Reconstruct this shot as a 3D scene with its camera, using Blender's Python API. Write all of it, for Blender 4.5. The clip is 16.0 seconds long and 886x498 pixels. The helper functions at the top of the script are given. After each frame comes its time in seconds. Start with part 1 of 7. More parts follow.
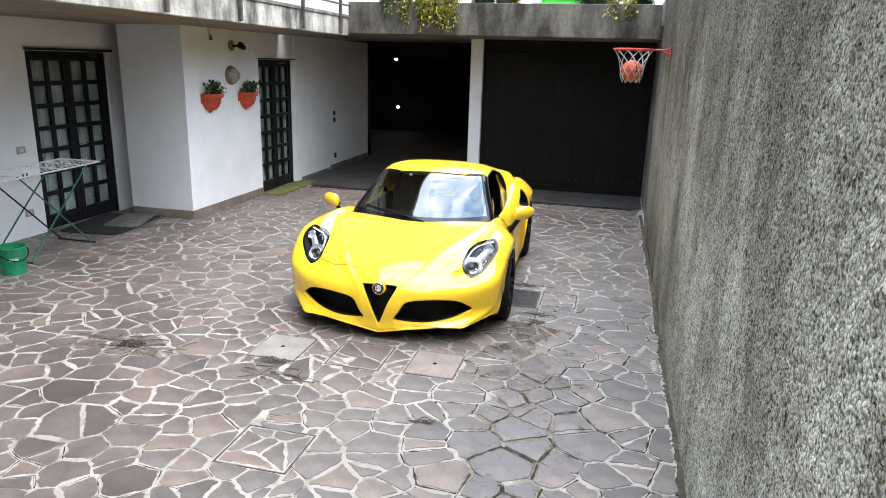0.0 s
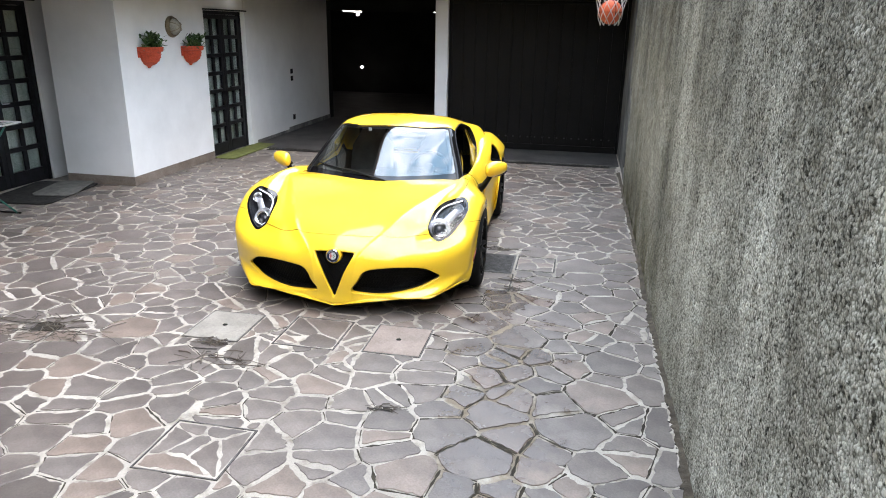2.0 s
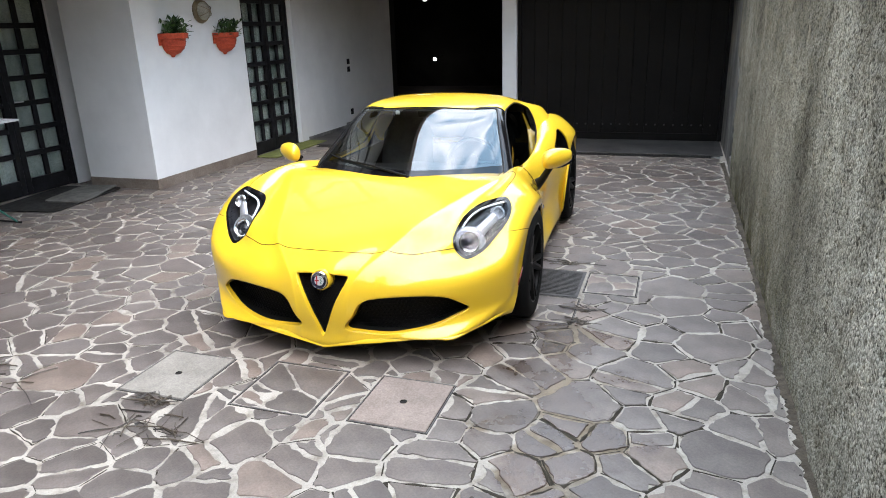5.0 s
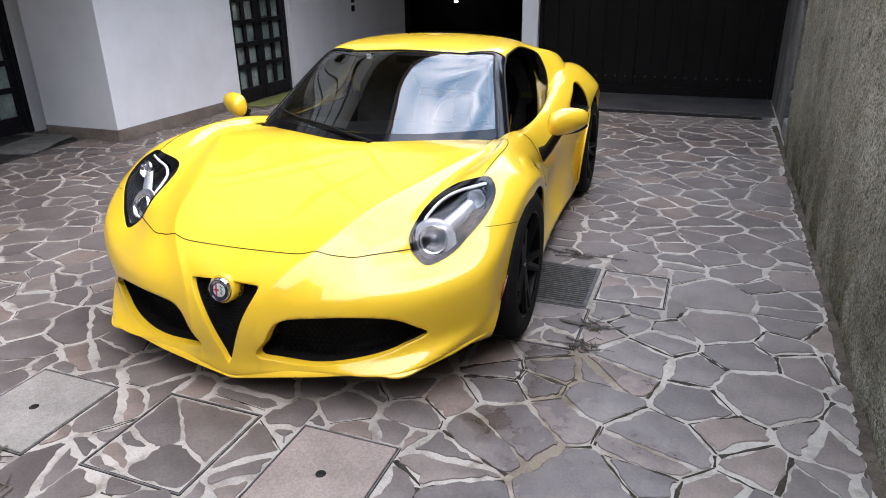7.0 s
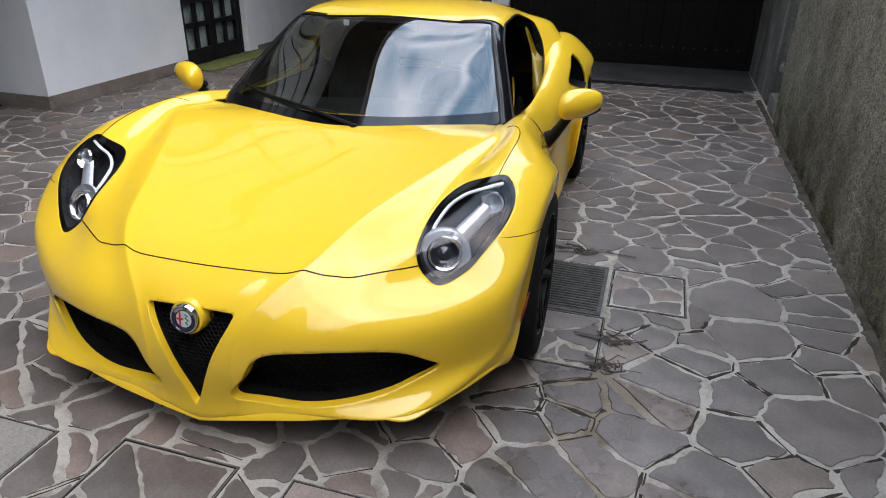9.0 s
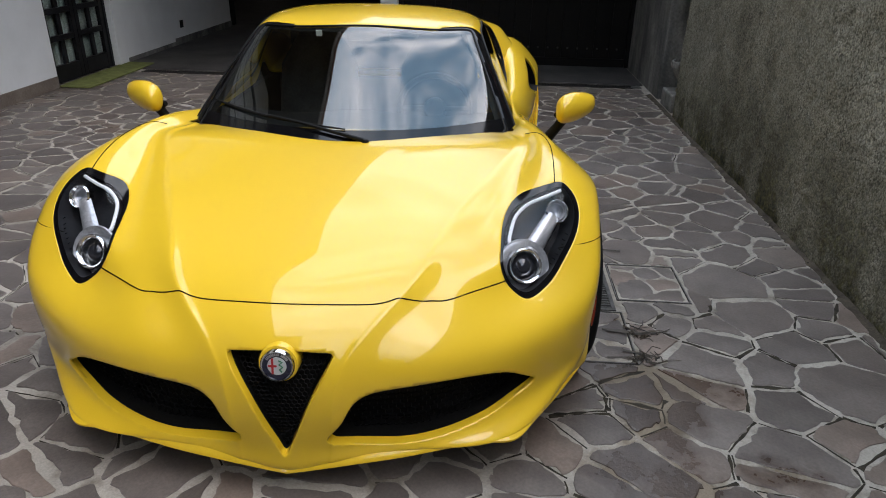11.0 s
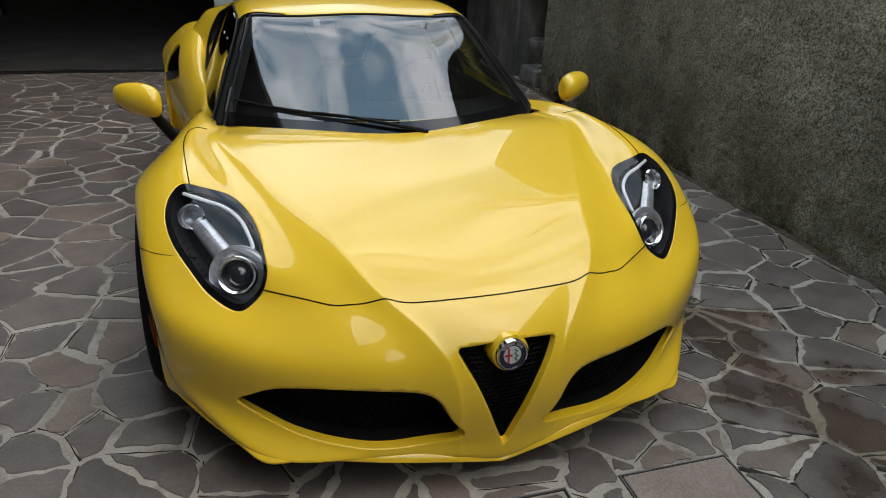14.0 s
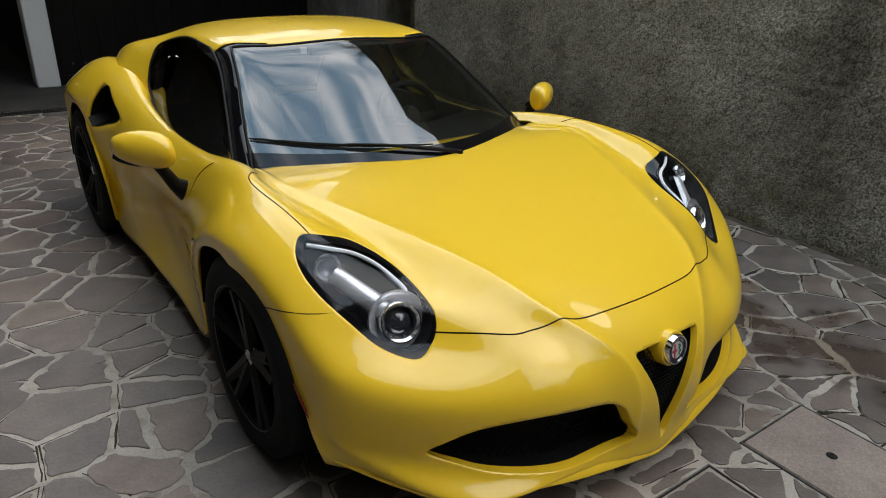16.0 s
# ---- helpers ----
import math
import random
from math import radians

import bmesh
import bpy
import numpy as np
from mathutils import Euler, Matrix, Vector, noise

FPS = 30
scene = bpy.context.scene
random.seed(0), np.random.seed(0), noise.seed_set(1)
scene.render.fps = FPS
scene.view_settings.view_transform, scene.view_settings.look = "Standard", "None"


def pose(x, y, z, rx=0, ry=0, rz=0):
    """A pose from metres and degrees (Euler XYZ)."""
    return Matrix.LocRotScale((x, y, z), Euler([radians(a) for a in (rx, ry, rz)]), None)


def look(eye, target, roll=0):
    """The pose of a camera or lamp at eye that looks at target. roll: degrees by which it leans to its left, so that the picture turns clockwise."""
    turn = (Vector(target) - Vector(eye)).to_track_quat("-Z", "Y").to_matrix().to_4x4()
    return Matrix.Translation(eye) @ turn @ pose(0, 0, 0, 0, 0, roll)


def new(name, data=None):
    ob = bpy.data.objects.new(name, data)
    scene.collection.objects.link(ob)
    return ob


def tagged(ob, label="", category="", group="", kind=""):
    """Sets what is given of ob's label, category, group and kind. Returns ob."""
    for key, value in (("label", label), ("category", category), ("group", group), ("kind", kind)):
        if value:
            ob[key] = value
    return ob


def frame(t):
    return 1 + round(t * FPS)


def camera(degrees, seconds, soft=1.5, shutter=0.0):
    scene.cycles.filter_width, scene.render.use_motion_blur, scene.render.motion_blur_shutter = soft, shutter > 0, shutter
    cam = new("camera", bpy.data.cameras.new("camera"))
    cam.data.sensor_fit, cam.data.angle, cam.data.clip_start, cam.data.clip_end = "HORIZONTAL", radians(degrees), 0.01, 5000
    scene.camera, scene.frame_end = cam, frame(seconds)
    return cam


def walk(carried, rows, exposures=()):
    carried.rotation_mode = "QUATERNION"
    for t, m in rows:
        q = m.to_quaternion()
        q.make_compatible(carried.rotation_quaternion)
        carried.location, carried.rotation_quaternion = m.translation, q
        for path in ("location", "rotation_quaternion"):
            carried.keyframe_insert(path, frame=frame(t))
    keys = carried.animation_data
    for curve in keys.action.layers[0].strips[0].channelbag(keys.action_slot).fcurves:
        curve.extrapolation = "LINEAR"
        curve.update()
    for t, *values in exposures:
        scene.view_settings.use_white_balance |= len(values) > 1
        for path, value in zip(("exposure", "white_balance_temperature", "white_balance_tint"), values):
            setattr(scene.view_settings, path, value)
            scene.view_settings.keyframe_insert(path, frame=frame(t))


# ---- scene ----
cam = camera(66.5, 16.0, 1.0)
PATH = [
    (0, (0.149, 0.375, 2.202), (-0.301, 2.248, 1.668), 1.7),
    (0.5, (0.139, 0.433, 2.173), (-0.315, 2.300, 1.620), 2.4),
    (1, (0.079, 0.596, 2.108), (-0.337, 2.479, 1.576), 1.7),
    (1.5, (0.028, 0.741, 2.063), (-0.298, 2.615, 1.444), -0.1),
    (2, (0.074, 0.971, 1.986), (-0.288, 2.836, 1.361), 1.1),
    (2.5, (0.082, 1.202, 1.959), (-0.296, 3.062, 1.329), 0.9),
    (3, (0.117, 1.412, 1.873), (-0.367, 3.258, 1.274), 0.2),
    (3.5, (0.138, 1.639, 1.842), (-0.337, 3.463, 1.173), -1.8),
    (4, (0.179, 1.877, 1.761), (-0.372, 3.687, 1.110), -1.6),
    (4.5, (0.177, 2.110, 1.715), (-0.405, 3.915, 1.078), -1.4),
    (5, (0.121, 2.370, 1.658), (-0.500, 4.165, 1.033), -1.8),
    (5.2, (0.118, 2.435, 1.641), (-0.504, 4.227, 1.006), -1.5),
    (7.3, (0.047, 3.593, 1.508), (-0.667, 5.286, 0.718), -0.5),
    (7.5, (0.066, 3.684, 1.506), (-0.729, 5.335, 0.705), -0.1),
    (8, (0.038, 3.806, 1.498), (-0.699, 5.473, 0.674), 1.5),
    (8.5, (-0.120, 3.826, 1.510), (-0.734, 5.546, 0.694), 1.7),
    (9, (-0.303, 3.792, 1.511), (-0.828, 5.518, 0.648), 0.8),
    (9.2, (-0.365, 3.793, 1.520), (-0.868, 5.507, 0.619), 1.1),
    (11.3, (-1.106, 3.691, 1.513), (-1.157, 5.515, 0.694), 1.7),
    (11.5, (-1.166, 3.642, 1.519), (-1.191, 5.492, 0.759), 2.1),
    (12, (-1.317, 3.633, 1.511), (-1.258, 5.470, 0.722), 1.7),
    (12.5, (-1.532, 3.664, 1.525), (-1.359, 5.482, 0.712), 2.2),
    (13, (-1.768, 3.671, 1.517), (-1.444, 5.454, 0.672), 3.8),
    (13.5, (-1.976, 3.694, 1.529), (-1.533, 5.444, 0.668), 3.2),
    (14, (-2.190, 3.803, 1.503), (-1.647, 5.519, 0.633), 2.7),
    (14.5, (-2.370, 3.911, 1.520), (-1.724, 5.598, 0.663), 4.4),
    (15, (-2.614, 4.017, 1.499), (-1.800, 5.628, 0.639), 4.3),
    (15.5, (-2.836, 4.090, 1.500), (-1.906, 5.639, 0.640), 3.2),
    (16, (-3.077, 4.260, 1.491), (-1.998, 5.734, 0.676), 2.0),
]
walk(cam, [(t, look(eye, target, roll)) for t, eye, target, roll in PATH], [(0, 1.76, 6850, 20), (3.5, 1.74, 6800, 20), (5, 1.56, 6800, 20), (7.5, 1.10, 6700, 27), (8.5, 0.86, 6700, 27), (9.2, 0.69, 6800, 21), (11.5, 0.34, 6950, 21), (12.5, 0.26, 7000, 20), (14, 0.04, 7120, 17), (15, 0.02, 7160, 17), (16, 0.18, 7200, 17)])

# ---- world, sun ----
world = bpy.data.worlds.new("sky")
scene.world = world
world.use_nodes = True
wn = world.node_tree
wn.nodes.clear()
w_out = wn.nodes.new("ShaderNodeOutputWorld")
w_bg = wn.nodes.new("ShaderNodeBackground")
w_sky = wn.nodes.new("ShaderNodeTexSky")
w_sky.sky_type = "NISHITA"
w_sky.sun_disc = False
w_sky.sun_elevation = radians(58)
w_sky.sun_rotation = radians(130)
w_sky.dust_density = 3.0
w_tc = wn.nodes.new("ShaderNodeTexCoord")
w_noise = wn.nodes.new("ShaderNodeTexNoise")
w_noise.inputs["Scale"].default_value = 6.0
w_noise.inputs["Detail"].default_value = 4
w_noise.inputs["Roughness"].default_value = 0.55
w_noise.inputs["Distortion"].default_value = 0.4
w_ramp = wn.nodes.new("ShaderNodeValToRGB")
w_ramp.color_ramp.elements[0].position, w_ramp.color_ramp.elements[0].color = 0.38, (2.1, 4.0, 5.7, 1)
w_ramp.color_ramp.elements[1].position, w_ramp.color_ramp.elements[1].color = 0.62, (11.0, 12.5, 13.5, 1)
w_mix = wn.nodes.new("ShaderNodeMixRGB")
w_mix.inputs[0].default_value = 0.85
wn.links.new(w_tc.outputs["Generated"], w_noise.inputs["Vector"])
wn.links.new(w_noise.outputs["Fac"], w_ramp.inputs["Fac"])
wn.links.new(w_sky.outputs["Color"], w_mix.inputs[1])
wn.links.new(w_ramp.outputs["Color"], w_mix.inputs[2])
# an overcast sky is about three times as bright overhead as at the horizon
w_sep = wn.nodes.new("ShaderNodeSeparateXYZ")
w_map = wn.nodes.new("ShaderNodeMapRange")
w_map.inputs["From Min"].default_value, w_map.inputs["From Max"].default_value = 0.0, 1.0
w_map.inputs["To Min"].default_value, w_map.inputs["To Max"].default_value = 0.45, 1.85
w_mul = wn.nodes.new("ShaderNodeMixRGB")
w_mul.blend_type = "MULTIPLY"
w_mul.inputs[0].default_value = 1.0
wn.links.new(w_tc.outputs["Generated"], w_sep.inputs[0])
wn.links.new(w_sep.outputs["Z"], w_map.inputs["Value"])
wn.links.new(w_mix.outputs["Color"], w_mul.inputs[1])
wn.links.new(w_map.outputs["Result"], w_mul.inputs[2])
wn.links.new(w_mul.outputs["Color"], w_bg.inputs["Color"])
w_bg.inputs["Strength"].default_value = 0.176
wn.links.new(w_bg.outputs["Background"], w_out.inputs["Surface"])

sun_data = bpy.data.lights.new("sun", "SUN")
sun_data.energy = 0.46
sun_data.angle = radians(46)
sun_data.color = (1.0, 0.90, 0.77)
sun = new("sun", sun_data)
sun.matrix_world = look((10.7, 1.5, 26.5), (-1.5, 7.5, 0))

# ---- materials ----
def material(name, colour, rough=0.6, metal=0.0, coat=0.0, gloss=0.5):
    """A principled material; gloss is its specular level."""
    m = bpy.data.materials.new(name)
    m.use_nodes = True
    nt = m.node_tree
    b = nt.nodes["Principled BSDF"]
    b.inputs["Base Color"].default_value = (*colour, 1)
    b.inputs["Roughness"].default_value = rough
    b.inputs["Metallic"].default_value = metal
    b.inputs["Coat Weight"].default_value = coat
    b.inputs["Specular IOR Level"].default_value = gloss
    b.inputs["Coat Roughness"].default_value = 0.02
    return m


def noise_node(nt, scale, detail=5, rough=0.55, stretch=(1, 1, 1), objspace=True):
    tc = nt.nodes.new("ShaderNodeTexCoord")
    mp = nt.nodes.new("ShaderNodeMapping")
    mp.inputs["Scale"].default_value = stretch
    n = nt.nodes.new("ShaderNodeTexNoise")
    n.inputs["Scale"].default_value = scale
    n.inputs["Detail"].default_value = detail
    n.inputs["Roughness"].default_value = rough
    nt.links.new(tc.outputs["Object"], mp.inputs["Vector"])
    nt.links.new(mp.outputs["Vector"], n.inputs["Vector"])
    return n


def ramp_node(nt, source, stops):
    r = nt.nodes.new("ShaderNodeValToRGB")
    els = r.color_ramp.elements
    while len(els) < len(stops):
        els.new(0.5)
    for e, (pos, col) in zip(els, stops):
        e.position, e.color = pos, (*col, 1)
    nt.links.new(source, r.inputs["Fac"])
    return r


def blend(nt, fac, a, b, mode="MIX"):
    x = nt.nodes.new("ShaderNodeMixRGB")
    x.blend_type = mode
    for sock, v in zip(x.inputs, (fac, a, b)):
        if isinstance(v, (int, float)):
            sock.default_value = v
        elif isinstance(v, tuple):
            sock.default_value = (*v, 1)
        else:
            nt.links.new(v, sock)
    return x.outputs[0]


def bump(nt, height, strength, distance=0.01):
    bp = nt.nodes.new("ShaderNodeBump")
    bp.inputs["Strength"].default_value = strength
    bp.inputs["Distance"].default_value = distance
    nt.links.new(height, bp.inputs["Height"])
    nt.links.new(bp.outputs["Normal"], nt.nodes["Principled BSDF"].inputs["Normal"])


def to_base(nt, colour):
    nt.links.new(colour, nt.nodes["Principled BSDF"].inputs["Base Color"])


def worn(name, dark, light, scale=6.0, rough=0.8, fine=60.0, bump_strength=0.3, bump_dist=0.004, metal=0.0, stretch=(1, 1, 1)):
    """A surface that varies between two colours at two scales, with a fine relief."""
    m = material(name, light, rough, metal, 0.0, 0.5 if metal else (0.12 if max(light) < 0.05 else 0.3))
    nt = m.node_tree
    big = noise_node(nt, scale, stretch=stretch)
    small = noise_node(nt, fine, 4)
    c1 = ramp_node(nt, big.outputs["Fac"], ((0.32, dark), (0.68, light))).outputs[0]
    c2 = ramp_node(nt, small.outputs["Fac"], ((0.3, (0.72, 0.72, 0.72)), (0.7, (1.08, 1.08, 1.08)))).outputs[0]
    to_base(nt, blend(nt, 1.0, c1, c2, "MULTIPLY"))
    bump(nt, small.outputs["Fac"], bump_strength, bump_dist)
    return m


def rough_wall_material():
    """Coarse sprayed concrete: pale grains, the shade of the pits between put into the colour, streaked by rain, mossy
    near the foot in spots.
    """
    m = material("sprayed_concrete", (0.3, 0.3, 0.3), 0.95, 0, 0, 0.1)
    nt = m.node_tree
    tc = nt.nodes.new("ShaderNodeTexCoord")
    grains = nt.nodes.new("ShaderNodeTexVoronoi")
    grains.inputs["Scale"].default_value = 92
    grains.inputs["Randomness"].default_value = 1
    warp = noise_node(nt, 55, 4)
    mixv = nt.nodes.new("ShaderNodeMixRGB")
    mixv.inputs[0].default_value = 0.013
    nt.links.new(tc.outputs["Object"], mixv.inputs[1])
    nt.links.new(warp.outputs["Color"], mixv.inputs[2])
    nt.links.new(mixv.outputs[0], grains.inputs["Vector"])
    tone = nt.nodes.new("ShaderNodeSeparateColor")
    nt.links.new(grains.outputs["Color"], tone.inputs[0])
    stones = ramp_node(nt, tone.outputs[0], ((0.0, (0.27, 0.262, 0.228)), (0.25, (0.47, 0.458, 0.402)), (0.45, (0.57, 0.556, 0.490)), (0.86, (0.61, 0.595, 0.525)), (1.0, (0.70, 0.684, 0.60)))).outputs[0]
    between = ramp_node(nt, grains.outputs["Distance"], ((0.46, (1, 1, 1)), (0.76, (0.42, 0.415, 0.39)))).outputs[0]
    rough_noise = noise_node(nt, 26, 6, 0.7)
    clumps = ramp_node(nt, rough_noise.outputs["Fac"], ((0.33, (0.58, 0.575, 0.56)), (0.45, (0.97, 0.97, 0.96)), (0.6, (1.1, 1.1, 1.1)))).outputs[0]
    pits = blend(nt, 1.0, blend(nt, 1.0, stones, between, "MULTIPLY"), clumps, "MULTIPLY")
    # shade of the holes between the grains, in the colour, thicker in some patches
    holes = noise_node(nt, 64, 4, 0.62)
    patch = noise_node(nt, 7, 4, 0.6)
    deep = nt.nodes.new("ShaderNodeMath")
    deep.operation = "MULTIPLY_ADD"
    deep.inputs[1].default_value = 0.42
    nt.links.new(patch.outputs["Fac"], deep.inputs[0])
    nt.links.new(holes.outputs["Fac"], deep.inputs[2])
    pits = blend(nt, 1.0, pits, ramp_node(nt, deep.outputs[0], ((0.575, (0.16, 0.158, 0.145)), (0.655, (1, 1, 1)))).outputs[0], "MULTIPLY")
    streak = noise_node(nt, 1.6, 6, 0.6, (1, 1, 0.25))
    st = ramp_node(nt, streak.outputs["Fac"], ((0.36, (0.66, 0.65, 0.62)), (0.48, (0.92, 0.915, 0.90)), (0.60, (1.10, 1.095, 1.08)))).outputs[0]
    c = blend(nt, 1.0, pits, st, "MULTIPLY")
    blotch = noise_node(nt, 1.1, 5, 0.6)
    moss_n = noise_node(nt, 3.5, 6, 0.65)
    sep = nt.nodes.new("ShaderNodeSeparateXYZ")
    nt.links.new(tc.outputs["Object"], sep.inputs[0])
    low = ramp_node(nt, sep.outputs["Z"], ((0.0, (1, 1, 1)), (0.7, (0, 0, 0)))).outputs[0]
    # far stretch under trees: weathered, its dimmer light put into the colour; border wanders
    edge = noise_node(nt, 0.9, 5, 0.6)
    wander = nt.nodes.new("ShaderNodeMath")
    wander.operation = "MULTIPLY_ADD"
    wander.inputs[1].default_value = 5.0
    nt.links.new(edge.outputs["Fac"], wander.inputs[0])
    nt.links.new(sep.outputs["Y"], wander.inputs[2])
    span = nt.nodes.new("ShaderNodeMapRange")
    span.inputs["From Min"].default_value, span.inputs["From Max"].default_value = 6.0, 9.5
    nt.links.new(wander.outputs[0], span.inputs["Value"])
    far_dim = blend(nt, 1.0, blend(nt, 0.42, c, (0.40, 0.39, 0.35)), (0.60, 0.58, 0.53), "MULTIPLY")
    c = blend(nt, span.outputs["Result"], c, far_dim)
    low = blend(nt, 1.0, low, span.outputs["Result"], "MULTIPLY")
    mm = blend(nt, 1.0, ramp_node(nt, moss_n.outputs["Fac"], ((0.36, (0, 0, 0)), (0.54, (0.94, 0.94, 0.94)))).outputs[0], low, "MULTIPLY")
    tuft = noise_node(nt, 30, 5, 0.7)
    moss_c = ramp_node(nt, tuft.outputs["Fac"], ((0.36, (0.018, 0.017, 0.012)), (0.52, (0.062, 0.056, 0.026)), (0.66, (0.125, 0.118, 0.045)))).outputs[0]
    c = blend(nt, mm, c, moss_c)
    c = blend(nt, 1.0, c, ramp_node(nt, blotch.outputs["Fac"], ((0.36, (0.66, 0.65, 0.63)), (0.54, (1.08, 1.08, 1.08)))).outputs[0], "MULTIPLY")
    # darker runs come down from the coping, with ragged ends
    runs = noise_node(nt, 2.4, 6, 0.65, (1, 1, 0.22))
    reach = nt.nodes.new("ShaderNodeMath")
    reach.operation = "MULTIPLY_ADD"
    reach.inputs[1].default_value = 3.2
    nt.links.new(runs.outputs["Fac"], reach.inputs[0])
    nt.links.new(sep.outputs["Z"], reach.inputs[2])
    top_runs = nt.nodes.new("ShaderNodeMapRange")
    top_runs.inputs["From Min"].default_value, top_runs.inputs["From Max"].default_value = 2.7, 3.9
    nt.links.new(reach.outputs[0], top_runs.inputs["Value"])
    c = blend(nt, top_runs.outputs["Result"], c, blend(nt, 1.0, c, (0.42, 0.412, 0.395), "MULTIPLY"))
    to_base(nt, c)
    inv = nt.nodes.new("ShaderNodeMath")
    inv.operation = "SUBTRACT"
    inv.inputs[0].default_value = 1.0
    nt.links.new(grains.outputs["Distance"], inv.inputs[1])
    hmix = blend(nt, 0.4, inv.outputs[0], holes.outputs["Fac"])
    bump(nt, hmix, 0.55, 0.010)
    return m


def wet_run(nt):
    """How wet the paving is: a trickle of water along the yard, with a broken border."""
    geo = nt.nodes.new("ShaderNodeNewGeometry")
    sep = nt.nodes.new("ShaderNodeSeparateXYZ")
    nt.links.new(geo.outputs["Position"], sep.inputs[0])
    n = nt.nodes.new("ShaderNodeTexNoise")
    n.inputs["Scale"].default_value, n.inputs["Detail"].default_value, n.inputs["Roughness"].default_value = 3.2, 6, 0.6
    nt.links.new(geo.outputs["Position"], n.inputs["Vector"])

    def calc(op, a, b, c=0.0):
        k = nt.nodes.new("ShaderNodeMath")
        k.operation = op
        for sock, v in zip(k.inputs, (a, b, c)):
            if isinstance(v, float):
                sock.default_value = v
            else:
                nt.links.new(v, sock)
        return k.outputs[0]

    side = calc("ABSOLUTE", calc("MULTIPLY_ADD", sep.outputs["Y"], 0.065, calc("ADD", sep.outputs["X"], -0.06)), 0.0)
    along = calc("ABSOLUTE", calc("ADD", sep.outputs["Y"], -4.6), 0.0)
    reach = calc("MULTIPLY_ADD", n.outputs["Fac"], 1.5, -0.62)
    reach = calc("SUBTRACT", calc("SUBTRACT", reach, side), calc("MULTIPLY", calc("MAXIMUM", calc("ADD", along, -1.3), 0.0), 0.8))
    f = nt.nodes.new("ShaderNodeMapRange")
    f.inputs["From Min"].default_value, f.inputs["From Max"].default_value = -0.16, 0.0
    nt.links.new(reach, f.inputs["Value"])
    return f.outputs["Result"]


def stone_material():
    """Porphyry slabs, each its own grey, mauve or brown; the joined ones vary by island."""
    m = material("porphyry", (0.15, 0.14, 0.14), 0.5, 0, 0, 0.5)
    nt = m.node_tree
    oi = nt.nodes.new("ShaderNodeObjectInfo")
    geo = nt.nodes.new("ShaderNodeNewGeometry")
    add = nt.nodes.new("ShaderNodeMath")
    add.operation = "ADD"
    nt.links.new(oi.outputs["Random"], add.inputs[0])
    nt.links.new(geo.outputs["Random Per Island"], add.inputs[1])
    fr = nt.nodes.new("ShaderNodeMath")
    fr.operation = "FRACT"
    nt.links.new(add.outputs[0], fr.inputs[0])
    tone = ramp_node(nt, fr.outputs[0], ((0.0, (0.104, 0.089, 0.080)), (0.3, (0.146, 0.127, 0.115)), (0.55, (0.134, 0.112, 0.099)), (0.78, (0.161, 0.140, 0.125)), (0.88, (0.190, 0.150, 0.124)))).outputs[0]
    big = noise_node(nt, 5, 6, 0.6)
    fine = noise_node(nt, 90, 5, 0.65)
    c = blend(nt, 1.0, tone, ramp_node(nt, big.outputs["Fac"], ((0.3, (0.72, 0.70, 0.70)), (0.7, (1.15, 1.13, 1.12)))).outputs[0], "MULTIPLY")
    c = blend(nt, 1.0, c, ramp_node(nt, fine.outputs["Fac"], ((0.3, (0.8, 0.8, 0.8)), (0.7, (1.12, 1.12, 1.12)))).outputs[0], "MULTIPLY")
    damp = noise_node(nt, 0.55, 5, 0.6)
    c = blend(nt, 1.0, c, ramp_node(nt, damp.outputs["Fac"], ((0.36, (0.68, 0.64, 0.615)), (0.54, (1.06, 1.06, 1.05)))).outputs[0], "MULTIPLY")
    wet = wet_run(nt)
    to_base(nt, blend(nt, wet, c, blend(nt, 1.0, c, (0.50, 0.425, 0.38), "MULTIPLY")))
    sheen = nt.nodes.new("ShaderNodeMapRange")
    sheen.inputs["To Min"].default_value, sheen.inputs["To Max"].default_value = 0.48, 0.26
    nt.links.new(wet, sheen.inputs["Value"])
    nt.links.new(sheen.outputs["Result"], nt.nodes["Principled BSDF"].inputs["Roughness"])
    hm = blend(nt, 0.4, big.outputs["Fac"], fine.outputs["Fac"])
    bump(nt, hm, 0.5, 0.008)
    return m


def mortar_material():
    m = material("mortar", (0.4, 0.39, 0.37), 0.9, 0, 0, 0.15)
    nt = m.node_tree
    big = noise_node(nt, 1.3, 6, 0.6)
    mid = noise_node(nt, 9, 5, 0.6)
    fine = noise_node(nt, 160, 4, 0.6)
    c = ramp_node(nt, big.outputs["Fac"], ((0.30, (0.265, 0.242, 0.208)), (0.58, (0.410, 0.376, 0.325)))).outputs[0]
    c = blend(nt, 1.0, c, ramp_node(nt, mid.outputs["Fac"], ((0.30, (0.55, 0.53, 0.50)), (0.50, (1.0, 1.0, 1.0)))).outputs[0], "MULTIPLY")
    c = blend(nt, 1.0, c, ramp_node(nt, fine.outputs["Fac"], ((0.3, (0.8, 0.8, 0.8)), (0.7, (1.1, 1.1, 1.1)))).outputs[0], "MULTIPLY")
    to_base(nt, blend(nt, wet_run(nt), c, blend(nt, 1.0, c, (0.56, 0.50, 0.43), "MULTIPLY")))
    bump(nt, fine.outputs["Fac"], 0.5, 0.004)
    return m


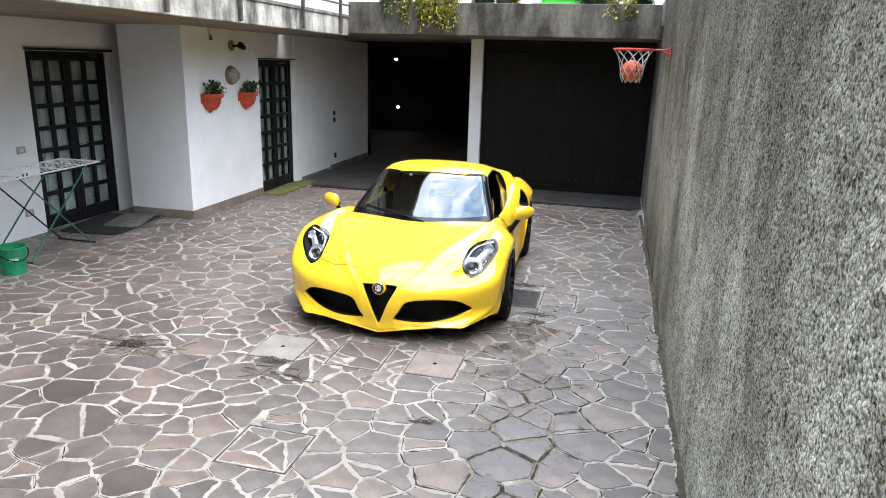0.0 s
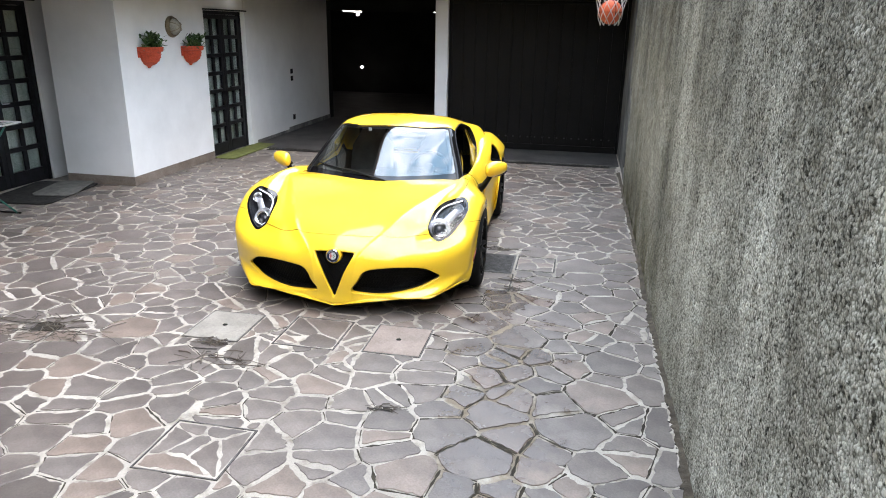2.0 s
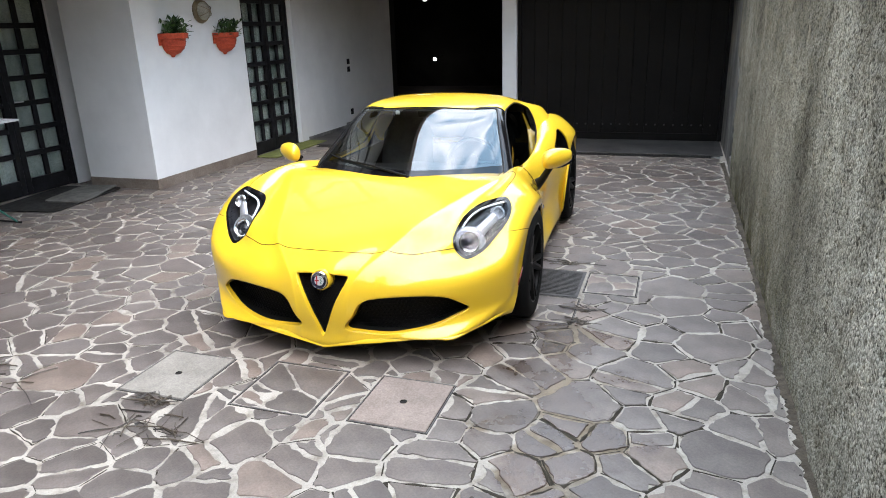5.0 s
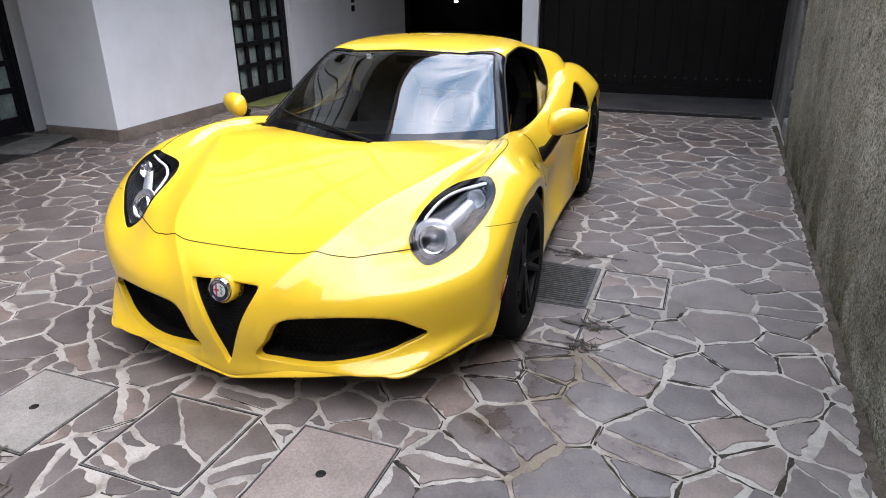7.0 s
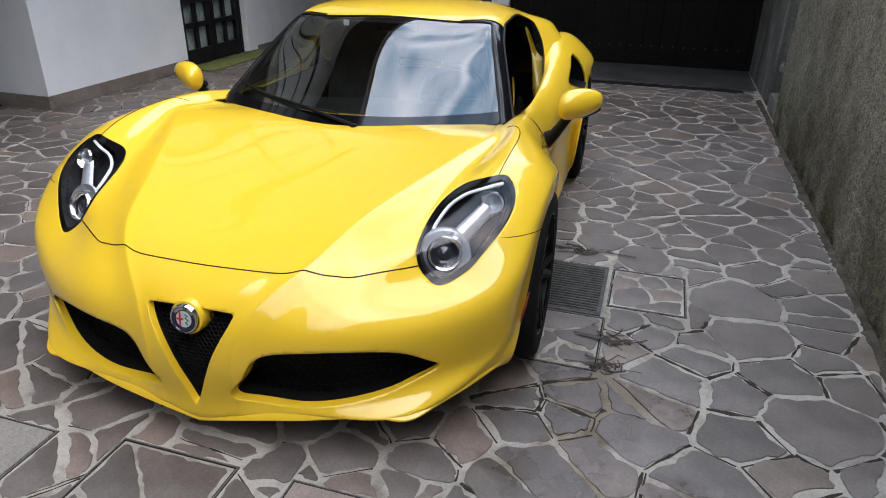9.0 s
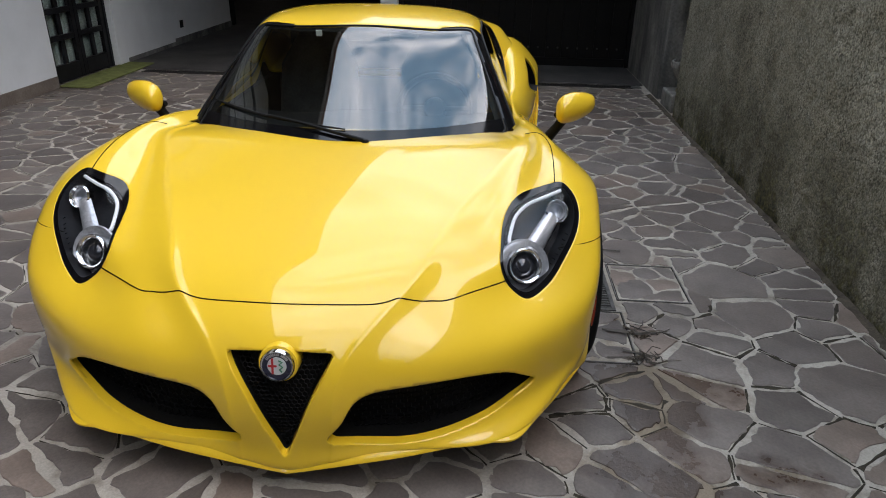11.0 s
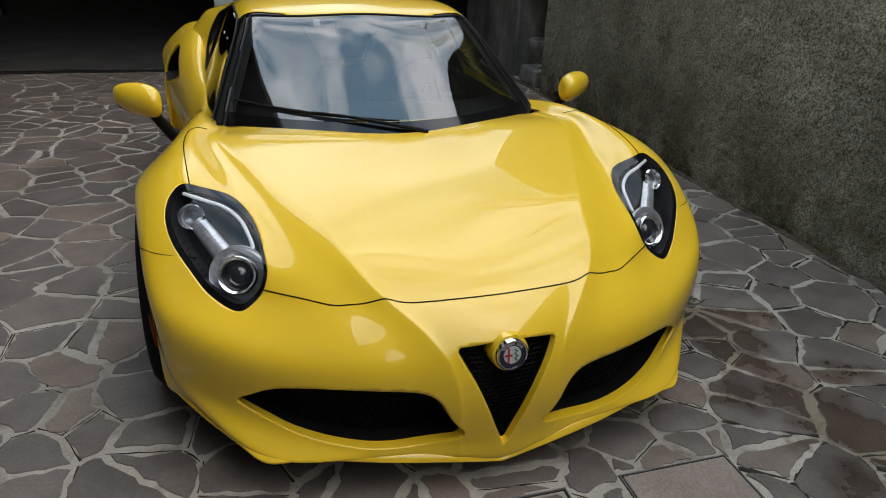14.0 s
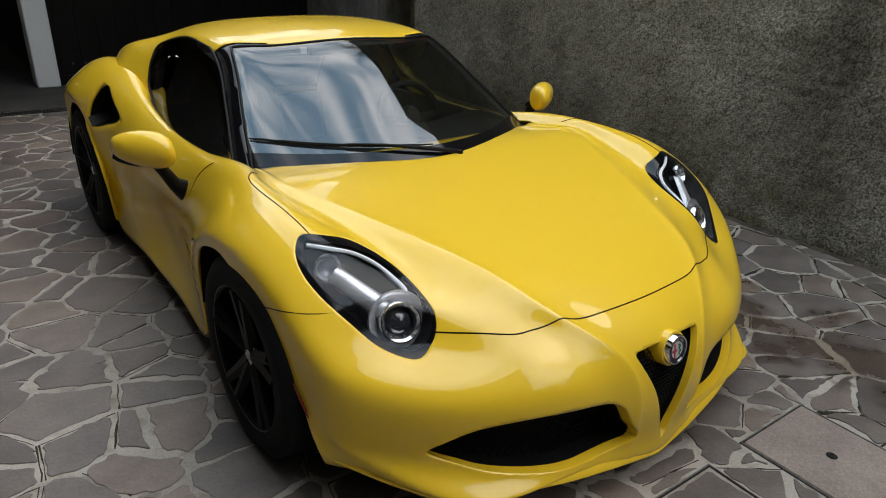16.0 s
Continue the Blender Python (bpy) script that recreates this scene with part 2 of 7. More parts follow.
def plaster_material():
    """White house plaster, greyed and damp towards the foot in patches."""
    m = material("white_plaster", (0.8, 0.8, 0.79), 0.9, 0, 0, 0.2)
    nt = m.node_tree
    big = noise_node(nt, 1.4, 6, 0.6)
    fine = noise_node(nt, 120, 4, 0.6)
    c = ramp_node(nt, big.outputs["Fac"], ((0.28, (0.64, 0.64, 0.63)), (0.6, (0.74, 0.74, 0.73)))).outputs[0]
    to_base(nt, c)
    bump(nt, fine.outputs["Fac"], 0.25, 0.003)
    return m


def stained_concrete_material(name="stained_concrete", light=(0.42, 0.40, 0.36), dark=(0.07, 0.068, 0.062)):
    """Old fair-faced concrete with dark algal runs."""
    m = material(name, light, 0.92, 0, 0, 0.15)
    nt = m.node_tree
    runs = noise_node(nt, 3.0, 7, 0.65, (1, 1, 0.35))
    fine = noise_node(nt, 45, 5, 0.6)
    c = ramp_node(nt, runs.outputs["Fac"], ((0.38, dark), (0.52, tuple(0.6 * v for v in light)), (0.66, light))).outputs[0]
    c = blend(nt, 1.0, c, ramp_node(nt, fine.outputs["Fac"], ((0.3, (0.7, 0.7, 0.7)), (0.7, (1.1, 1.1, 1.1)))).outputs[0], "MULTIPLY")
    to_base(nt, c)
    bump(nt, fine.outputs["Fac"], 0.5, 0.006)
    return m


def clear_glass(name, tint=(1, 1, 1), rough=0.0, facing=0.08):
    """Thin glass that lets light straight through and mirrors more at a slant; facing is its mirroring head-on."""
    m = bpy.data.materials.new(name)
    m.use_nodes = True
    nt = m.node_tree
    nt.nodes.clear()
    out = nt.nodes.new("ShaderNodeOutputMaterial")
    tr = nt.nodes.new("ShaderNodeBsdfTransparent")
    tr.inputs["Color"].default_value = (*tint, 1)
    gl = nt.nodes.new("ShaderNodeBsdfGlossy")
    gl.inputs["Roughness"].default_value = rough
    lw = nt.nodes.new("ShaderNodeLayerWeight")
    lw.inputs["Blend"].default_value = 0.5
    pw = nt.nodes.new("ShaderNodeMath")
    pw.operation = "POWER"
    pw.inputs[1].default_value = 5.0
    ma = nt.nodes.new("ShaderNodeMath")
    ma.operation = "MULTIPLY_ADD"
    ma.inputs[1].default_value, ma.inputs[2].default_value = 1.0 - facing, facing
    mx = nt.nodes.new("ShaderNodeMixShader")
    nt.links.new(lw.outputs["Facing"], pw.inputs[0])
    nt.links.new(pw.outputs[0], ma.inputs[0])
    nt.links.new(ma.outputs[0], mx.inputs[0])
    nt.links.new(tr.outputs[0], mx.inputs[1])
    nt.links.new(gl.outputs[0], mx.inputs[2])
    nt.links.new(mx.outputs[0], out.inputs["Surface"])
    return m


def paint_material():
    m = material("yellow_car_paint", (0.85, 0.54, 0.022), 0.34, 0.0, 1.0)
    nt = m.node_tree
    flake = noise_node(nt, 900, 2)
    c = ramp_node(nt, flake.outputs["Fac"], ((0.3, (0.81, 0.512, 0.022)), (0.7, (0.86, 0.552, 0.032)))).outputs[0]
    to_base(nt, c)
    nt.nodes["Principled BSDF"].inputs["Coat IOR"].default_value = 1.5
    nt.nodes["Principled BSDF"].inputs["Coat Roughness"].default_value = 0.02
    nt.nodes["Principled BSDF"].inputs["Specular IOR Level"].default_value = 0.2
    return m


PAINT = paint_material()
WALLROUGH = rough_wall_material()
STONE = stone_material()
MORTAR = mortar_material()
PLASTER = plaster_material()
CONCRETE = stained_concrete_material("stained_concrete", (0.175, 0.163, 0.138), (0.040, 0.037, 0.031))
CONCRETE_SMOOTH = stained_concrete_material("smooth_concrete", (0.30, 0.29, 0.27), (0.10, 0.10, 0.095))
SKIRT = worn("brown_skirting", (0.16, 0.125, 0.10), (0.24, 0.20, 0.165), 5, 0.7)
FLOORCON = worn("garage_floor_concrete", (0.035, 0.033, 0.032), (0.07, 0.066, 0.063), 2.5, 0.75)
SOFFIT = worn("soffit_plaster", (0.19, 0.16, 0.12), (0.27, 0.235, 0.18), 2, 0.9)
CREAM = worn("cream_plaster", (0.62, 0.57, 0.46), (0.72, 0.67, 0.56), 2, 0.9)
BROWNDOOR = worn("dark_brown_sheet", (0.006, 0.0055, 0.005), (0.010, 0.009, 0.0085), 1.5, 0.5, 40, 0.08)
# near-black plaster: the gloom of the unlit garage and rooms is in the colour
SHADEWALL = worn("shade_dark_plaster", (0.012, 0.012, 0.011), (0.022, 0.022, 0.021), 2, 0.9)
BLACKFRAME = worn("black_lacquer", (0.010, 0.010, 0.011), (0.018, 0.018, 0.02), 8, 0.35, 50, 0.1)
BLACK = worn("black_plastic", (0.007, 0.007, 0.007), (0.012, 0.012, 0.012), 12, 0.45, 120, 0.1)
GLOSSBLACK = material("gloss_black", (0.004, 0.004, 0.005), 0.08, 0, 0.0, 0.3)
RUBBER = worn("tyre_rubber", (0.007, 0.007, 0.007), (0.012, 0.012, 0.012), 9, 0.75, 90, 0.2)
CHROME = material("chrome", (0.75, 0.76, 0.78), 0.09, 1.0)
SATIN = material("satin_silver", (0.45, 0.46, 0.48), 0.25, 1.0)
GLASS = clear_glass("window_glass", (0.66, 0.71, 0.70), 0.0, 0.15)
CLEAR = clear_glass("lamp_cover", (0.97, 0.97, 0.98), 0.0, 0.03)
DARKGLASS = clear_glass("tinted_glass", (0.07, 0.08, 0.08))

# ---- building helpers ----
def link(name, bm, mat, parent=None, smooth=False, angle=40):
    """Links a bmesh as one mesh object, under parent if given."""
    me = bpy.data.meshes.new(name)
    bm.normal_update()
    bm.to_mesh(me)
    bm.free()
    for m in (mat if isinstance(mat, (list, tuple)) else [mat]):
        me.materials.append(m)
    if smooth:
        for p in me.polygons:
            p.use_smooth = True
        me.set_sharp_from_angle(angle=radians(angle))
    ob = new(name, me)
    if parent:
        ob.parent = parent
    return ob


def part(name, bm, mat, parent, label="", smooth=False, angle=40):
    ob = link(name, bm, mat, parent, smooth, angle)
    return tagged(ob, label)


def thing(name, at, label, category, group="", rz=0):
    ob = new(name)
    ob.matrix_basis = pose(*at, 0, 0, rz)
    return tagged(ob, label, category, group)


def add_box(bm, lo, hi, bevel=0.0, segments=1, m=None):
    """A box between two corners, its edges bevelled."""
    vs = bmesh.ops.create_cube(bm, size=1)["verts"]
    c = [(a + b) / 2 for a, b in zip(lo, hi)]
    d = [b - a for a, b in zip(lo, hi)]
    for v in vs:
        v.co = Vector([c[i] + v.co[i] * d[i] for i in range(3)])
    if bevel:
        es = list({e for v in vs for e in v.link_edges})
        r = bmesh.ops.bevel(bm, geom=es, offset=bevel, segments=segments, affect="EDGES", profile=0.5)
        vs = list({v for v in r["verts"]} | {v for v in vs if v.is_valid})
    if m is not None:
        bmesh.ops.transform(bm, matrix=m, verts=[v for v in vs if v.is_valid])
    return vs


def box(lo, hi, bevel=0.0, segments=1):
    bm = bmesh.new()
    add_box(bm, lo, hi, bevel, segments)
    return bm


def add_tube(bm, pts, radius, sides=8, closed=False):
    """A tube along points."""
    pts = [Vector(p) for p in pts]
    rings = []
    n = len(pts)
    ref = Vector((0, 0, 1))
    for i, p in enumerate(pts):
        a = pts[(i - 1) % n] if (closed or i > 0) else p
        b = pts[(i + 1) % n] if (closed or i < n - 1) else p
        d = (b - a).normalized()
        up = ref if abs(d.dot(ref)) < 0.95 else Vector((1, 0, 0))
        x = d.cross(up).normalized()
        y = x.cross(d)
        r = radius[i] if isinstance(radius, (list, tuple)) else radius
        rings.append([bm.verts.new(p + r * (math.cos(2 * math.pi * k / sides) * x + math.sin(2 * math.pi * k / sides) * y)) for k in range(sides)])
    for i in range(n if closed else n - 1):
        A, B = rings[i], rings[(i + 1) % n]
        for k in range(sides):
            bm.faces.new((A[k], A[(k + 1) % sides], B[(k + 1) % sides], B[k]))
    if not closed:
        bm.faces.new(rings[0][::-1])
        bm.faces.new(rings[-1])


def tube(pts, radius, sides=8, closed=False):
    bm = bmesh.new()
    add_tube(bm, pts, radius, sides, closed)
    return bm


def lathe(profile, sides=32, m=None, sweep=2 * math.pi):
    """Turns (radius, height) points round the z axis."""
    bm = bmesh.new()
    full = abs(sweep - 2 * math.pi) < 1e-6
    count = sides if full else sides + 1
    rings = [[bm.verts.new((r * math.cos(sweep * k / sides), r * math.sin(sweep * k / sides), z)) for k in range(count)] for r, z in profile]
    for A, B in zip(rings, rings[1:]):
        for k in range(sides):
            j = (k + 1) % count
            bm.faces.new((A[k], A[j], B[j], B[k]))
    bmesh.ops.remove_doubles(bm, verts=bm.verts, dist=1e-5)
    if m is not None:
        bmesh.ops.transform(bm, matrix=m, verts=bm.verts)
    bmesh.ops.recalc_face_normals(bm, faces=bm.faces)
    return bm


def spline(pts, n, closed=False):
    """n points on a Catmull-Rom curve through pts."""
    P = np.array(pts, float)
    k = len(P)
    out = []
    spans = k if closed else k - 1
    for t in np.linspace(0, spans, n, endpoint=not closed):
        i = min(int(t), spans - 1)
        f = t - i
        idx = [(i - 1) % k, i % k, (i + 1) % k, (i + 2) % k] if closed else [max(i - 1, 0), i, min(i + 1, k - 1), min(i + 2, k - 1)]
        a, b, c, d = P[idx]
        out.append(0.5 * (2 * b + (c - a) * f + (2 * a - 5 * b + 4 * c - d) * f ** 2 + (3 * b - a - 3 * c + d) * f ** 3))
    return np.array(out)


def structure(name, bm, mat, label, category, smooth=False):
    ob = link(name, bm, mat, None, smooth)
    return tagged(ob, label, category, kind="structure")


def joined(boxes, bevel=0.0):
    bm = bmesh.new()
    for lo, hi in boxes:
        add_box(bm, lo, hi, bevel)
    return bm


# ---- plan (metres) ----
WALL_X = 0.72            # face of the retaining wall
HOUSE_X = -5.35          # side face of the house
ALCOVE_X = -6.60         # wall with the first door
BLOCK_Y = 8.43           # front face of the house block
GARAGE_Y = 12.5
DEEP_Y = 15.4

# ---- ground ----
ground = structure("ground", box((-40, -40, -0.30), (40, 60, -0.003)), MORTAR, "pale grey mortar bed under the crazy paving", "ground")
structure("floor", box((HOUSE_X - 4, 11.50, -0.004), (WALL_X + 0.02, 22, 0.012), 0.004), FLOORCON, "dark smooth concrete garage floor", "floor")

# ---- retaining wall ----
NICHE = (10.05, 10.85)
wall_rs = np.random.RandomState(5)

def grid_noise(n, m, step, soft=True):
    """Smooth random heights on an n x m grid whose hills are about step points wide."""
    a, b = int(n / step) + 3, int(m / step) + 3
    g = wall_rs.rand(a, b)
    x, y = np.arange(n) / step, np.arange(m) / step
    i, j = x.astype(int), y.astype(int)
    fx, fy = (x - i)[:, None], (y - j)[None, :]
    if soft:
        fx, fy = fx * fx * (3 - 2 * fx), fy * fy * (3 - 2 * fy)
    at = lambda di, dj: g[np.ix_(i + di, j + dj)]
    return (at(0, 0) * (1 - fx) + at(1, 0) * fx) * (1 - fy) + (at(0, 1) * (1 - fx) + at(1, 1) * fx) * fy


def coarse_wall():
    """The retaining wall: a solid core whose face is a crust of grains and pits."""
    pitch, y0, y1, z0, z1 = 0.0115, 0.6, NICHE[0], -0.02, 3.4
    n, m = int((y1 - y0) / pitch), int((z1 - z0) / pitch)
    grain = grid_noise(n, m, 1.45, False)
    lump = grid_noise(n, m, 3.4)
    swell = grid_noise(n, m, 11.0) + 1.5 * grid_noise(n, m, 60.0)
    h = 0.006 * (grain - 0.5) + 0.007 * np.clip(lump - 0.45, -0.3, 0.4) + 0.006 * (swell - 1.25)
    Y, Z = np.meshgrid(np.linspace(y0, y1, n), np.linspace(z0, z1, m), indexing="ij")
    Y, Z = Y + wall_rs.uniform(-0.003, 0.003, Y.shape), Z + wall_rs.uniform(-0.003, 0.003, Z.shape)
    verts = np.stack([WALL_X - h, Y, Z], 2).reshape(-1, 3)
    I = np.arange(n * m).reshape(n, m)
    quads = np.stack([I[:-1, :-1].ravel(), I[:-1, 1:].ravel(), I[1:, 1:].ravel(), I[1:, :-1].ravel()], 1)
    core = joined((
        ((WALL_X + 0.012, -8.0, -0.02), (WALL_X + 0.55, 7.9, 3.56)),
        ((WALL_X + 0.012, 7.9, -0.02), (WALL_X + 0.55, NICHE[0] - 0.004, 4.2)),
        ((WALL_X, -8.0, -0.02), (WALL_X + 0.012, 0.598, 3.56)),
        ((WALL_X, 0.60, 3.398), (WALL_X + 0.012, 7.9, 3.56)),
        ((WALL_X, 7.9, 3.398), (WALL_X + 0.012, NICHE[0] - 0.004, 4.2)),
        ((WALL_X + 0.004, NICHE[0] - 0.0039, -0.02), (WALL_X + 0.55, NICHE[0], 4.2)),
        ((WALL_X + 0.47, NICHE[0], -0.02), (WALL_X + 0.55, NICHE[1], 1.25)),
        ((WALL_X + 0.02, NICHE[0], 1.25), (WALL_X + 0.55, NICHE[1], 4.2))))
    core.verts.index_update()
    k = len(verts)
    faces = quads.tolist() + [[k + v.index for v in f.verts] for f in core.faces]
    me = bpy.data.meshes.new("wall_east")
    me.from_pydata(verts.tolist() + [tuple(v.co) for v in core.verts], [], faces)
    core.free()
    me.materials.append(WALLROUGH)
    me.polygons.foreach_set("use_smooth", np.concatenate([np.ones(len(quads), bool), np.zeros(len(faces) - len(quads), bool)]))
    ob = new("wall_east", me)
    return tagged(ob, "tall grey retaining wall of coarse sprayed concrete", "wall", kind="structure")


coarse_wall()
structure("wall_pier", box((WALL_X + 0.04, NICHE[1], -0.02), (WALL_X + 0.55, GARAGE_Y + 0.2, 3.2), 0.012), CONCRETE_SMOOTH, "smooth weathered concrete end of the wall", "wall")

# ---- house ----
def wall_with_opening(x0, x1, y0, y1, zt, oy0, oy1, oz):
    """Boxes of a wall along y between x0 and x1 with one opening."""
    return (((x0, y0, 0), (x1, oy0, zt)), ((x0, oy1, 0), (x1, y1, zt)), ((x0, oy0, oz), (x1, oy1, zt)))

DOOR_A = (7.19, 8.53, 2.19)
RETURN_Y = 8.80          # back of the recess beside the first door
RETURN_X = -6.31
DOOR_B = (10.40, 11.62, 2.15)
CEIL = 2.56
structure("wall_west", joined(wall_with_opening(ALCOVE_X - 0.30, ALCOVE_X, -8, RETURN_Y, CEIL, *DOOR_A)), PLASTER, "white plastered house wall with a glazed door", "wall")
structure("wall_house_front", joined((((RETURN_X, BLOCK_Y, 0), (HOUSE_X - 0.30, BLOCK_Y + 0.30, CEIL)), ((ALCOVE_X - 0.30, RETURN_Y, 0), (RETURN_X + 0.30, RETURN_Y + 0.2, CEIL)), ((RETURN_X, BLOCK_Y + 0.30, 0), (RETURN_X + 0.2, RETURN_Y, CEIL)))), PLASTER, "white plastered front of the house block", "wall")
structure("wall_house_side", joined(wall_with_opening(HOUSE_X - 0.30, HOUSE_X, BLOCK_Y, DEEP_Y, CEIL, *DOOR_B)), PLASTER, "white plastered side of the house with a glazed door", "wall")
structure("baseboard_front", box((-6.30, BLOCK_Y - 0.018, 0), (HOUSE_X + 0.018, BLOCK_Y - 0.001, 0.115), 0.003), SKIRT, "brown stone skirting along the house front", "skirting")
structure("baseboard_side", box((HOUSE_X + 0.001, BLOCK_Y, 0), (HOUSE_X + 0.018, DOOR_B[0] - 0.02, 0.115), 0.003), SKIRT, "brown stone skirting along the house side", "skirting")
structure("baseboard_far", box((HOUSE_X + 0.001, 13.2, 0), (HOUSE_X + 0.016, DEEP_Y, 0.10), 0.003), CONCRETE_SMOOTH, "grey cement skirting near the garage", "skirting")
structure("baseboard_near", box((HOUSE_X + 0.001, 11.86, 0), (HOUSE_X + 0.016, 13.2, 0.06), 0.003), CONCRETE_SMOOTH, "low grey cement skirting beside the door", "skirting")

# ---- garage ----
structure("wall_garage_back", box((-9.4, 21.6, 0), (WALL_X + 0.5, 21.9, 3.0)), SHADEWALL, "dark back wall of the garage", "wall")
structure("wall_garage_right", box((WALL_X + 0.04, GARAGE_Y + 0.21, 0), (WALL_X + 0.55, 21.6, 2.598)), SHADEWALL, "dark outer wall of the garage", "wall")
structure("wall_garage_left", box((-9.4, DEEP_Y, 0), (-9.1, 21.6, 3.0)), SHADEWALL, "dark side wall of the garage", "wall")
structure("wall_garage_cross", box((-9.4, DEEP_Y, 0), (HOUSE_X - 0.002, DEEP_Y + 0.25, 3.0)), SHADEWALL, "dark inner wall of the garage", "wall")
structure("wall_garage_divide", box((-2.30, GARAGE_Y + 0.35, 0.012), (-2.12, 21.6, 3.0)), SHADEWALL, "dark dividing wall inside the garage", "wall")
structure("garage_lintel", box((HOUSE_X, DEEP_Y, 2.268), (-2.30, DEEP_Y + 0.08, 3.0)), SHADEWALL, "dark lintel over the garage opening", "lintel")
structure("ceiling", box((-9.4, 11.245, 2.60), (WALL_X + 0.54, 22, 2.80)), SOFFIT, "plain concrete ceiling over the garage entrance", "ceiling")
structure("pillar", box((-2.36, GARAGE_Y - 0.02, 0.012), (-2.14, GARAGE_Y + 0.34, 2.60), 0.012), PLASTER, "white painted square pillar at the garage", "pillar")

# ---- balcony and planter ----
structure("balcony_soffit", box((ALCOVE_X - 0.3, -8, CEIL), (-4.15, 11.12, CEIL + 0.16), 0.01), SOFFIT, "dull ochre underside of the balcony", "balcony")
structure("balcony_fascia", joined((((-4.17, -8, CEIL + 0.004), (-4.10, 11.10, CEIL + 0.27)),), 0.006), stained_concrete_material("limewashed_fascia", (0.62, 0.58, 0.50), (0.10, 0.095, 0.085)), "stained pale concrete edge of the balcony", "balcony")
structure("balcony_kerb", box((-4.19, -8, CEIL + 0.27), (-4.08, 11.10, CEIL + 0.315), 0.006), CONCRETE_SMOOTH, "grey stone coping on the balcony edge", "balcony")
structure("planter_beam", joined((
    ((-4.10, 11.10, 2.60), (WALL_X - 0.004, 11.24, 3.08)),
    ((-4.10, 11.24, 2.80), (WALL_X - 0.004, 11.80, 2.86)),
    ((-4.10, 11.80, 2.80), (WALL_X - 0.004, 11.92, 3.08)),
    ((-4.10, 11.24, 2.86), (-3.98, 11.80, 3.08)),
), 0.008), CONCRETE, "long stained concrete planter above the garage", "planter")
structure("wall_upper", box((-7.2, -8, 3.22), (-5.41, 22, 6.495)), worn("cream_render", (0.66, 0.64, 0.58), (0.76, 0.74, 0.68), 2, 0.9), "pale cream upper storey of the house", "wall")
structure("wall_parapet", box((-7.2, -8, CEIL + 0.17), (-5.40, 22, 3.215)), CREAM, "cream plastered base of the upper storey", "wall")
# unseen wall, added to close the yard and hold sky light off the bumper
structure("wall_south_unseen", box((ALCOVE_X - 0.3, -5.7, -0.02), (WALL_X + 0.55, -5.4, 6.2)), CONCRETE, "plain grey wall added out of view to close the yard and dim the car's front", "wall")
structure("roof_garage", box((-5.39, 11.93, 2.81), (WALL_X + 0.5, 22, 2.93)), CONCRETE_SMOOTH, "flat concrete roof terrace over the garage", "roof")
structure("roof_eaves", joined((((-7.6, -8, 6.5), (-3.62, 22, 6.65)), ((-3.66, 1.8, 6.40), (-3.58, 22, 6.70)), ((-3.62, -8, 6.5), (-2.05, 1.8, 6.65)), ((-2.09, -8, 6.40), (-2.01, 1.85, 6.70))), 0.01), worn("dark_eaves_boards", (0.07, 0.055, 0.04), (0.12, 0.095, 0.07), 6, 0.8), "wide dark boarded eaves of the house", "roof")
structure("roof_tiles", box((-7.6, -8, 6.71), (-3.56, 22, 6.85), 0.01), worn("clay_tiles", (0.20, 0.09, 0.06), (0.30, 0.14, 0.09), 6, 0.9), "clay tiled roof edge of the house", "roof")

# ---- sports car ----
def natural(x, y, xs):
    """A natural cubic spline through (x, y), y of any width, at xs."""
    x, y = np.asarray(x, float), np.asarray(y, float)
    n = len(x)
    h = np.diff(x)
    A = np.zeros((n, n))
    R = np.zeros_like(y)
    A[0, 0] = A[-1, -1] = 1
    for i in range(1, n - 1):
        A[i, i - 1], A[i, i], A[i, i + 1] = h[i - 1], 2 * (h[i - 1] + h[i]), h[i]
        R[i] = 3 * ((y[i + 1] - y[i]) / h[i] - (y[i] - y[i - 1]) / h[i - 1])
    c = np.linalg.solve(A, R)
    i = np.clip(np.searchsorted(x, xs, side="right") - 1, 0, n - 2)
    d = (xs - x[i])[:, None]
    hi = h[i][:, None]
    b = (y[i + 1] - y[i]) / hi - hi * (2 * c[i] + c[i + 1]) / 3
    return y[i] + b * d + c[i] * d ** 2 + (c[i + 1] - c[i]) / (3 * hi) * d ** 3


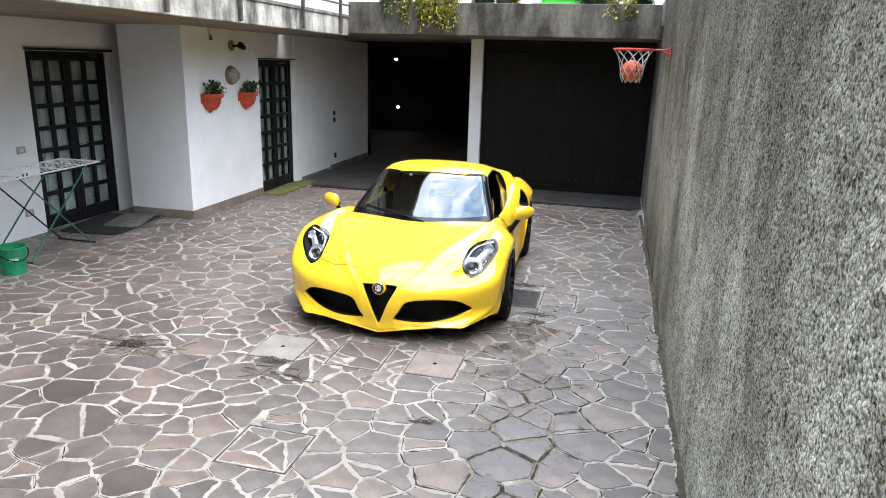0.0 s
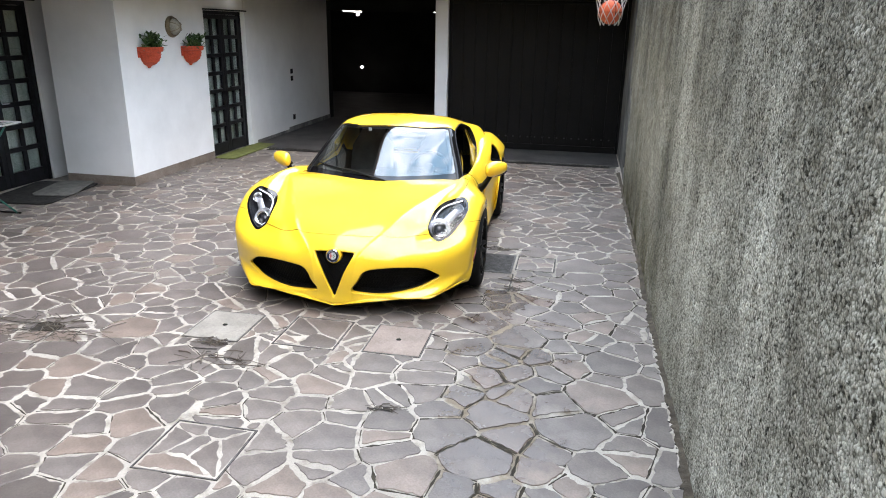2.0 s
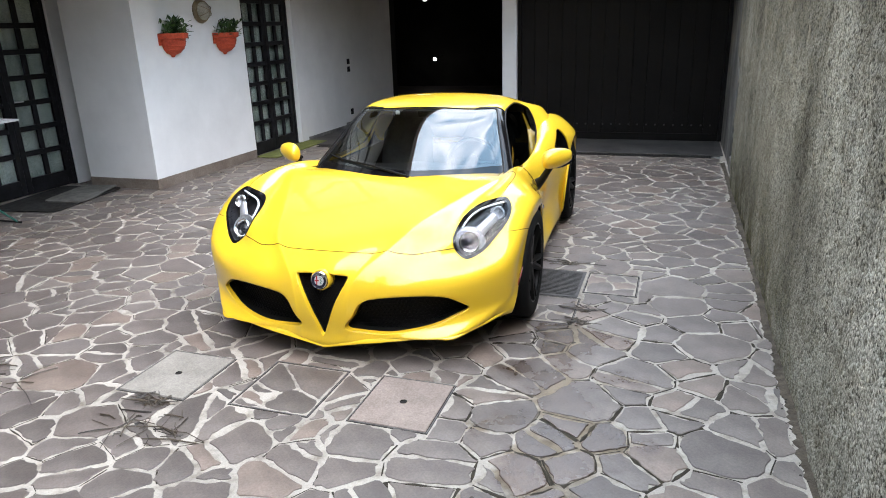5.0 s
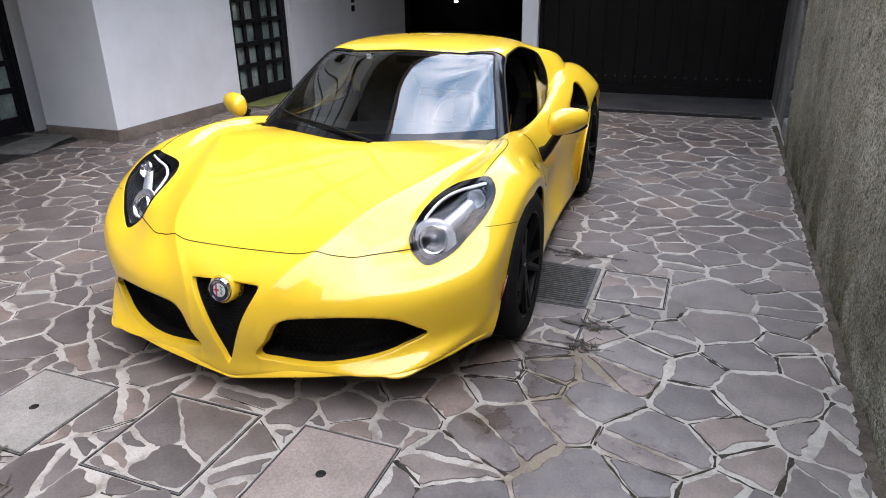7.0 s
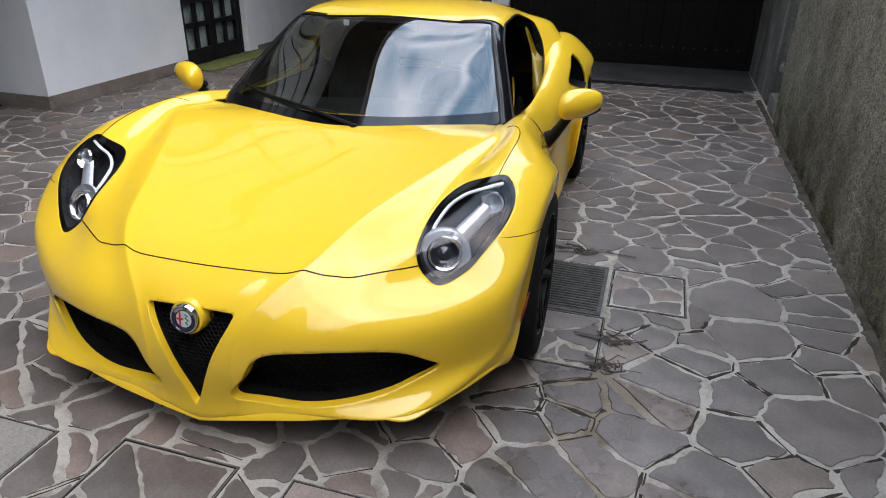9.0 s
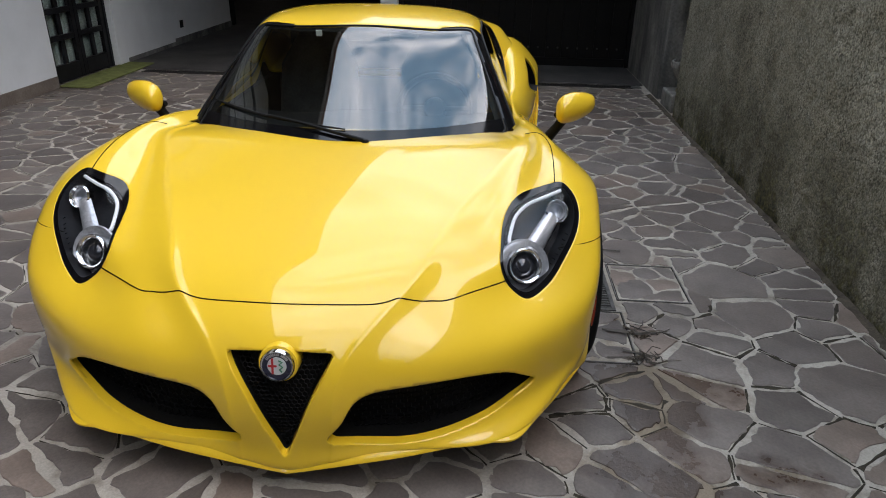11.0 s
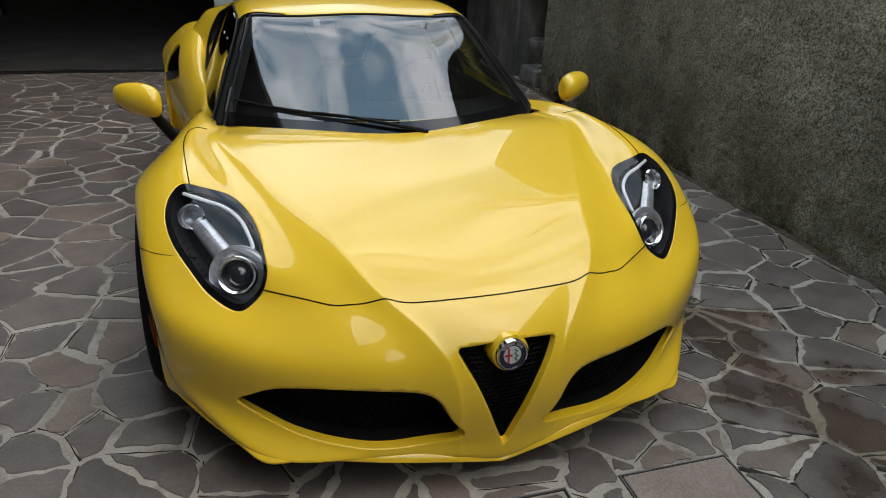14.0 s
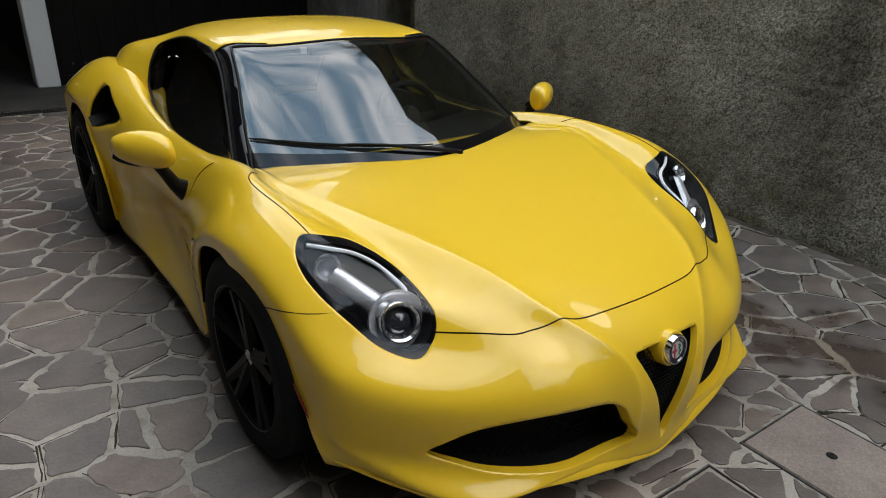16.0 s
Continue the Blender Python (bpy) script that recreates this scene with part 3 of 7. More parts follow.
class Loft:
    """A smooth symmetric skin through lines that run from nose to tail; breaks are the lines at which it keeps a crease."""

    def __init__(self, lines, knots, breaks=()):
        self.lines, self.knots, self.breaks = [np.array(l, float) for l in lines], np.array(knots, float), breaks
        self.edges = [0, *breaks, len(lines) - 1]

    def __call__(self, p, q):
        """Places at stations p (0..1) and widths q (-1..1)."""
        p, q = np.atleast_1d(p), np.atleast_1d(q)
        sign = np.where(q < 0, -1.0, 1.0)
        a = np.abs(q) * (len(self.lines) - 1)
        at = np.stack([natural(self.knots, l, p) for l in self.lines], 1)   # n x lines x 3
        out = np.zeros((len(p), 3))
        for e0, e1 in zip(self.edges, self.edges[1:]):
            sel = (a >= e0) & ((a < e1) | (e1 == self.edges[-1]))
            if not sel.any():
                continue
            P = at[sel, e0:e1 + 1]
            if e0 == 0:
                left = P[:, :0:-1].copy()
                left[:, :, 0] *= -1
                P = np.concatenate([left, P], 1)
                t0 = -(e1 - e0)
            else:
                t0 = e0
            m = P.shape[1]
            W = natural(np.arange(m) + t0, np.eye(m), a[sel])
            out[sel] = np.einsum("nk,nkc->nc", W, P)
        out[:, 0] *= sign
        return out


def outline_distance(poly, x, y):
    """Signed distance (negative inside) from points to a closed outline."""
    a = np.asarray(poly, float)
    b = np.roll(a, -1, 0)
    P = np.stack([x, y], 1)
    best = np.full(len(P), 1e9)
    inside = np.zeros(len(P), bool)
    for (ax, ay), (bx, by) in zip(a, b):
        ex, ey = bx - ax, by - ay
        t = np.clip(((P[:, 0] - ax) * ex + (P[:, 1] - ay) * ey) / (ex * ex + ey * ey + 1e-12), 0, 1)
        best = np.minimum(best, np.hypot(P[:, 0] - ax - t * ex, P[:, 1] - ay - t * ey))
        cross = (ay > P[:, 1]) != (by > P[:, 1])
        xi = ax + (P[:, 1] - ay) / (by - ay + 1e-15) * ex
        inside ^= cross & (P[:, 0] < xi)
    return np.where(inside, -best, best)


def cut_skin(skin, ps, qs, regions, inner=()):
    """A grid on a loft whose vertices are drawn onto the outlines of regions. Gives places, triangles and a region number for each."""
    n, m = len(ps), len(qs)
    P, Q = [g.ravel().copy() for g in np.meshgrid(ps, qs, indexing="ij")]
    I = np.arange(n * m).reshape(n, m)
    pairs = np.concatenate([
        np.stack([I[:-1].ravel(), I[1:].ravel()], 1),
        np.stack([I[:, :-1].ravel(), I[:, 1:].ravel()], 1),
        np.stack([I[:-1, :-1].ravel(), I[1:, 1:].ravel()], 1)])
    fixed = np.zeros(n * m, bool)
    V = skin(P, Q)
    values = []
    for distance in regions:
        d = distance(V)
        for _ in range(2):
            A, B = pairs[:, 0], pairs[:, 1]
            cross = d[A] * d[B] < 0
            if not cross.any():
                break
            A, B = A[cross], B[cross]
            t = d[A] / (d[A] - d[B])
            for _ in range(3):   # secant steps along the edge
                X = skin(P[A] + t * (P[B] - P[A]), Q[A] + t * (Q[B] - Q[A]))
                e = distance(X)
                t = np.clip(t - e / (d[B] - d[A]), 0.0, 1.0)
            first = t < 0.5
            near, other, w = np.where(first, A, B), np.where(first, B, A), np.where(first, t, 1 - t)
            P2, Q2 = P.copy(), Q.copy()
            for k in np.argsort(-w):   # the shortest move is written last
                v, o = near[k], other[k]
                if not fixed[v]:
                    P2[v], Q2[v], d[v] = P[v] + w[k] * (P[o] - P[v]), Q[v] + w[k] * (Q[o] - Q[v]), 0.0
            P, Q = P2, Q2
            moved = np.unique(near)
            V[moved] = skin(P[moved], Q[moved])
        zero = d == 0
        fixed |= zero
        values.append(d)
    skin.grid = P, Q
    quads = np.stack([I[:-1, :-1].ravel(), I[1:, :-1].ravel(), I[1:, 1:].ravel(), I[:-1, 1:].ravel()], 1)
    tris = np.concatenate([quads[:, [0, 1, 2]], quads[:, [0, 2, 3]]])
    k = len(tris) // 4
    a, b, c = V[tris[:, 0]], V[tris[:, 1]], V[tris[:, 2]]
    n3 = np.cross(b - a, c - a)
    if (n3 * ((a + b + c) / 3 - np.array((0, V[:, 1].mean(), 0.3)))).sum() < 0:
        tris = tris[:, ::-1]
    label = np.zeros(len(tris), int)
    for k, d in enumerate(values):
        inside = d[tris].mean(1) < -1e-9
        label[inside & ((label == 0) | (k in inner))] = k + 1
    return V, tris, label


def true_normals(loft, ob, V):
    """Gives a part the normals of the loft itself, so that it mirrors without ripples."""
    P, Q = loft.grid
    e = 1e-3
    n = np.cross(loft(P + e, Q) - loft(P - e, Q), loft(P, Q + e) - loft(P, Q - e))
    n /= np.linalg.norm(n, axis=1)[:, None] + 1e-12
    where = {tuple(np.round(v, 5)): k for k, v in enumerate(V)}
    me = ob.data
    at = [where.get(tuple(round(float(c), 5) for c in v.co)) for v in me.vertices]
    flip = sum(float(np.dot(n[k], v.normal)) for k, v in zip(at, me.vertices) if k is not None) < 0
    me.normals_split_custom_set_from_vertices([tuple((-1 if flip else 1) * n[k]) if k is not None else tuple(v.normal) for k, v in zip(at, me.vertices)])


def mesh_part(name, V, faces, mat, parent, label="", angle=45, thick=0.0):
    """Links faces of a skin as a part; unused vertices are left out."""
    faces = np.asarray(faces)
    used, inv = np.unique(faces, return_inverse=True)
    me = bpy.data.meshes.new(name)
    me.from_pydata(V[used].tolist(), [], inv.reshape(faces.shape).tolist())
    bm = bmesh.new()
    bm.from_mesh(me)
    bpy.data.meshes.remove(me)
    bmesh.ops.remove_doubles(bm, verts=bm.verts, dist=1e-6)
    bmesh.ops.join_triangles(bm, faces=bm.faces, angle_face_threshold=0.6, angle_shape_threshold=0.9)
    ob = part(name, bm, mat, parent, label, True, angle)
    if thick:
        md = ob.modifiers.new("thickness", "SOLIDIFY")
        md.thickness, md.offset = thick, -1
    return ob


def bucket(V, faces, shift, shrink=1.0):
    """The sides and floor of a recess: the faces moved by shift, joined to their old outline. Gives side and floor meshes."""
    faces = np.asarray(faces)
    edges = {}
    for f in faces:
        for a, b in zip(f, np.roll(f, -1)):
            k = (min(a, b), max(a, b))
            edges[k] = edges.get(k, 0) + 1
    rim = [k for k, c in edges.items() if c == 1]
    used = np.unique(faces)
    centre = V[used].mean(0)
    low = {v: centre + (V[v] - centre) * shrink + shift for v in used}
    side, floor = bmesh.new(), bmesh.new()
    sv = {}
    for a, b in rim:
        for v in (a, b):
            if v not in sv:
                sv[v] = (side.verts.new(V[v]), side.verts.new(low[v]))
        side.faces.new((sv[a][0], sv[b][0], sv[b][1], sv[a][1]))
    bmesh.ops.recalc_face_normals(side, faces=side.faces)
    fv = {v: floor.verts.new(low[v]) for v in used}
    for f in faces:
        floor.faces.new([fv[v] for v in f])
    return side, floor


car = thing("sports_car", (-1.533, 5.207, 0), "glossy yellow two-seat sports car parked on the paving", "car", rz=2.0)

WHEEL_F, WHEEL_R = (0.845, 0.325), (3.02, 0.332)   # s, z of the axles
ARCH_F, ARCH_R = (0.78, 0.30, 0.355, 0.53, 0.385), (3.02, 0.31, 0.385, 0.385, 0.385)   # middle s, z; reach forward, back and up

def arc(w, degrees):
    """A point on a wheel arch: 180 is its front foot, 90 its top."""
    c = math.cos(radians(degrees))
    return (w[0] + (w[2] if c < 0 else w[3]) * c, w[1] + w[4] * math.sin(radians(degrees)))

KNOTS = [0.0, 0.015, 0.034, 0.058, 0.09, 0.125, 0.185, 0.25, 0.315, 0.37, 0.41, 0.45, 0.51, 0.58, 0.66, 0.72, 0.765, 0.80, 0.84, 0.88, 0.91, 0.945, 0.975, 1.0]
CENTRE_S = [0.045, -0.002, -0.008, -0.018, 0.005, 0.12, 0.35, 0.62, 0.90, 1.13, 1.27, 1.42, 1.70, 2.05, 2.38, 2.60, 2.78, 2.94, 3.10, 3.26, 3.42, 3.72, 3.84, 3.78]
CENTRE_Z = [0.072, 0.088, 0.150, 0.27, 0.44, 0.555, 0.628, 0.68, 0.72, 0.742, 0.745, 0.73, 0.70, 0.70, 0.72, 0.76, 0.79, 0.80, 0.80, 0.79, 0.78, 0.74, 0.55, 0.22]
centre = [(0, s, z) for s, z in zip(CENTRE_S, CENTRE_Z)]
CREASE = [(0.13, 0.060, 0.094), (0.135, 0.008, 0.112), (0.142, 0.006, 0.160), (0.15, -0.008, 0.27), (0.185, 0.028, 0.447), (0.305, 0.160, 0.566), (0.405, 0.37, 0.652), (0.505, 0.635, 0.706), (0.612, 0.90, 0.745), (0.675, 1.125, 0.765)]
crease = CREASE + [(0.66, s, z + 0.005) for s, z in zip(CENTRE_S[10:22], CENTRE_Z[10:22])] + [(0.45, 3.83, 0.6), (0.45, 3.77, 0.22)]
VALLEY = [(0.40, 0.100, 0.128), (0.41, 0.046, 0.143), (0.413, 0.054, 0.178), (0.415, 0.058, 0.27), (0.43, 0.070, 0.428), (0.505, 0.215, 0.527), (0.580, 0.385, 0.612), (0.655, 0.645, 0.697), (0.715, 0.910, 0.748), (0.745, 1.13, 0.775)]
VALLEY_Z = [0.767, 0.750, 0.715, 0.705, 0.745, 0.870, 0.915, 0.915, 0.895, 0.855, 0.81, 0.74]
valley = VALLEY + [(0.71, s, z) for s, z in zip(CENTRE_S[10:22], VALLEY_Z)] + [(0.6, 3.80, 0.6), (0.58, 3.74, 0.22)]
CREST_F = [(0.647, 0.17, 0.134), (0.654, 0.108, 0.151), (0.656, 0.16, 0.194), (0.66, 0.182, 0.275), (0.67, 0.187, 0.418), (0.69, 0.315, 0.505), (0.745, 0.46, 0.632), (0.8, 0.68, 0.742), (0.818, 0.9, 0.785), (0.81, 1.13, 0.791)]
CREST_R = [(0.80, 1.28, 0.782), (0.785, 1.43, 0.765), (0.765, 1.70, 0.72), (0.755, 2.05, 0.715), (0.765, 2.36, 0.785), (0.785, 2.60, 0.865), (0.80, 2.78, 0.895), (0.812, 2.94, 0.902), (0.815, 3.10, 0.888), (0.80, 3.26, 0.855), (0.78, 3.42, 0.81), (0.72, 3.68, 0.74), (0.72, 3.72, 0.55), (0.70, 3.66, 0.22)]
SIDE_F = [(0.794, 0.318, 0.155), (0.818, 0.3, 0.188), (0.848, 0.33, 0.24), (0.867, 0.352, 0.29), (0.879, 0.352, 0.42), (0.893, 0.402, 0.51), (0.916, 0.53, 0.615), (0.938, 0.7, 0.69), (0.948, 0.9, 0.715), (0.938, 1.12, 0.675)]
SIDE_R = [(0.93, 1.26, 0.61), (0.904, 1.42, 0.575), (0.860, 1.70, 0.55), (0.845, 2.05, 0.56), (0.868, 2.36, 0.62), (0.90, 2.60, 0.70), (0.92, 2.78, 0.75), (0.935, 2.94, 0.775), (0.938, 3.10, 0.775), (0.925, 3.26, 0.755), (0.905, 3.42, 0.72), (0.83, 3.66, 0.67), (0.83, 3.68, 0.5), (0.80, 3.62, 0.22)]
END_F = [(0.906, 0.455, 0.165), (0.922, 0.444, 0.205), (0.932, 0.475, 0.265), (0.937, 0.504, 0.33), (0.952, 0.561, 0.425), (0.962, 0.625, 0.492), (0.968, 0.71, 0.555), (0.972, 0.808, 0.605), (0.971, 0.938, 0.637), (0.963, 1.1, 0.605), (0.942, 1.29, 0.46), (0.919, 1.36, 0.165)]
END_R = [(0.902, 1.62, 0.110), (0.885, 2.05, 0.105), (0.89, 2.40, 0.11), (0.895, *arc(ARCH_R, 210)), (0.925, *arc(ARCH_R, 175)), (0.942, *arc(ARCH_R, 130)), (0.945, *arc(ARCH_R, 88)), (0.94, *arc(ARCH_R, 50)), (0.93, *arc(ARCH_R, 15)), (0.90, *arc(ARCH_R, -25)), (0.87, 3.47, 0.20), (0.85, 3.47, 0.18)]
def between(a, b, t, rise, back, count):
    """A line between two others, lowered by rise and set back on the stations of the bonnet and nose."""
    out = []
    for k, (p, q) in enumerate(zip(a, b)):
        m = [x + t * (y - x) for x, y in zip(p, q)]
        f = 1.0 if k < count else 0.0
        g = min(1.0, max(0.0, (k - 3) / 2.0))   # the fold leans from back on the nose to down on the bonnet
        out.append((m[0], m[1] + f * back * (1 - g), m[2] - f * rise * g))
    return out


CREST, SIDE, END = CREST_F + CREST_R, SIDE_F + SIDE_R, END_F + END_R
inner_fold = between(centre, crease, 0.80, 0.004, 0.0, 9)
outer_fold = between(crease, valley, 0.36, 0.004, 0.006, 9)
rough_skin = Loft([centre, inner_fold, crease, outer_fold, valley, CREST, SIDE, END], KNOTS, (2,))
# the doors are hollow above a sill that stands out
WAIST = []
for k, (u, s0, z) in enumerate(rough_skin(np.array(KNOTS), np.full(len(KNOTS), 6.55 / 7))):
    hollow = 0.058 * math.exp(-((s0 - 2.02) / 0.40) ** 4)
    WAIST.append((u - hollow, s0, z - 0.5 * hollow))
skin = Loft([centre, inner_fold, crease, outer_fold, valley, CREST, SIDE, WAIST, END], KNOTS)

LAMP = spline([(0.698, 0.505), (0.768, 0.533), (0.820, 0.592), (0.862, 0.650), (0.872, 0.695), (0.850, 0.733), (0.805, 0.750), (0.710, 0.724), (0.628, 0.677), (0.608, 0.618), (0.614, 0.574), (0.642, 0.533)], 66, True)
GRILLE = np.concatenate([spline([(-0.138, 0.471), (0, 0.480), (0.138, 0.471)], 16), spline([(0.146, 0.464), (0.135, 0.438), (0.084, 0.340), (0.028, 0.203), (0, 0.146), (-0.028, 0.203), (-0.084, 0.340), (-0.135, 0.438), (-0.146, 0.464)], 50)])
INTAKE = spline([(0.122, 0.198), (0.165, 0.262), (0.205, 0.330), (0.28, 0.360), (0.45, 0.374), (0.61, 0.356), (0.695, 0.305), (0.724, 0.268), (0.65, 0.232), (0.58, 0.206), (0.45, 0.182), (0.32, 0.167), (0.20, 0.173)], 72, True)
def lamp_distance(V):
    return np.maximum(outline_distance(LAMP, np.abs(V[:, 0]), V[:, 2]), V[:, 1] - 1.0)


def lamp_border(V):
    """How wide the black edge of the cover is: wider on the outer side."""
    u, z = np.abs(V[:, 0]), V[:, 2]
    return 0.009 + 0.010 * np.clip(((u - 0.74) - 0.75 * (z - 0.63)) / 0.10, 0, 1)


front_regions = [
    lamp_distance,
    lambda V: np.maximum(outline_distance(GRILLE, V[:, 0], V[:, 2]), V[:, 1] - 0.5),
    lambda V: np.maximum(outline_distance(INTAKE, np.abs(V[:, 0]), V[:, 2]), V[:, 1] - 0.6),
    lambda V: np.maximum(np.maximum(np.abs(V[:, 0]) - 0.70, np.abs(V[:, 1] - 1.95) - 0.60), 0.6 - V[:, 2]),
]
SIDE_DUCT = spline([(2.47, 0.715), (2.58, 0.785), (2.68, 0.835), (2.735, 0.82), (2.765, 0.74), (2.775, 0.645), (2.70, 0.640), (2.58, 0.670)], 44, True)
front_regions.append(lambda V: np.maximum(outline_distance(SIDE_DUCT, V[:, 1], V[:, 2]), 0.74 - np.abs(V[:, 0])))
front_regions.append(lambda V: lamp_distance(V) + lamp_border(V))
ps = np.concatenate([np.linspace(0, 0.32, 176, endpoint=False), np.linspace(0.32, 1, 110)])
half_q = np.concatenate([np.linspace(0, 0.51, 84, endpoint=False), np.linspace(0.51, 0.77, 78, endpoint=False), np.linspace(0.77, 1, 26)])
qs = np.concatenate([-half_q[:0:-1], half_q])
V, tris, label = cut_skin(skin, ps, qs, front_regions, (5,))
mesh_part("body", V, tris[label == 0], PAINT, car, "glossy yellow bodywork", 28, 0.012)


def find_skin(u, s, front=True):
    """The place on the body at width u and distance s from the nose."""
    P0, Q0 = np.meshgrid(np.linspace(0.12, 0.5, 120), np.linspace(0, 0.99, 100), indexing="ij")
    grid = skin(P0.ravel(), Q0.ravel())
    k = np.argmin((grid[:, 0] - abs(u)) ** 2 + (grid[:, 1] - s) ** 2)
    p, q = P0.ravel()[k], Q0.ravel()[k]
    for _ in range(6):
        a, bp, bq = skin(np.array([p, p + 1e-4, p]), np.array([q, q, q + 1e-4]))
        J = np.array([[(bp - a)[0], (bq - a)[0]], [(bp - a)[1], (bq - a)[1]]]) / 1e-4
        d = np.linalg.lstsq(J, np.array([abs(u) - a[0], s - a[1]]), rcond=None)[0]
        p, q = p + np.clip(d[0], -0.01, 0.01), q + np.clip(d[1], -0.02, 0.02)
    a = skin(np.array([p]), np.array([q]))[0]
    return (a[0] if u >= 0 else -a[0], a[1], a[2])


SEAM = material("panel_gap", (0.006, 0.005, 0.002), 0.9, 0, 0, 0.05)
HOOD_LINE = spline([(-0.627, 0.339), (-0.47, 0.226), (-0.40, 0.198), (-0.325, 0.176), (-0.225, 0.152), (0, 0.136), (0.225, 0.152), (0.325, 0.176), (0.40, 0.198), (0.47, 0.226), (0.627, 0.339)], 90)
part("panel_gap", tube([find_skin(u, s) for u, s in HOOD_LINE], 0.0021, 6), SEAM, car, "dark gap at the front of the bonnet", True)
for sgn in (-1, 1):
    cut = spline([(0.798, 0.700), (0.808, 0.85), (0.812, 1.00), (0.795, 1.12), (0.735, 1.20)], 40)
    part("panel_gap", tube([find_skin(sgn * u, s) for u, s in cut], 0.0018, 6), SEAM, car, "dark gap along the bonnet edge", True)

# the thin lip under the nose ends in a sharp flick at each corner
for sgn in (-1, 1):
    lip = bmesh.new()
    rows = []
    for k, (u, s0, z) in enumerate(spline([(0.0, -0.004, 0.088), (0.12, 0.000, 0.111), (0.23, 0.011, 0.127), (0.34, 0.028, 0.139), (0.46, 0.056, 0.151), (0.57, 0.086, 0.156), (0.657, 0.112, 0.152), (0.73, 0.190, 0.164), (0.81, 0.292, 0.180), (0.895, 0.415, 0.206)], 60)):
        t = k / 59
        out = 0.004 + 0.012 * math.exp(-((t - 0.64) / 0.12) ** 2)
        ahead = Vector((min(0.35, 4 * t) + 0.5 * t, -1.0 + 0.55 * t)).normalized()
        tip = (u + out * ahead.x, s0 + out * ahead.y, z - 0.004)
        rows.append([lip.verts.new((sgn * x, y, h)) for x, y, h in ((u - 0.035 * ahead.x, s0 - 0.035 * ahead.y, z + 0.020), (u - 0.012 * ahead.x, s0 - 0.012 * ahead.y, z + 0.009), tip, (tip[0], tip[1], tip[2] - 0.006), (u - 0.05 * ahead.x, s0 - 0.05 * ahead.y, z - 0.014))])
    for ra, rb in zip(rows, rows[1:]):
        for i in range(4):
            lip.faces.new((ra[i], ra[i + 1], rb[i + 1], rb[i]))
    bmesh.ops.recalc_face_normals(lip, faces=lip.faces)
    part("front_lip", lip, PAINT, car, "thin yellow lip under the nose", True, 50)

# headlights, grille and intakes
HOUSING = worn("lamp_housing", (0.010, 0.010, 0.012), (0.03, 0.032, 0.036), 8, 0.3, 60, 0.1)
LENS = clear_glass("lamp_lens", (0.7, 0.72, 0.75), 0.0, 0.06)
SILVERED = material("silvered_plastic", (0.92, 0.93, 0.94), 0.17, 1.0)
SATINLIGHT = worn("satin_lamp_silver", (0.50, 0.51, 0.53), (0.62, 0.63, 0.65), 14, 0.28, 90, 0.05, 0.001, 0.55)
PROJECTOR = material("projector_glass", (0.02, 0.022, 0.028), 0.04, 0, 0, 0.9)
def lamp_axis(sgn, u, z, depth):
    """A frame inside the headlight whose z axis looks out of it: middle on the skin at (u, z), pushed in by depth."""
    k = np.argmin((V[:, 0] * sgn - u) ** 2 + (V[:, 2] - z) ** 2 + 10 * (V[:, 1] > 0.9))
    way = Vector((0.25 * sgn, -0.88, 0.42)).normalized()
    m = way.to_track_quat("Z", "Y").to_matrix().to_4x4()
    m.translation = Vector(V[k]) - depth * way
    return m


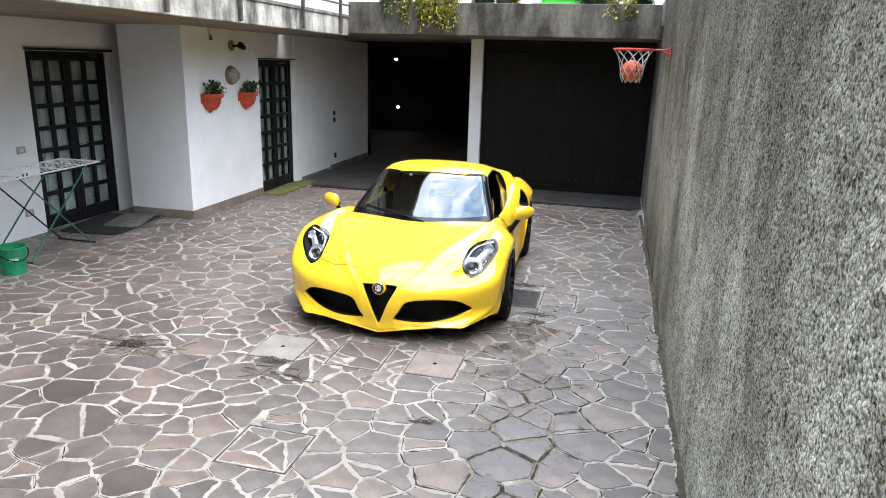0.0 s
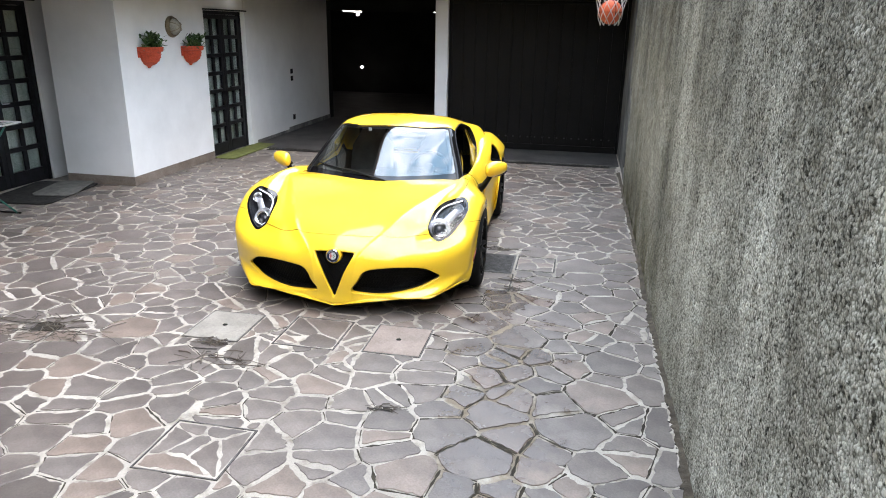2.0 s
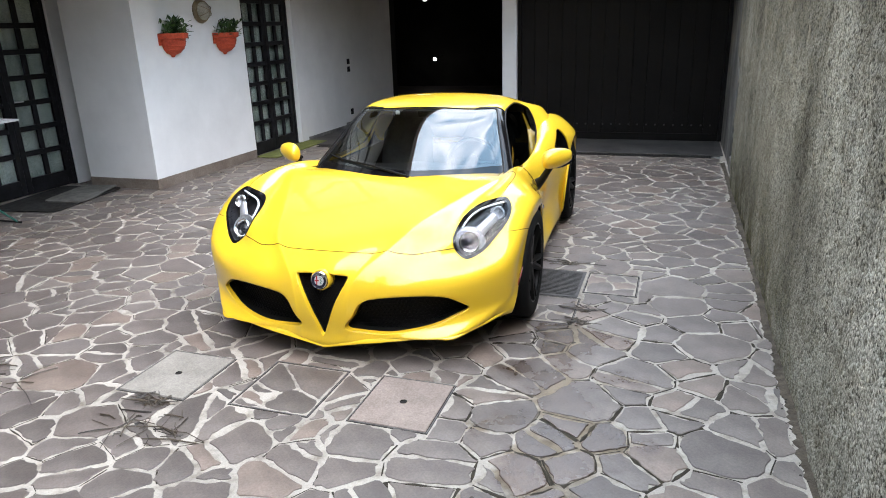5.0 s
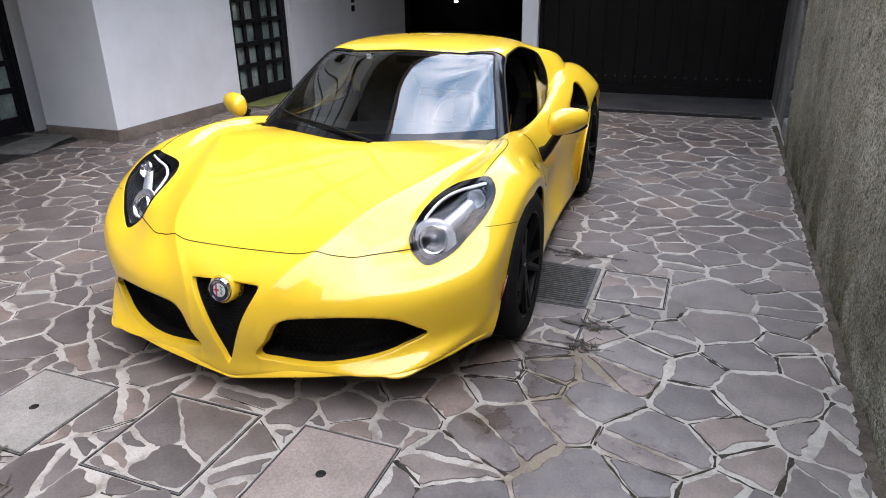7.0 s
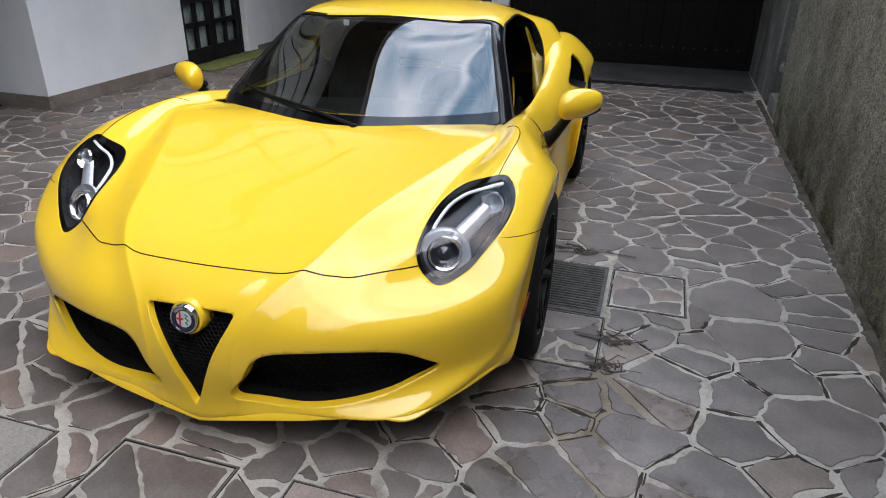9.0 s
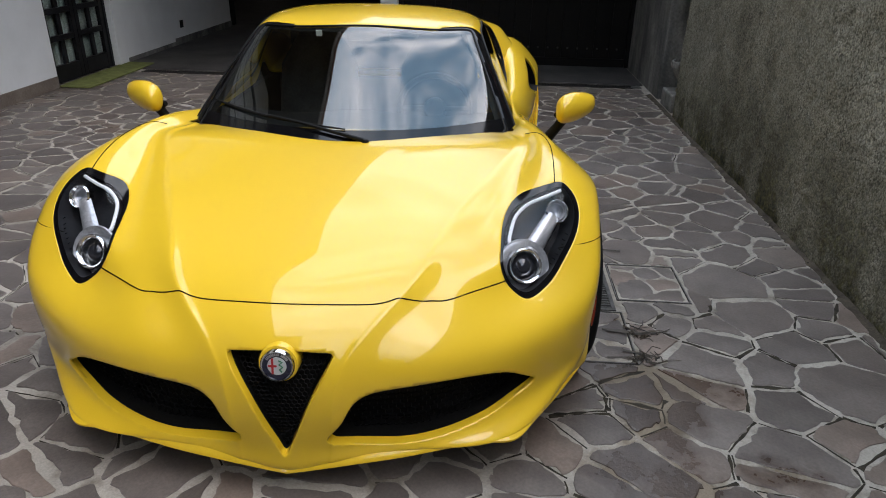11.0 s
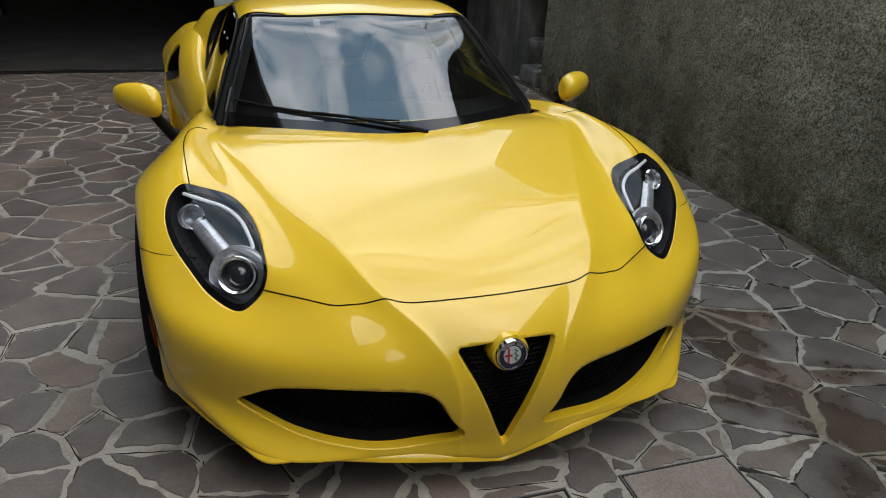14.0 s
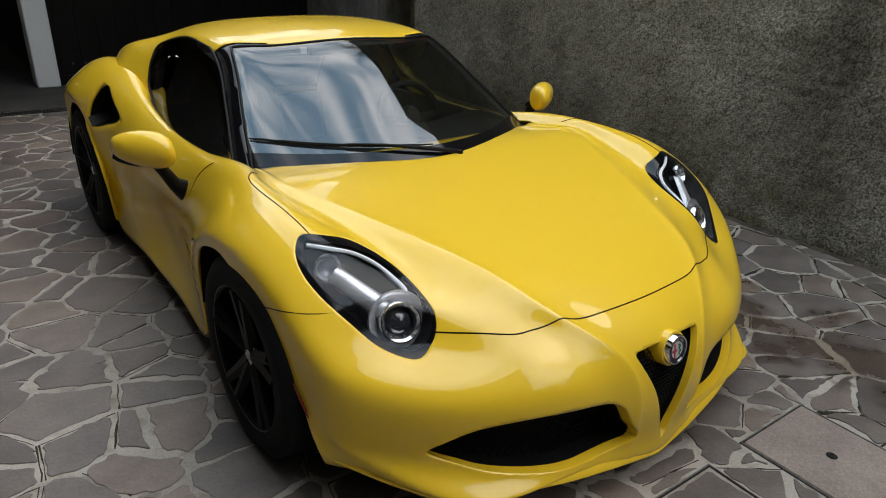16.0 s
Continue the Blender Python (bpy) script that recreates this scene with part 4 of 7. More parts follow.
for sgn in (-1, 1):
    cx = V[tris].mean(1)[:, 0] * sgn > 0
    lamp = tagged(new("headlight"), "large teardrop headlight with a clear cover")
    lamp.parent = car
    faces = tris[(label == 6) & cx]
    cover = mesh_part("cover", V, faces, CLEAR, lamp, "clear plastic cover")
    cover.visible_shadow = False
    inward = np.array((-0.02 * sgn, 0.085, -0.05))
    side, floor_bm = bucket(V, faces, inward, 0.9)
    part("housing", side, HOUSING, lamp, "dark grey lamp housing", True)
    part("inner_panel", floor_bm, HOUSING, lamp, "", True)
    mesh_part("border", V, tris[(label == 1) & cx], GLOSSBLACK, lamp, "gloss black edge of the cover")
    # main projector, low and inboard
    m = lamp_axis(sgn, 0.690, 0.578, 0.030)
    part("projector_bowl", lathe([(0.086, -0.006), (0.084, 0.002), (0.078, 0.000), (0.070, -0.010), (0.060, -0.020), (0.052, -0.034)], 40, m), SATINLIGHT, lamp, "satin silver projector bowl", True)
    part("projector_ring", lathe([(0.054, -0.034), (0.057, -0.004), (0.057, 0.016), (0.053, 0.021), (0.047, 0.018), (0.041, 0.006), (0.040, -0.012)], 40, m), SILVERED, lamp, "broad chrome ring", True)
    part("projector_lens", lathe([(0.0, 0.016), (0.015, 0.013), (0.029, 0.004), (0.040, -0.012)], 32, m), PROJECTOR, lamp, "dark glass projector lens", True)
    low_end = m @ Vector((0, 0, -0.012))
    # side lamp, high and outboard
    m = lamp_axis(sgn, 0.806, 0.697, 0.030)
    part("side_lamp_ring", lathe([(0.026, -0.03), (0.040, 0.004), (0.037, 0.012), (0.032, 0.004), (0.020, -0.03)], 30, m), SILVERED, lamp, "chromed side lamp ring", True)
    part("side_lamp_bowl", lathe([(0.031, 0.000), (0.024, -0.012), (0.008, -0.020), (0.0, -0.021)], 24, m), SATINLIGHT, lamp, "bright side lamp bowl", True)
    part("side_lamp_lens", lathe([(0.0, 0.006), (0.014, 0.002), (0.029, -0.010)], 24, m), LENS, lamp, "clear bulb lens", True)
    high_end = m @ Vector((0, 0, -0.016))
    # light strip along the inner edge, hooked at its lower end
    strip = spline([(0.822, 0.735), (0.750, 0.719), (0.684, 0.692), (0.650, 0.662), (0.641, 0.636)], 26)
    pts = []
    for u, z in strip:
        k = np.argmin((V[:, 0] * sgn - u) ** 2 + (V[:, 2] - z) ** 2 + 10 * (V[:, 1] > 0.9))
        pts.append(V[k] + inward * 0.16)
    pts = spline(pts[::5] + [pts[-1] + np.array((0.016 * sgn, 0.004, -0.012))], 30)
    part("light_strip", tube(pts, 0.0062, 8), material("frosted_strip", (0.82, 0.84, 0.86), 0.2), lamp, "white frosted light strip", True)
    # the silver arm between the two lamps: half a tube, wider at its foot
    arm = bmesh.new()
    way = (low_end - high_end).normalized()
    out = Vector((0.25 * sgn, -0.88, 0.42)).normalized()
    out = (out - way * out.dot(way)).normalized()
    flat = way.cross(out)
    rows = []
    for t in np.linspace(0.10, 0.80, 12):
        c0, r = high_end.lerp(low_end, t), 0.025 + 0.010 * t
        rows.append([arm.verts.new(c0 + flat * (r * math.cos(a)) + out * (0.75 * r * math.sin(a))) for a in np.linspace(0, math.pi, 11)])
    for ra, rb in zip(rows, rows[1:]):
        for i in range(10):
            arm.faces.new((ra[i], ra[i + 1], rb[i + 1], rb[i]))
    bmesh.ops.recalc_face_normals(arm, faces=arm.faces)
    part("reflector_arm", arm, SATINLIGHT, lamp, "satin silver arm between the lamps", True)
    # cooling ribs
    for i in range(7):
        u, z = 0.786 + 0.009 * i, 0.572 + 0.011 * i
        k = np.argmin((V[:, 0] * sgn - u) ** 2 + (V[:, 2] - z) ** 2 + 10 * (V[:, 1] > 0.9))
        a = Vector(V[k] + inward * 0.2)
        part("rib", tube([a, a + Vector((-0.014 * sgn, 0.002, 0.008))], 0.0016, 5), BLACK, lamp)
    # lower intake
    duct_faces = tris[(label == 3) & cx]
    side, floor_bm = bucket(V, duct_faces, np.array((0.0, 0.030, 0.0)), 0.975)
    duct = part("air_intake", side, PAINT, car, "wide lower air intake with a black mesh", True)
    side, floor_bm = bucket(V + np.array((0, 0.028, 0)), duct_faces, np.array((0.0, 0.09, 0.0)), 0.96)
    part("duct_wall", side, BLACK, duct, "black plastic duct wall", True)
    part("duct_back", floor_bm, BLACK, duct, "", True)
    # side duct behind the door
    side, floor_bm = bucket(V, tris[(label == 5) & cx], np.array((-0.10 * sgn, 0.05, 0.0)), 0.8)
    flank_duct = part("side_intake", side, BLACK, car, "side air intake behind the door", True)
    part("duct_back", floor_bm, BLACK, flank_duct, "black duct interior", True)


def hex_mesh(outline, depth_at, cell, bar, lift):
    """A honeycomb of thin bars inside an outline in (u, z); depth_at gives s."""
    bm = bmesh.new()
    xs, zs = outline[:, 0], outline[:, 1]
    r = cell / math.sqrt(3)
    done = set()
    i = 0
    z = zs.min()
    row = 0
    while z < zs.max():
        x = xs.min() + (cell / 2 if row % 2 else 0)
        while x < xs.max():
            if outline_distance(outline, np.array([x]), np.array([z]))[0] < -0.004:
                for k in range(6):
                    p = [(x + r * math.sin(radians(60 * j)), z + r * math.cos(radians(60 * j))) for j in (k, k + 1)]
                    key = tuple(sorted((round(a, 3), round(b, 3)) for a, b in p))
                    if key in done:
                        continue
                    done.add(key)
                    add_tube(bm, [(a, depth_at(a, b) + lift, b) for a, b in p], bar, 3)
            x += cell
        z += r * 1.5
        row += 1
    return bm


def front_depth(u, z):
    k = np.argmin((V[:, 0] - u) ** 2 + (V[:, 2] - z) ** 2 + 10 * (V[:, 1] > 0.5))
    return V[k][1]


MESHBLACK = material("mesh_black", (0.004, 0.004, 0.0045), 0.55, 0, 0, 0.12)
side, floor_bm = bucket(V, tris[label == 2], np.array((0, 0.022, 0)), 0.97)
grille = part("grille", side, PAINT, car, "triangular front grille with black honeycomb", True)
side, floor_bm = bucket(V + np.array((0, 0.02, 0)), tris[label == 2], np.array((0, 0.09, 0)), 0.93)
part("grille_wall", side, BLACK, grille, "", True)
part("grille_back", floor_bm, BLACK, grille, "", True)
part("honeycomb", hex_mesh(GRILLE * np.array((0.96, 1)), front_depth, 0.015, 0.0016, 0.040), MESHBLACK, grille, "black honeycomb mesh")
for sgn in (-1, 1):
    shape = INTAKE * np.array((sgn, 1))
    part("intake_mesh", hex_mesh(shape, front_depth, 0.022, 0.002, 0.078), MESHBLACK, car, "black honeycomb intake mesh")

# round badge on a yellow tab: plain coloured shapes
BADGE = Matrix.Translation((0, 0.012, 0.448)) @ Matrix.Rotation(radians(90 - 8), 4, "X") @ Matrix.Scale(1.2, 4)
def disc(profile):
    return lathe(profile, 40, BADGE)
badge = part("badge", disc([(0.0, 0.010), (0.034, 0.010), (0.034, 0.006)]), material("badge_navy", (0.010, 0.012, 0.03), 0.25, 0, 0.5), car, "small round enamel badge with a chrome ring", True)
part("badge_ring", disc([(0.033, 0.006), (0.0335, 0.0125), (0.0365, 0.0135), (0.039, 0.010), (0.039, -0.012)]), CHROME, badge, "chrome ring", True)
part("badge_tab", disc([(0.039, 0.0), (0.044, 0.0), (0.046, -0.006), (0.046, -0.05)]), PAINT, badge, "yellow mount", True)
part("badge_field", disc([(0.0, 0.0112), (0.0215, 0.0112), (0.0215, 0.010)]), material("badge_silver", (0.62, 0.63, 0.62), 0.3, 0.3), badge, "", True)
bm = bmesh.new()
add_box(bm, (-0.0125, -0.019, 0.0113), (-0.0075, 0.019, 0.0122), 0, 1, BADGE)
add_box(bm, (-0.0200, -0.0025, 0.0113), (-0.0005, 0.0025, 0.0122), 0, 1, BADGE)
part("badge_bars", bm, material("badge_red", (0.45, 0.02, 0.02), 0.35), badge, "red bars")
bm = bmesh.new()
add_tube(bm, [BADGE @ Vector(p) for p in ((0.004, 0.014, 0.0118), (0.012, 0.010, 0.0118), (0.005, 0.004, 0.0118), (0.013, -0.002, 0.0118), (0.006, -0.008, 0.0118), (0.011, -0.014, 0.0118))], 0.0024, 6)
part("badge_curl", bm, material("badge_green", (0.02, 0.16, 0.08), 0.35), badge, "green curl", True)
for i in range(15):
    a = radians(35 + 110 * i / 14)
    if 4 < i < 6 or 9 < i < 10:
        continue
    bm = bmesh.new()
    add_box(bm, (-0.0014, 0.0245, 0.0102), (0.0014, 0.0315, 0.0110), 0, 1, BADGE @ Matrix.Rotation(a - radians(90), 4, "Z"))
    part("badge_tick", bm, CHROME, badge)

# greenhouse
G_KNOTS = [0, 0.14, 0.28, 0.42, 0.58, 0.74, 0.88, 1.0]
g0 = [(0, 1.12, 0.730), (0, 1.50, 0.920), (0, 1.870, 1.100), (0, 2.25, 1.155), (0, 2.55, 1.138), (0, 2.85, 1.05), (0, 3.15, 0.91), (0, 3.40, 0.80)]
g1 = [(0.40, 1.205, 0.730), (0.375, 1.562, 0.912), (0.345, 1.900, 1.087), (0.33, 2.25, 1.141), (0.33, 2.55, 1.126), (0.34, 2.85, 1.035), (0.36, 3.13, 0.92), (0.38, 3.38, 0.79)]
g2 = [(0.685, 1.40, 0.728), (0.612, 1.665, 0.905), (0.528, 1.925, 1.072), (0.530, 2.25, 1.108), (0.54, 2.52, 1.085), (0.60, 2.76, 1.035), (0.64, 3.02, 0.955), (0.62, 3.30, 0.80)]
g3 = [(0.715, 1.44, 0.715), (0.675, 1.72, 0.82), (0.625, 2.0, 0.945), (0.625, 2.27, 0.985), (0.64, 2.5, 0.965), (0.70, 2.72, 0.985), (0.72, 2.98, 0.925), (0.70, 3.25, 0.79)]
g4 = [(0.745, 1.48, 0.69), (0.745, 1.76, 0.69), (0.745, 2.04, 0.69), (0.745, 2.28, 0.70), (0.75, 2.48, 0.74), (0.77, 2.66, 0.87), (0.785, 2.88, 0.89), (0.77, 3.24, 0.80)]
glass_skin = Loft([g0, g1, g2, g3, g4], G_KNOTS)
SIDE_WIN = np.concatenate([spline([(1.455, 0.728), (1.66, 0.872), (1.86, 1.000), (2.02, 1.068)], 16), spline([(2.04, 1.072), (2.28, 1.088), (2.47, 1.060), (2.555, 1.030)], 14), spline([(2.565, 1.015), (2.545, 0.92), (2.49, 0.835), (2.38, 0.765), (2.24, 0.730), (2.02, 0.715), (1.72, 0.712), (1.48, 0.718)], 34)])
def screen_distance(V):
    """Inside the windscreen: before the header and between the pillars."""
    s, u, z = V[:, 1], np.abs(V[:, 0]), V[:, 2]
    head = s - (1.875 + 0.22 * u ** 2)
    edge = u - (0.672 - 0.155 * (z - 0.73) / 0.34)
    return np.maximum(head, edge)
def pillar_distance(V):
    """The black windscreen pillars: what is left between the screen, the side window and the roof's front edge."""
    s, u, z = V[:, 1], np.abs(V[:, 0]), V[:, 2]
    return np.maximum(np.maximum(s - (1.885 + 0.34 * u ** 2), 0.35 - u), 0.66 - z)
green = [lambda V: np.where(np.abs(V[:, 0]) > 0.4, np.maximum(outline_distance(SIDE_WIN, V[:, 1], V[:, 2]), 0.55 - np.abs(V[:, 0]) - 0.1 * (V[:, 1] > 1.9)), 1.0), screen_distance, pillar_distance]
gp = np.linspace(0, 1, 110)
gq = np.concatenate([-np.linspace(1, 0, 44, endpoint=False), np.linspace(0, 1, 45)])
GV, gt, gl = cut_skin(glass_skin, gp, gq, green)
mesh_part("roof", GV, gt[gl == 0], PAINT, car, "glossy yellow roof and rear deck", 30, 0.01)
windscreen = mesh_part("windscreen", GV, gt[gl == 2], GLASS, car, "raked windscreen mirroring the sky")
windscreen.visible_shadow = False
true_normals(glass_skin, windscreen, GV)
for sgn in (-1, 1):
    mesh_part("windscreen_pillar", GV, gt[(gl == 3) & (GV[gt].mean(1)[:, 0] * sgn > 0)], GLOSSBLACK, car, "gloss black windscreen pillar", 45, 0.008)
    mesh_part("side_window", GV, gt[(gl == 1) & (GV[gt].mean(1)[:, 0] * sgn > 0)], DARKGLASS, car, "tinted side window")

# windscreen surround, pillars and cabin
def edge_loop(faces):
    edge = {}
    for f3 in faces:
        for a, b in zip(f3, np.roll(f3, -1)):
            k = (min(a, b), max(a, b))
            edge[k] = edge.get(k, 0) + 1
    nxt = {}
    for (a, b), c in edge.items():
        if c == 1:
            nxt.setdefault(a, []).append(b)
            nxt.setdefault(b, []).append(a)
    start = next(iter(nxt))
    loop, prev, cur = [start], None, start
    while True:
        step = [v for v in nxt[cur] if v != prev]
        if not step or step[0] == start:
            break
        prev, cur = cur, step[0]
        loop.append(cur)
    return loop


loop = edge_loop(gt[gl == 2])
part("windscreen_seal", tube([GV[v] + np.array((0, 0.0, 0.001)) for v in loop[::2]], 0.005, 6, True), BLACK, car, "black rubber windscreen seal", True)
mid = GV[loop].mean(0)
frit = bmesh.new()
outer = [frit.verts.new(GV[v] + np.array((0, 0.006, -0.006))) for v in loop]
inner = [frit.verts.new(GV[v] + (mid - GV[v]) * (0.035 / np.linalg.norm(mid - GV[v])) + np.array((0, 0.006, -0.006))) for v in loop]
for i in range(len(loop)):
    j = (i + 1) % len(loop)
    frit.faces.new((outer[i], outer[j], inner[j], inner[i]))
part("windscreen_border", frit, BLACK, car, "black printed border of the windscreen")
for sgn in (-1, 1):
    loop = edge_loop(gt[(gl == 1) & (GV[gt].mean(1)[:, 0] * sgn > 0)])
    part("window_seal", tube([GV[v] for v in loop[::2]], 0.006, 6, True), BLACK, car, "black rubber window seal", True)

CABIN = worn("cabin_black", (0.006, 0.006, 0.006), (0.013, 0.013, 0.013), 6, 0.7, 80, 0.2)
SEATCLOTH = worn("seat_leather", (0.06, 0.06, 0.06), (0.11, 0.11, 0.11), 8, 0.5, 90, 0.2)
part("cabin_tub", joined((((-0.68, 1.30, 0.22), (0.68, 2.75, 0.25)), ((-0.70, 1.30, 0.22), (-0.67, 2.75, 0.72)), ((0.67, 1.30, 0.22), (0.70, 2.75, 0.72)), ((-0.55, 2.62, 0.22), (0.55, 2.65, 0.98)))), CABIN, car, "black cabin interior")
dash = bmesh.new()
rows = []
for s0, z0 in ((1.20, 0.700), (1.42, 0.735), (1.62, 0.735), (1.74, 0.715), (1.78, 0.66), (1.74, 0.45)):
    rows.append([dash.verts.new((u, s0 + 0.05 * (u / 0.66) ** 2, z0 + 0.012 * math.cos(u * 9))) for u in np.linspace(-0.67, 0.67, 24)])
for ra, rb in zip(rows, rows[1:]):
    for i in range(23):
        dash.faces.new((ra[i], ra[i + 1], rb[i + 1], rb[i]))
part("dashboard", dash, CABIN, car, "black dashboard", True)
def seat(u):
    st = tagged(new("seat"), "dark bucket seat with an integrated headrest")
    st.parent = car
    back = bmesh.new()
    prof = []
    for t in np.linspace(0, 1, 16):
        w = 0.23 - 0.02 * t if t < 0.68 else 0.23 - 0.015 - 0.42 * (t - 0.68) * (1 - 0.3 * (t - 0.68))
        c0 = (u, 2.30 + 0.20 * t, 0.38 + 0.66 * t)
        prof.append([back.verts.new((c0[0] + w * math.sin(a), c0[1] + 0.06 * math.cos(a) * (1 if math.cos(a) > 0 else 0.55) - 0.03 * abs(math.sin(a)), c0[2])) for a in np.linspace(0, 2 * math.pi, 20, endpoint=False)])
    for ra, rb in zip(prof, prof[1:]):
        for i in range(20):
            back.faces.new((ra[i], ra[(i + 1) % 20], rb[(i + 1) % 20], rb[i]))
    back.faces.new(prof[-1])
    part("backrest", back, SEATCLOTH, st, "", True)
    part("cushion", box((u - 0.24, 1.85, 0.25), (u + 0.24, 2.36, 0.42), 0.05, 3), SEATCLOTH, st, "", True)
seat(-0.34)
seat(0.34)
turn = Matrix.Translation((0.34, 1.84, 0.72)) @ Matrix.Rotation(radians(66), 4, "X")
steer = part("steering_wheel", tube([turn @ Vector((0.175 * math.cos(a), 0.165 * math.sin(a), 0)) for a in np.linspace(0, 2 * math.pi, 40, endpoint=False)], 0.016, 8, True), CABIN, car, "black steering wheel", True)
bm = lathe([(0.0, 0.02), (0.05, 0.015), (0.06, -0.02)], 20, turn)
for a in (0, 180, 270):
    add_tube(bm, [turn @ Vector((0.04 * math.cos(radians(a)), 0.04 * math.sin(radians(a)), 0)), turn @ Vector((0.17 * math.cos(radians(a)), 0.16 * math.sin(radians(a)), 0))], 0.014, 6)
part("spokes", bm, CABIN, steer, "", True)
part("rear_view_mirror", box((-0.11, 1.985, 1.015), (0.11, 2.005, 1.065), 0.008, 2), BLACK, car, "black rear-view mirror")
part("toll_tag", box((-0.235, 1.845, 1.052), (-0.205, 1.851, 1.080), 0.004, 2), material("tag_white", (0.7, 0.75, 0.72), 0.5), car, "small white tag behind the windscreen")

# wipers and the black lower border of the screen
def on_screen(p, q, out=0.0):
    a, b, c = glass_skin(np.array([p, p + 0.01, p]), np.array([q, q, q + 0.01]))
    n = Vector(np.cross(c - a, b - a).tolist()).normalized()
    n = n if n.z > 0 else -n
    return Vector(a.tolist()) + n * float(out)


band = bmesh.new()
grid = [[band.verts.new(on_screen(p + 0.012 * abs(q), q, 0.0025)) for q in np.linspace(-0.49, 0.49, 40)] for p in (0.0, 0.012, 0.022, 0.030)]
for ra, rb in zip(grid, grid[1:]):
    for i in range(39):
        band.faces.new((ra[i], ra[i + 1], rb[i + 1], rb[i]))
part("cowl_border", band, GLOSSBLACK, car, "black border at the foot of the windscreen", True)
def sweep(stops, n):
    return [on_screen(p, q, o) for p, q, o in spline(stops, n)]


wiper = part("wiper", tube(sweep([(0.008, 0.05, 0.010), (0.020, -0.02, 0.016), (0.036, -0.12, 0.018), (0.046, -0.21, 0.014)], 16), [0.0095 - 0.0003 * k for k in range(16)], 8), BLACK, car, "single black windscreen wiper arm", True)
part("blade", tube(sweep([(0.030, 0.00, 0.008), (0.042, -0.16, 0.009), (0.054, -0.32, 0.008), (0.064, -0.46, 0.007)], 22), [0.003 + 0.0035 * math.sin(math.pi * k / 21) for k in range(22)], 6), RUBBER, wiper, "black rubber blade", True)
part("pivot_cap", lathe([(0.0, 0.016), (0.012, 0.014), (0.016, 0.0)], 14, Matrix.Translation(on_screen(0.006, 0.055, 0.002))), BLACK, wiper, "", True)

# door mirrors
for sgn in (-1, 1):
    mir = tagged(new("door_mirror"), "yellow teardrop door mirror on a black stalk")
    mir.parent = car
    bm = bmesh.new()
    rings = []
    for t in np.linspace(0, 1, 18):
        a = math.pi * t
        x = -math.cos(a)
        prof = math.sin(a) ** 0.62
        taper = 1.0 - 0.20 * x
        cu = 0.992 + 0.093 * x
        rings.append([bm.verts.new((sgn * cu, 1.585 + 0.045 * x + 0.062 * prof * taper * (math.cos(b) if math.cos(b) > 0 else 1.15 * math.cos(b)), 0.808 + 0.010 * x + 0.066 * prof * taper * math.sin(b))) for b in np.linspace(0, 2 * math.pi, 20, endpoint=False)])
    for ra, rb in zip(rings, rings[1:]):
        for i in range(20):
            bm.faces.new((ra[i], ra[(i + 1) % 20], rb[(i + 1) % 20], rb[i]))
    bmesh.ops.remove_doubles(bm, verts=bm.verts, dist=1e-4)
    bmesh.ops.recalc_face_normals(bm, faces=bm.faces)
    part("shell", bm, PAINT, mir, "glossy yellow shell", True)
    part("lower_trim", tube([(sgn * (0.905 + 0.17 * t), 1.60 + 0.07 * t, 0.765 + 0.008 * t - 0.014 * math.sin(3.14 * t)) for t in np.linspace(0, 1, 10)], [0.012, 0.02, 0.026, 0.028, 0.028, 0.027, 0.025, 0.022, 0.018, 0.010], 8), BLACK, mir, "black lower trim", True)
    part("stalk", tube([(sgn * 0.955, 1.60, 0.765), (sgn * 0.925, 1.615, 0.71), (sgn * 0.885, 1.64, 0.645), (sgn * 0.835, 1.66, 0.60)], [0.026, 0.022, 0.026, 0.044], 10), BLACK, mir, "black plastic stalk", True)

